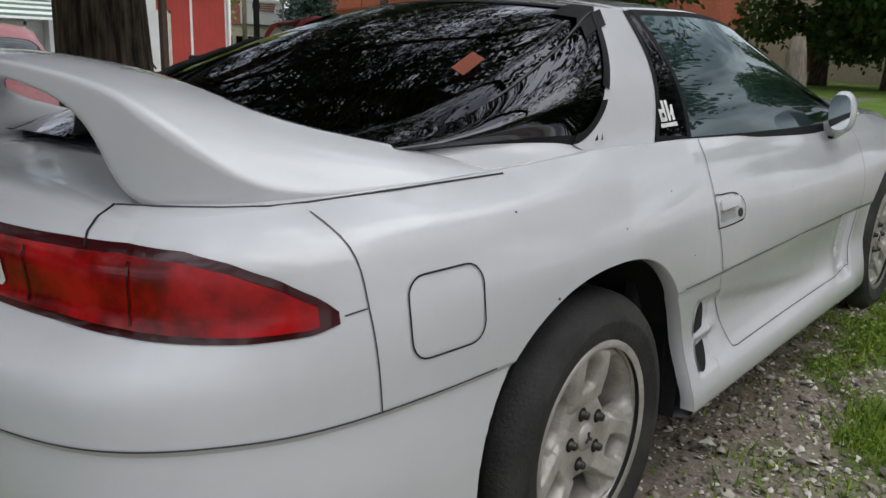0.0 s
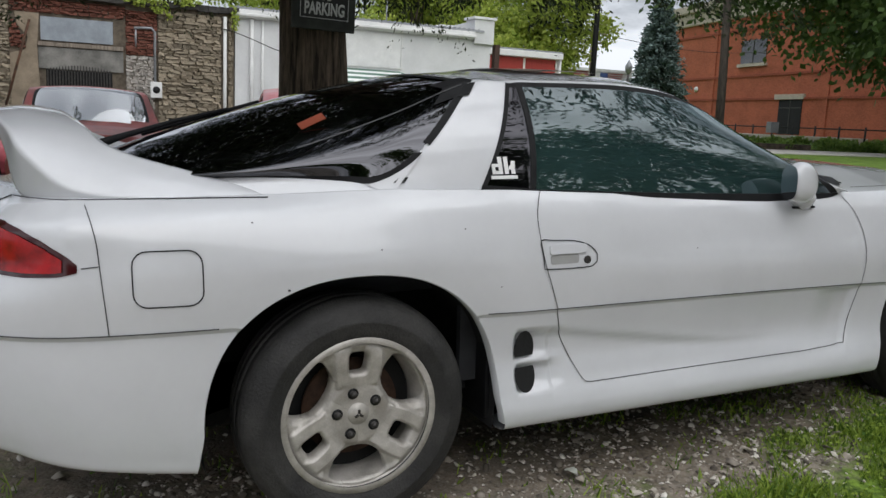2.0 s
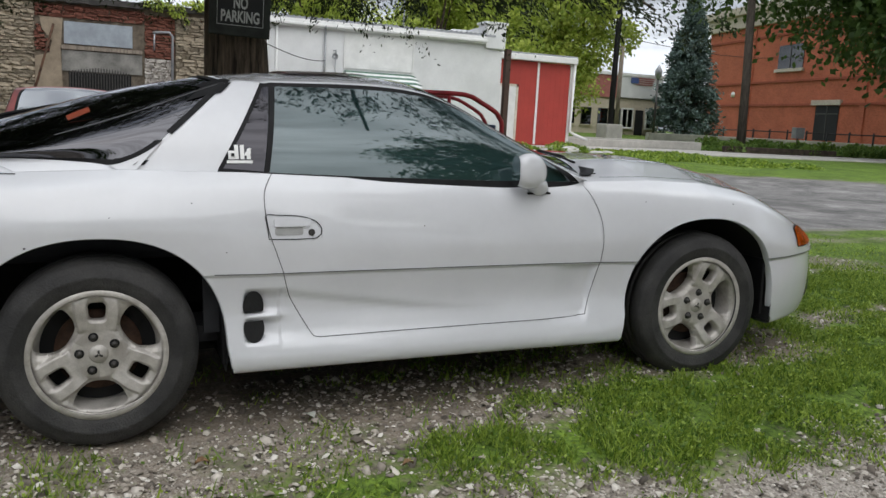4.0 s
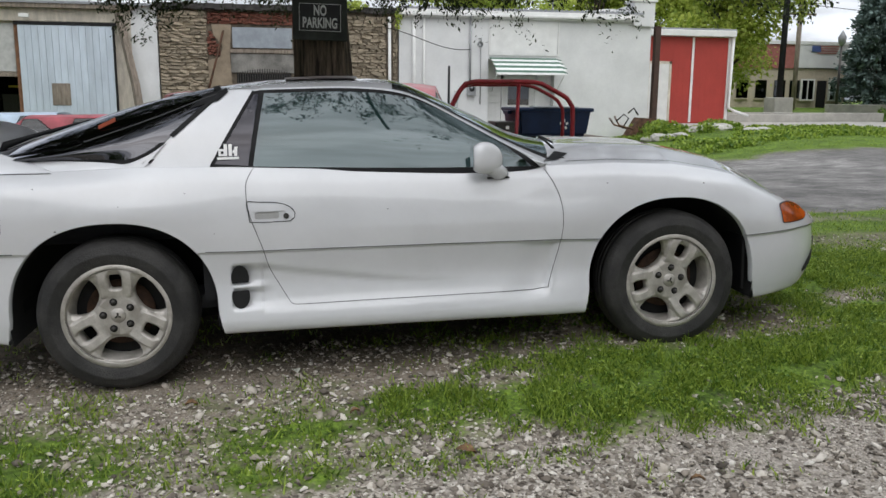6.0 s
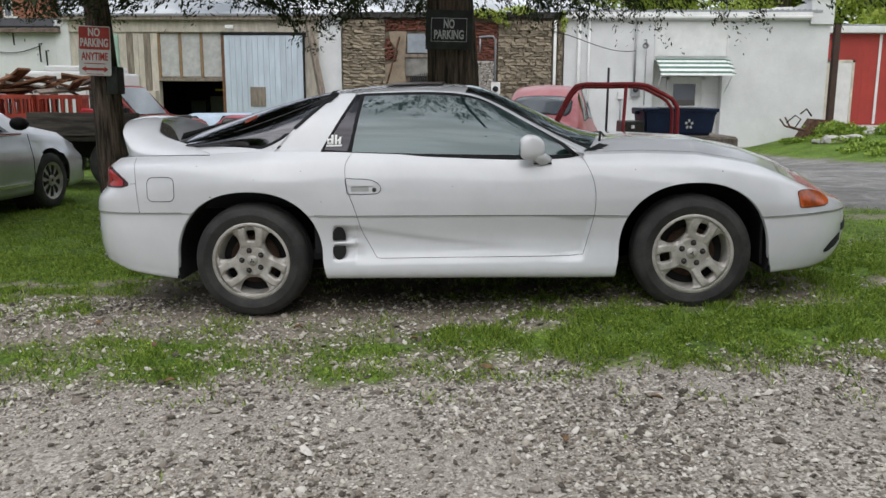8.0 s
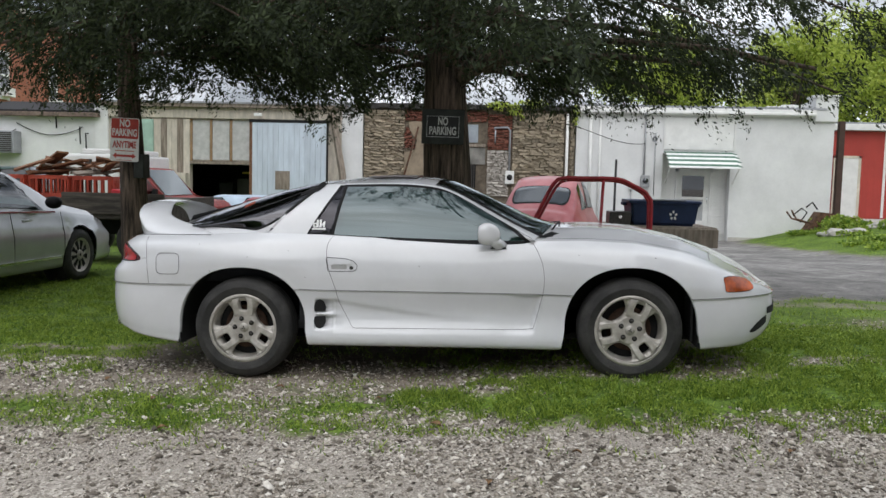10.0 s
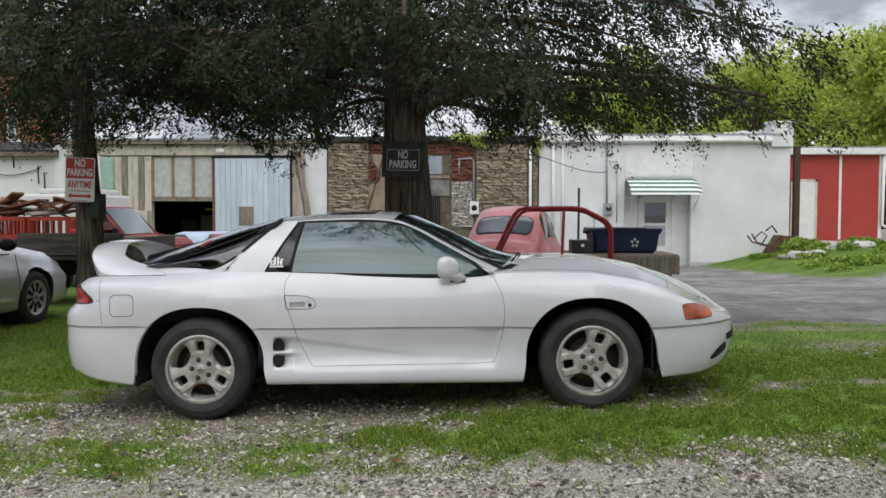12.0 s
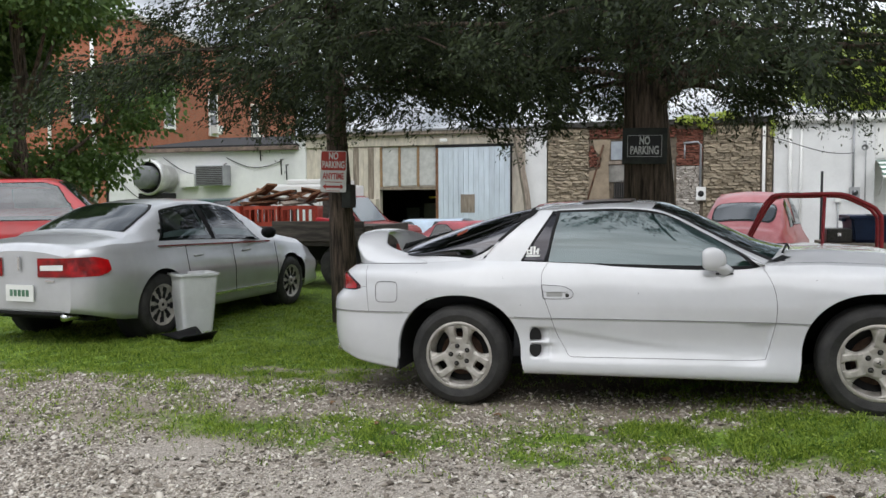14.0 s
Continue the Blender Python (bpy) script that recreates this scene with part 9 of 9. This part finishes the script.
def signs():
    board_m = mat("dark_sign_board", (.035, .04, .035), .7, var=.25, scale=8)
    black = mat("black_sign_enamel", (.012, .013, .013), .35, var=.2)
    letters = mat("worn_white_letters", (.62, .63, .62), .5, var=.12, scale=30)
    s = thing("no_parking_sign", "black no-parking sign with white letters on a dark board", "sign", Matrix.Translation((.965, 2.80, 1.885)) @ Matrix.Rotation(radians(1), 4, "Y"))
    box("board", -.225, .225, 0, .03, -.185, .185, board_m, s, bevel=.004)
    box("face", -.175, .175, -.006, -.001, -.115, .115, black, s, bevel=.002)
    for a, b, c, d in ((-.172, .172, .106, .110), (-.172, .172, -.110, -.106), (-.172, -.168, -.11, .11), (.168, .172, -.11, .11)):
        box("border", a, b, -.0075, -.0062, c, d, letters, s)
    text_part("words", "NO", .115, Matrix.Translation((0, -.0085, .052)) @ Matrix.Rotation(radians(90), 4, "X"), letters, s, width=.105)
    text_part("words", "PARKING", .115, Matrix.Translation((0, -.0085, -.048)) @ Matrix.Rotation(radians(90), 4, "X"), letters, s, width=.285)
    white = mat("sign_white", (.72, .72, .70), .5, var=.06, scale=20)
    redm = mat("sign_red", (.50, .055, .04), .5, var=.12, scale=15)
    t = thing("no_parking_anytime_sign", "red and white no-parking-anytime sign nailed to the trunk", "sign", Matrix.Translation((-2.385, 2.50, 1.665)) @ Matrix.Rotation(radians(2), 4, "Y") @ Matrix.Rotation(radians(4), 4, "Z"))
    bm = bmesh.new()
    add_prism(bm, round_rect(-.152, .152, -.229, .229, .02), 0, .004)
    part("plate", bm, white, t)
    bm = bmesh.new()
    add_prism(bm, round_rect(-.143, .143, .012, .220, .015), -.002, -.0005)
    part("red_field", bm, redm, t)
    face = lambda x, z, d: Matrix.Translation((x, d, z)) @ Matrix.Rotation(radians(90), 4, "X")
    text_part("words", "NO", .105, face(0, .168, -.0035), white, t, width=.11)
    text_part("words", "PARKING", .105, face(0, .072, -.0035), white, t, width=.26)
    text_part("words", "ANYTIME", .10, face(0, -.055, -.0018), redm, t, width=.25)
    bm = bmesh.new()
    add_prism(bm, [(-.125, -.170), (-.085, -.140), (-.085, -.158), (.085, -.158), (.085, -.140), (.125, -.170), (.085, -.200), (.085, -.182), (-.085, -.182), (-.085, -.200)], -.002, -.0005)
    part("arrow", bm, redm, t)
    box("small_print", -.10, .10, -.0018, -.0005, -.122, -.114, redm, t)
    box("small_print", -.08, .08, -.0018, -.0005, -.219, -.213, redm, t)
    b = thing("dark_trunk_box", "dark metal box strapped to the slim trunk", "box", Matrix.Translation((-2.26, 2.62, 1.38)))
    box("case", -.05, .06, -.08, .08, -.12, .14, board_m, b, bevel=.01)


silver_sedan()
red_pickup()
old_red_truck()
red_beetle()
pink_car()
flatbed()
yard_things()
signs()
# ---- grass, weeds and loose stones ----
def scatter_grass():
    rng = np.random.default_rng(31)
    C, D, S = [], [], []
    areas = [((1.1, 5.6, -1.75, .9), 210000), ((-4.5, 6.5, -2.0, 1.2), 260000), ((-6.5, 7.0, -3.2, 4.2), 80000), ((-7, -.9, -.8, 4.6), 120000), ((-7, 2, 2.6, 6.5), 16000), ((8.5, 14, 11, 19), 16000)]
    for (x0, x1, y0, y1), n in areas:
        xs, ys = rng.uniform(x0, x1, n), rng.uniform(y0, y1, n)
        for x, y, q in zip(xs, ys, rng.random(n)):
            t, g, a = cover(x, y)
            tuft = noise.noise((x * 6, y * 6, 9.0))
            if q < t * (.45 + 1.3 * tuft) + .07 * g * (tuft > .12) * (y > -2.3):
                C.append((x, y, ground_z(x, y)))
    C = np.array(C)
    n = len(C)
    clump = np.array([noise.noise((x * 3.1, y * 3.1, 4.0)) for x, y, z in C])
    h = rng.uniform(.010, .034, n) * (1 + .8 * np.clip(clump, -.5, .8)) * (1 + .6 * (rng.random(n) < .08))
    ang = rng.uniform(0, 2 * math.pi, n)
    lean = rng.normal(size=(n, 2)) * .6
    w = rng.uniform(.0025, .0060, n)
    s = np.stack([np.cos(ang), np.sin(ang), np.zeros(n)], 1) * w[:, None]
    tip = C + np.stack([lean[:, 0] * h, lean[:, 1] * h, h], 1)
    v = np.empty((n, 4, 3))
    v[:, 0] = C - s
    v[:, 1] = C + s
    v[:, 2] = tip + s * .25
    v[:, 3] = tip - s * .25
    v[:, :2, 2] -= .006
    ob = quads_ob("grass", v.reshape(-1, 3), M_GRASS)
    tagged(ob, "short uneven green grass blades in patches", "grass", kind="stuff")
    # clover-like leaves lying low
    m = n // 3
    pick = rng.choice(n, m)
    P = C[pick] + rng.normal(size=(m, 3)) * np.array([.03, .03, .004])
    P[:, 2] += rng.uniform(.008, .03, m)
    D = rng.normal(size=(m, 3))
    D[:, 2] *= .3
    ob = quads_ob("clover", leaf_mesh(P, D, .014, rng, .8), M_GRASS)
    tagged(ob, "tiny clover and weed leaves among the grass", "weeds", kind="stuff")


def scatter_gravel():
    rng = np.random.default_rng(41)
    C = []
    for (x0, x1, y0, y1), n in (((-4.2, 5.4, -3.3, -.3), 235000), ((3.6, 7, -.6, 1.6), 9000), ((-3, 4, -.6, .6), 5000)):
        for x, y, q in zip(rng.uniform(x0, x1, n), rng.uniform(y0, y1, n), rng.random(n)):
            t, g, a = cover(x, y)
            dens = .46 + .75 * noise.noise((x * 1.1, y * 1.1, 12.0)) + .25 * noise.noise((x * 4.0, y * 4.0, 15.0))
            if q < g * dens * (1 if y < -1.6 else 1.7):
                C.append((x, y, ground_z(x, y)))
    C = np.array(C)
    n = len(C)
    size = np.clip(rng.lognormal(math.log(.0060), .50, n), .0034, .026)
    base = np.array([(1, 0, 0), (-1, 0, 0), (0, 1, 0), (0, -1, 0), (0, 0, 1), (.62, .62, .45), (-.62, .62, .4), (-.62, -.62, .45), (.62, -.62, .4)], float)
    V = base[None] * (1 + rng.normal(size=(n, 9, 1)) * .16)
    V = V * np.stack([rng.uniform(.8, 1.3, n), rng.uniform(.65, 1.0, n), rng.uniform(.4, .85, n)], 1)[:, None, :]
    a = rng.uniform(0, 2 * math.pi, n)
    ca, sa = np.cos(a)[:, None], np.sin(a)[:, None]
    x, y = V[:, :, 0] * ca - V[:, :, 1] * sa, V[:, :, 0] * sa + V[:, :, 1] * ca
    tl = rng.normal(size=(n, 2)) * .25
    z = V[:, :, 2] + x * tl[:, :1] + y * tl[:, 1:]
    V = np.stack([x, y, z + .22], 2) * size[:, None, None] + C[:, None, :]
    tri = np.array([(0, 5, 8), (0, 2, 5), (2, 6, 5), (2, 1, 6), (1, 7, 6), (1, 3, 7), (3, 8, 7), (3, 0, 8), (4, 5, 6), (4, 6, 7), (4, 7, 8), (4, 8, 5)])
    T = (tri[None] + 9 * np.arange(n)[:, None, None]).reshape(-1, 3)
    me = bpy.data.meshes.new("gravel")
    me.vertices.add(9 * n)
    me.vertices.foreach_set("co", V.astype(np.float32).ravel())
    me.loops.add(3 * len(T))
    me.loops.foreach_set("vertex_index", T.astype(np.int32).ravel())
    me.polygons.add(len(T))
    me.polygons.foreach_set("loop_start", np.arange(0, 3 * len(T), 3, dtype=np.int32))
    me.update(calc_edges=True)
    m = bpy.data.materials.new("limestone_chips")
    m.use_nodes = True
    nt = m.node_tree
    b = nt.nodes["Principled BSDF"]
    b.inputs["Roughness"].default_value = .9
    geo = nt.nodes.new("ShaderNodeNewGeometry")
    rp = nt.nodes.new("ShaderNodeValToRGB")
    e = rp.color_ramp.elements
    e[0].color = (.07, .058, .046, 1)
    e[1].color = (.72, .68, .62, 1)
    for pos, col in ((.25, (.19, .160, .13, 1)), (.55, (.38, .335, .28, 1)), (.85, (.60, .55, .48, 1))):
        k = e.new(pos)
        k.color = col
    nt.links.new(geo.outputs["Random Per Island"], rp.inputs["Fac"])
    nt.links.new(rp.outputs["Color"], b.inputs["Base Color"])
    me.materials.append(m)
    tagged(new("gravel", me), "loose pale limestone chips of mixed sizes", "gravel", kind="stuff")


scatter_grass()
scatter_gravel()


def fallen_leaves():
    rng = random.Random(5)
    brown = mat("dry_leaf", (.30, .17, .08), .8, var=.3, scale=30)
    pale = mat("pale_leaf_back", (.62, .64, .56), .6, var=.1, scale=30)
    spots = [(.72, -.80, .055, pale), (1.32, -1.62, .075, brown), (2.05, -1.95, .05, brown), (-.15, -1.75, .06, brown), (.30, -1.05, .05, brown), (-.85, -.95, .05, brown), (1.62, -2.3, .05, brown), (3.1, -1.9, .05, brown), (.95, -1.25, .04, brown), (-.4, -1.3, .045, brown)]
    for x, y, s, m in spots:
        verts, faces = [], []
        for k in range(9):
            f = k / 8
            w = s * .36 * math.sin(math.pi * f ** .8) * (1 + .25 * math.sin(k * 2.6))
            z = .010 + .012 * math.sin(f * 3)
            verts += [(s * (f - .5), -w, z + .010), (s * (f - .5), 0, z), (s * (f - .5), w, z + .008)]
        for k in range(8):
            for j in range(2):
                faces.append((3 * k + j, 3 * k + 3 + j, 3 * k + 4 + j, 3 * k + 1 + j))
        ob = mesh_ob("fallen_leaf", verts, faces, m, smooth_on=True)
        tagged(ob, "pale upturned leaf lying on the grass" if m is pale else "dry brown leaf lying on the gravel", "leaf", "fallen leaves")
        ob.matrix_world = pose(x, y, ground_z(x, y) + .004, rng.uniform(-8, 8), rng.uniform(-8, 8), rng.uniform(0, 360))


def bank_weeds():
    rng = np.random.default_rng(77)
    blobs = []
    for k in range(26):
        x = 10.9 + 2.8 * rng.random() ** 1.3
        y = 19.2 - 2.6 * rng.random()
        s = rng.uniform(.16, .38) * (1.3 if x < 11.6 else .8)
        blobs.append(((x, y, ground_z(x, y) + s * .3), (s, s, s * .7)))
    for k in range(90):
        x, y = 10.2 + 8.0 * rng.random(), 13.2 + 6.0 * rng.random()
        blobs.append(((x, y, ground_z(x, y) + .02), (.5, .35, rng.uniform(.05, .12))))
    leaf_cloud("weed_bank", "rank green weeds on the bank beside the shed", "weeds", blobs, 24000, .085, M_GRASS, rng, kind="stuff")
    for k in range(16):
        x, y = 10.4 + 3.2 * rng.random(), 16.6 + 1.2 * rng.random()
        bm = bmesh.new()
        bmesh.ops.create_icosphere(bm, subdivisions=2, radius=1)
        s = rng.uniform(.10, .24)
        for v in bm.verts:
            n = noise.noise(v.co * 1.7 + Vector((k * 3.1, 0, 0)))
            v.co = Vector((v.co.x * s * 1.4, v.co.y * s, v.co.z * s * .6)) * (1 + .3 * n)
        ob = part("bank_stone", bm, M_CONC, None)
        tagged(ob, "pale rough stone lying on the weedy bank", "stone", "stones on the bank")
        ob.matrix_world = pose(x, y, ground_z(x, y) + s * .2, 0, 0, rng.uniform(0, 360))


def far_shrubs():
    rng = np.random.default_rng(91)
    blobs = []
    for k in range(46):
        x = 23.6 + 13.5 * rng.random()
        y = 23.6 + 2.4 * rng.random()
        s = rng.uniform(.28, .62)
        blobs.append(((x, y, .30 + s * .5), (s * 1.3, s, s * .8)))
    leaf_cloud("shrub_row", "ragged green shrubs and weeds below the brick building", "shrubs", blobs, 16000, .16, M_LEAF_LIT, rng, kind="stuff")
    timber = mat("dark_retaining_timber", (.10, .075, .055), .9, var=.3, scale=4, fine=.3)
    t = thing("retaining_timbers", "dark stacked timbers holding back the planted bank", "retaining wall", pose(0, 0, 0))
    for k in range(3):
        box("timber", 23.75, 30.5 - .3 * k, 23.5 + .03 * k, 23.75 + .03 * k, .1 + .2 * k, .29 + .2 * k, timber, t, bevel=.02)


fallen_leaves()
bank_weeds()
far_shrubs()
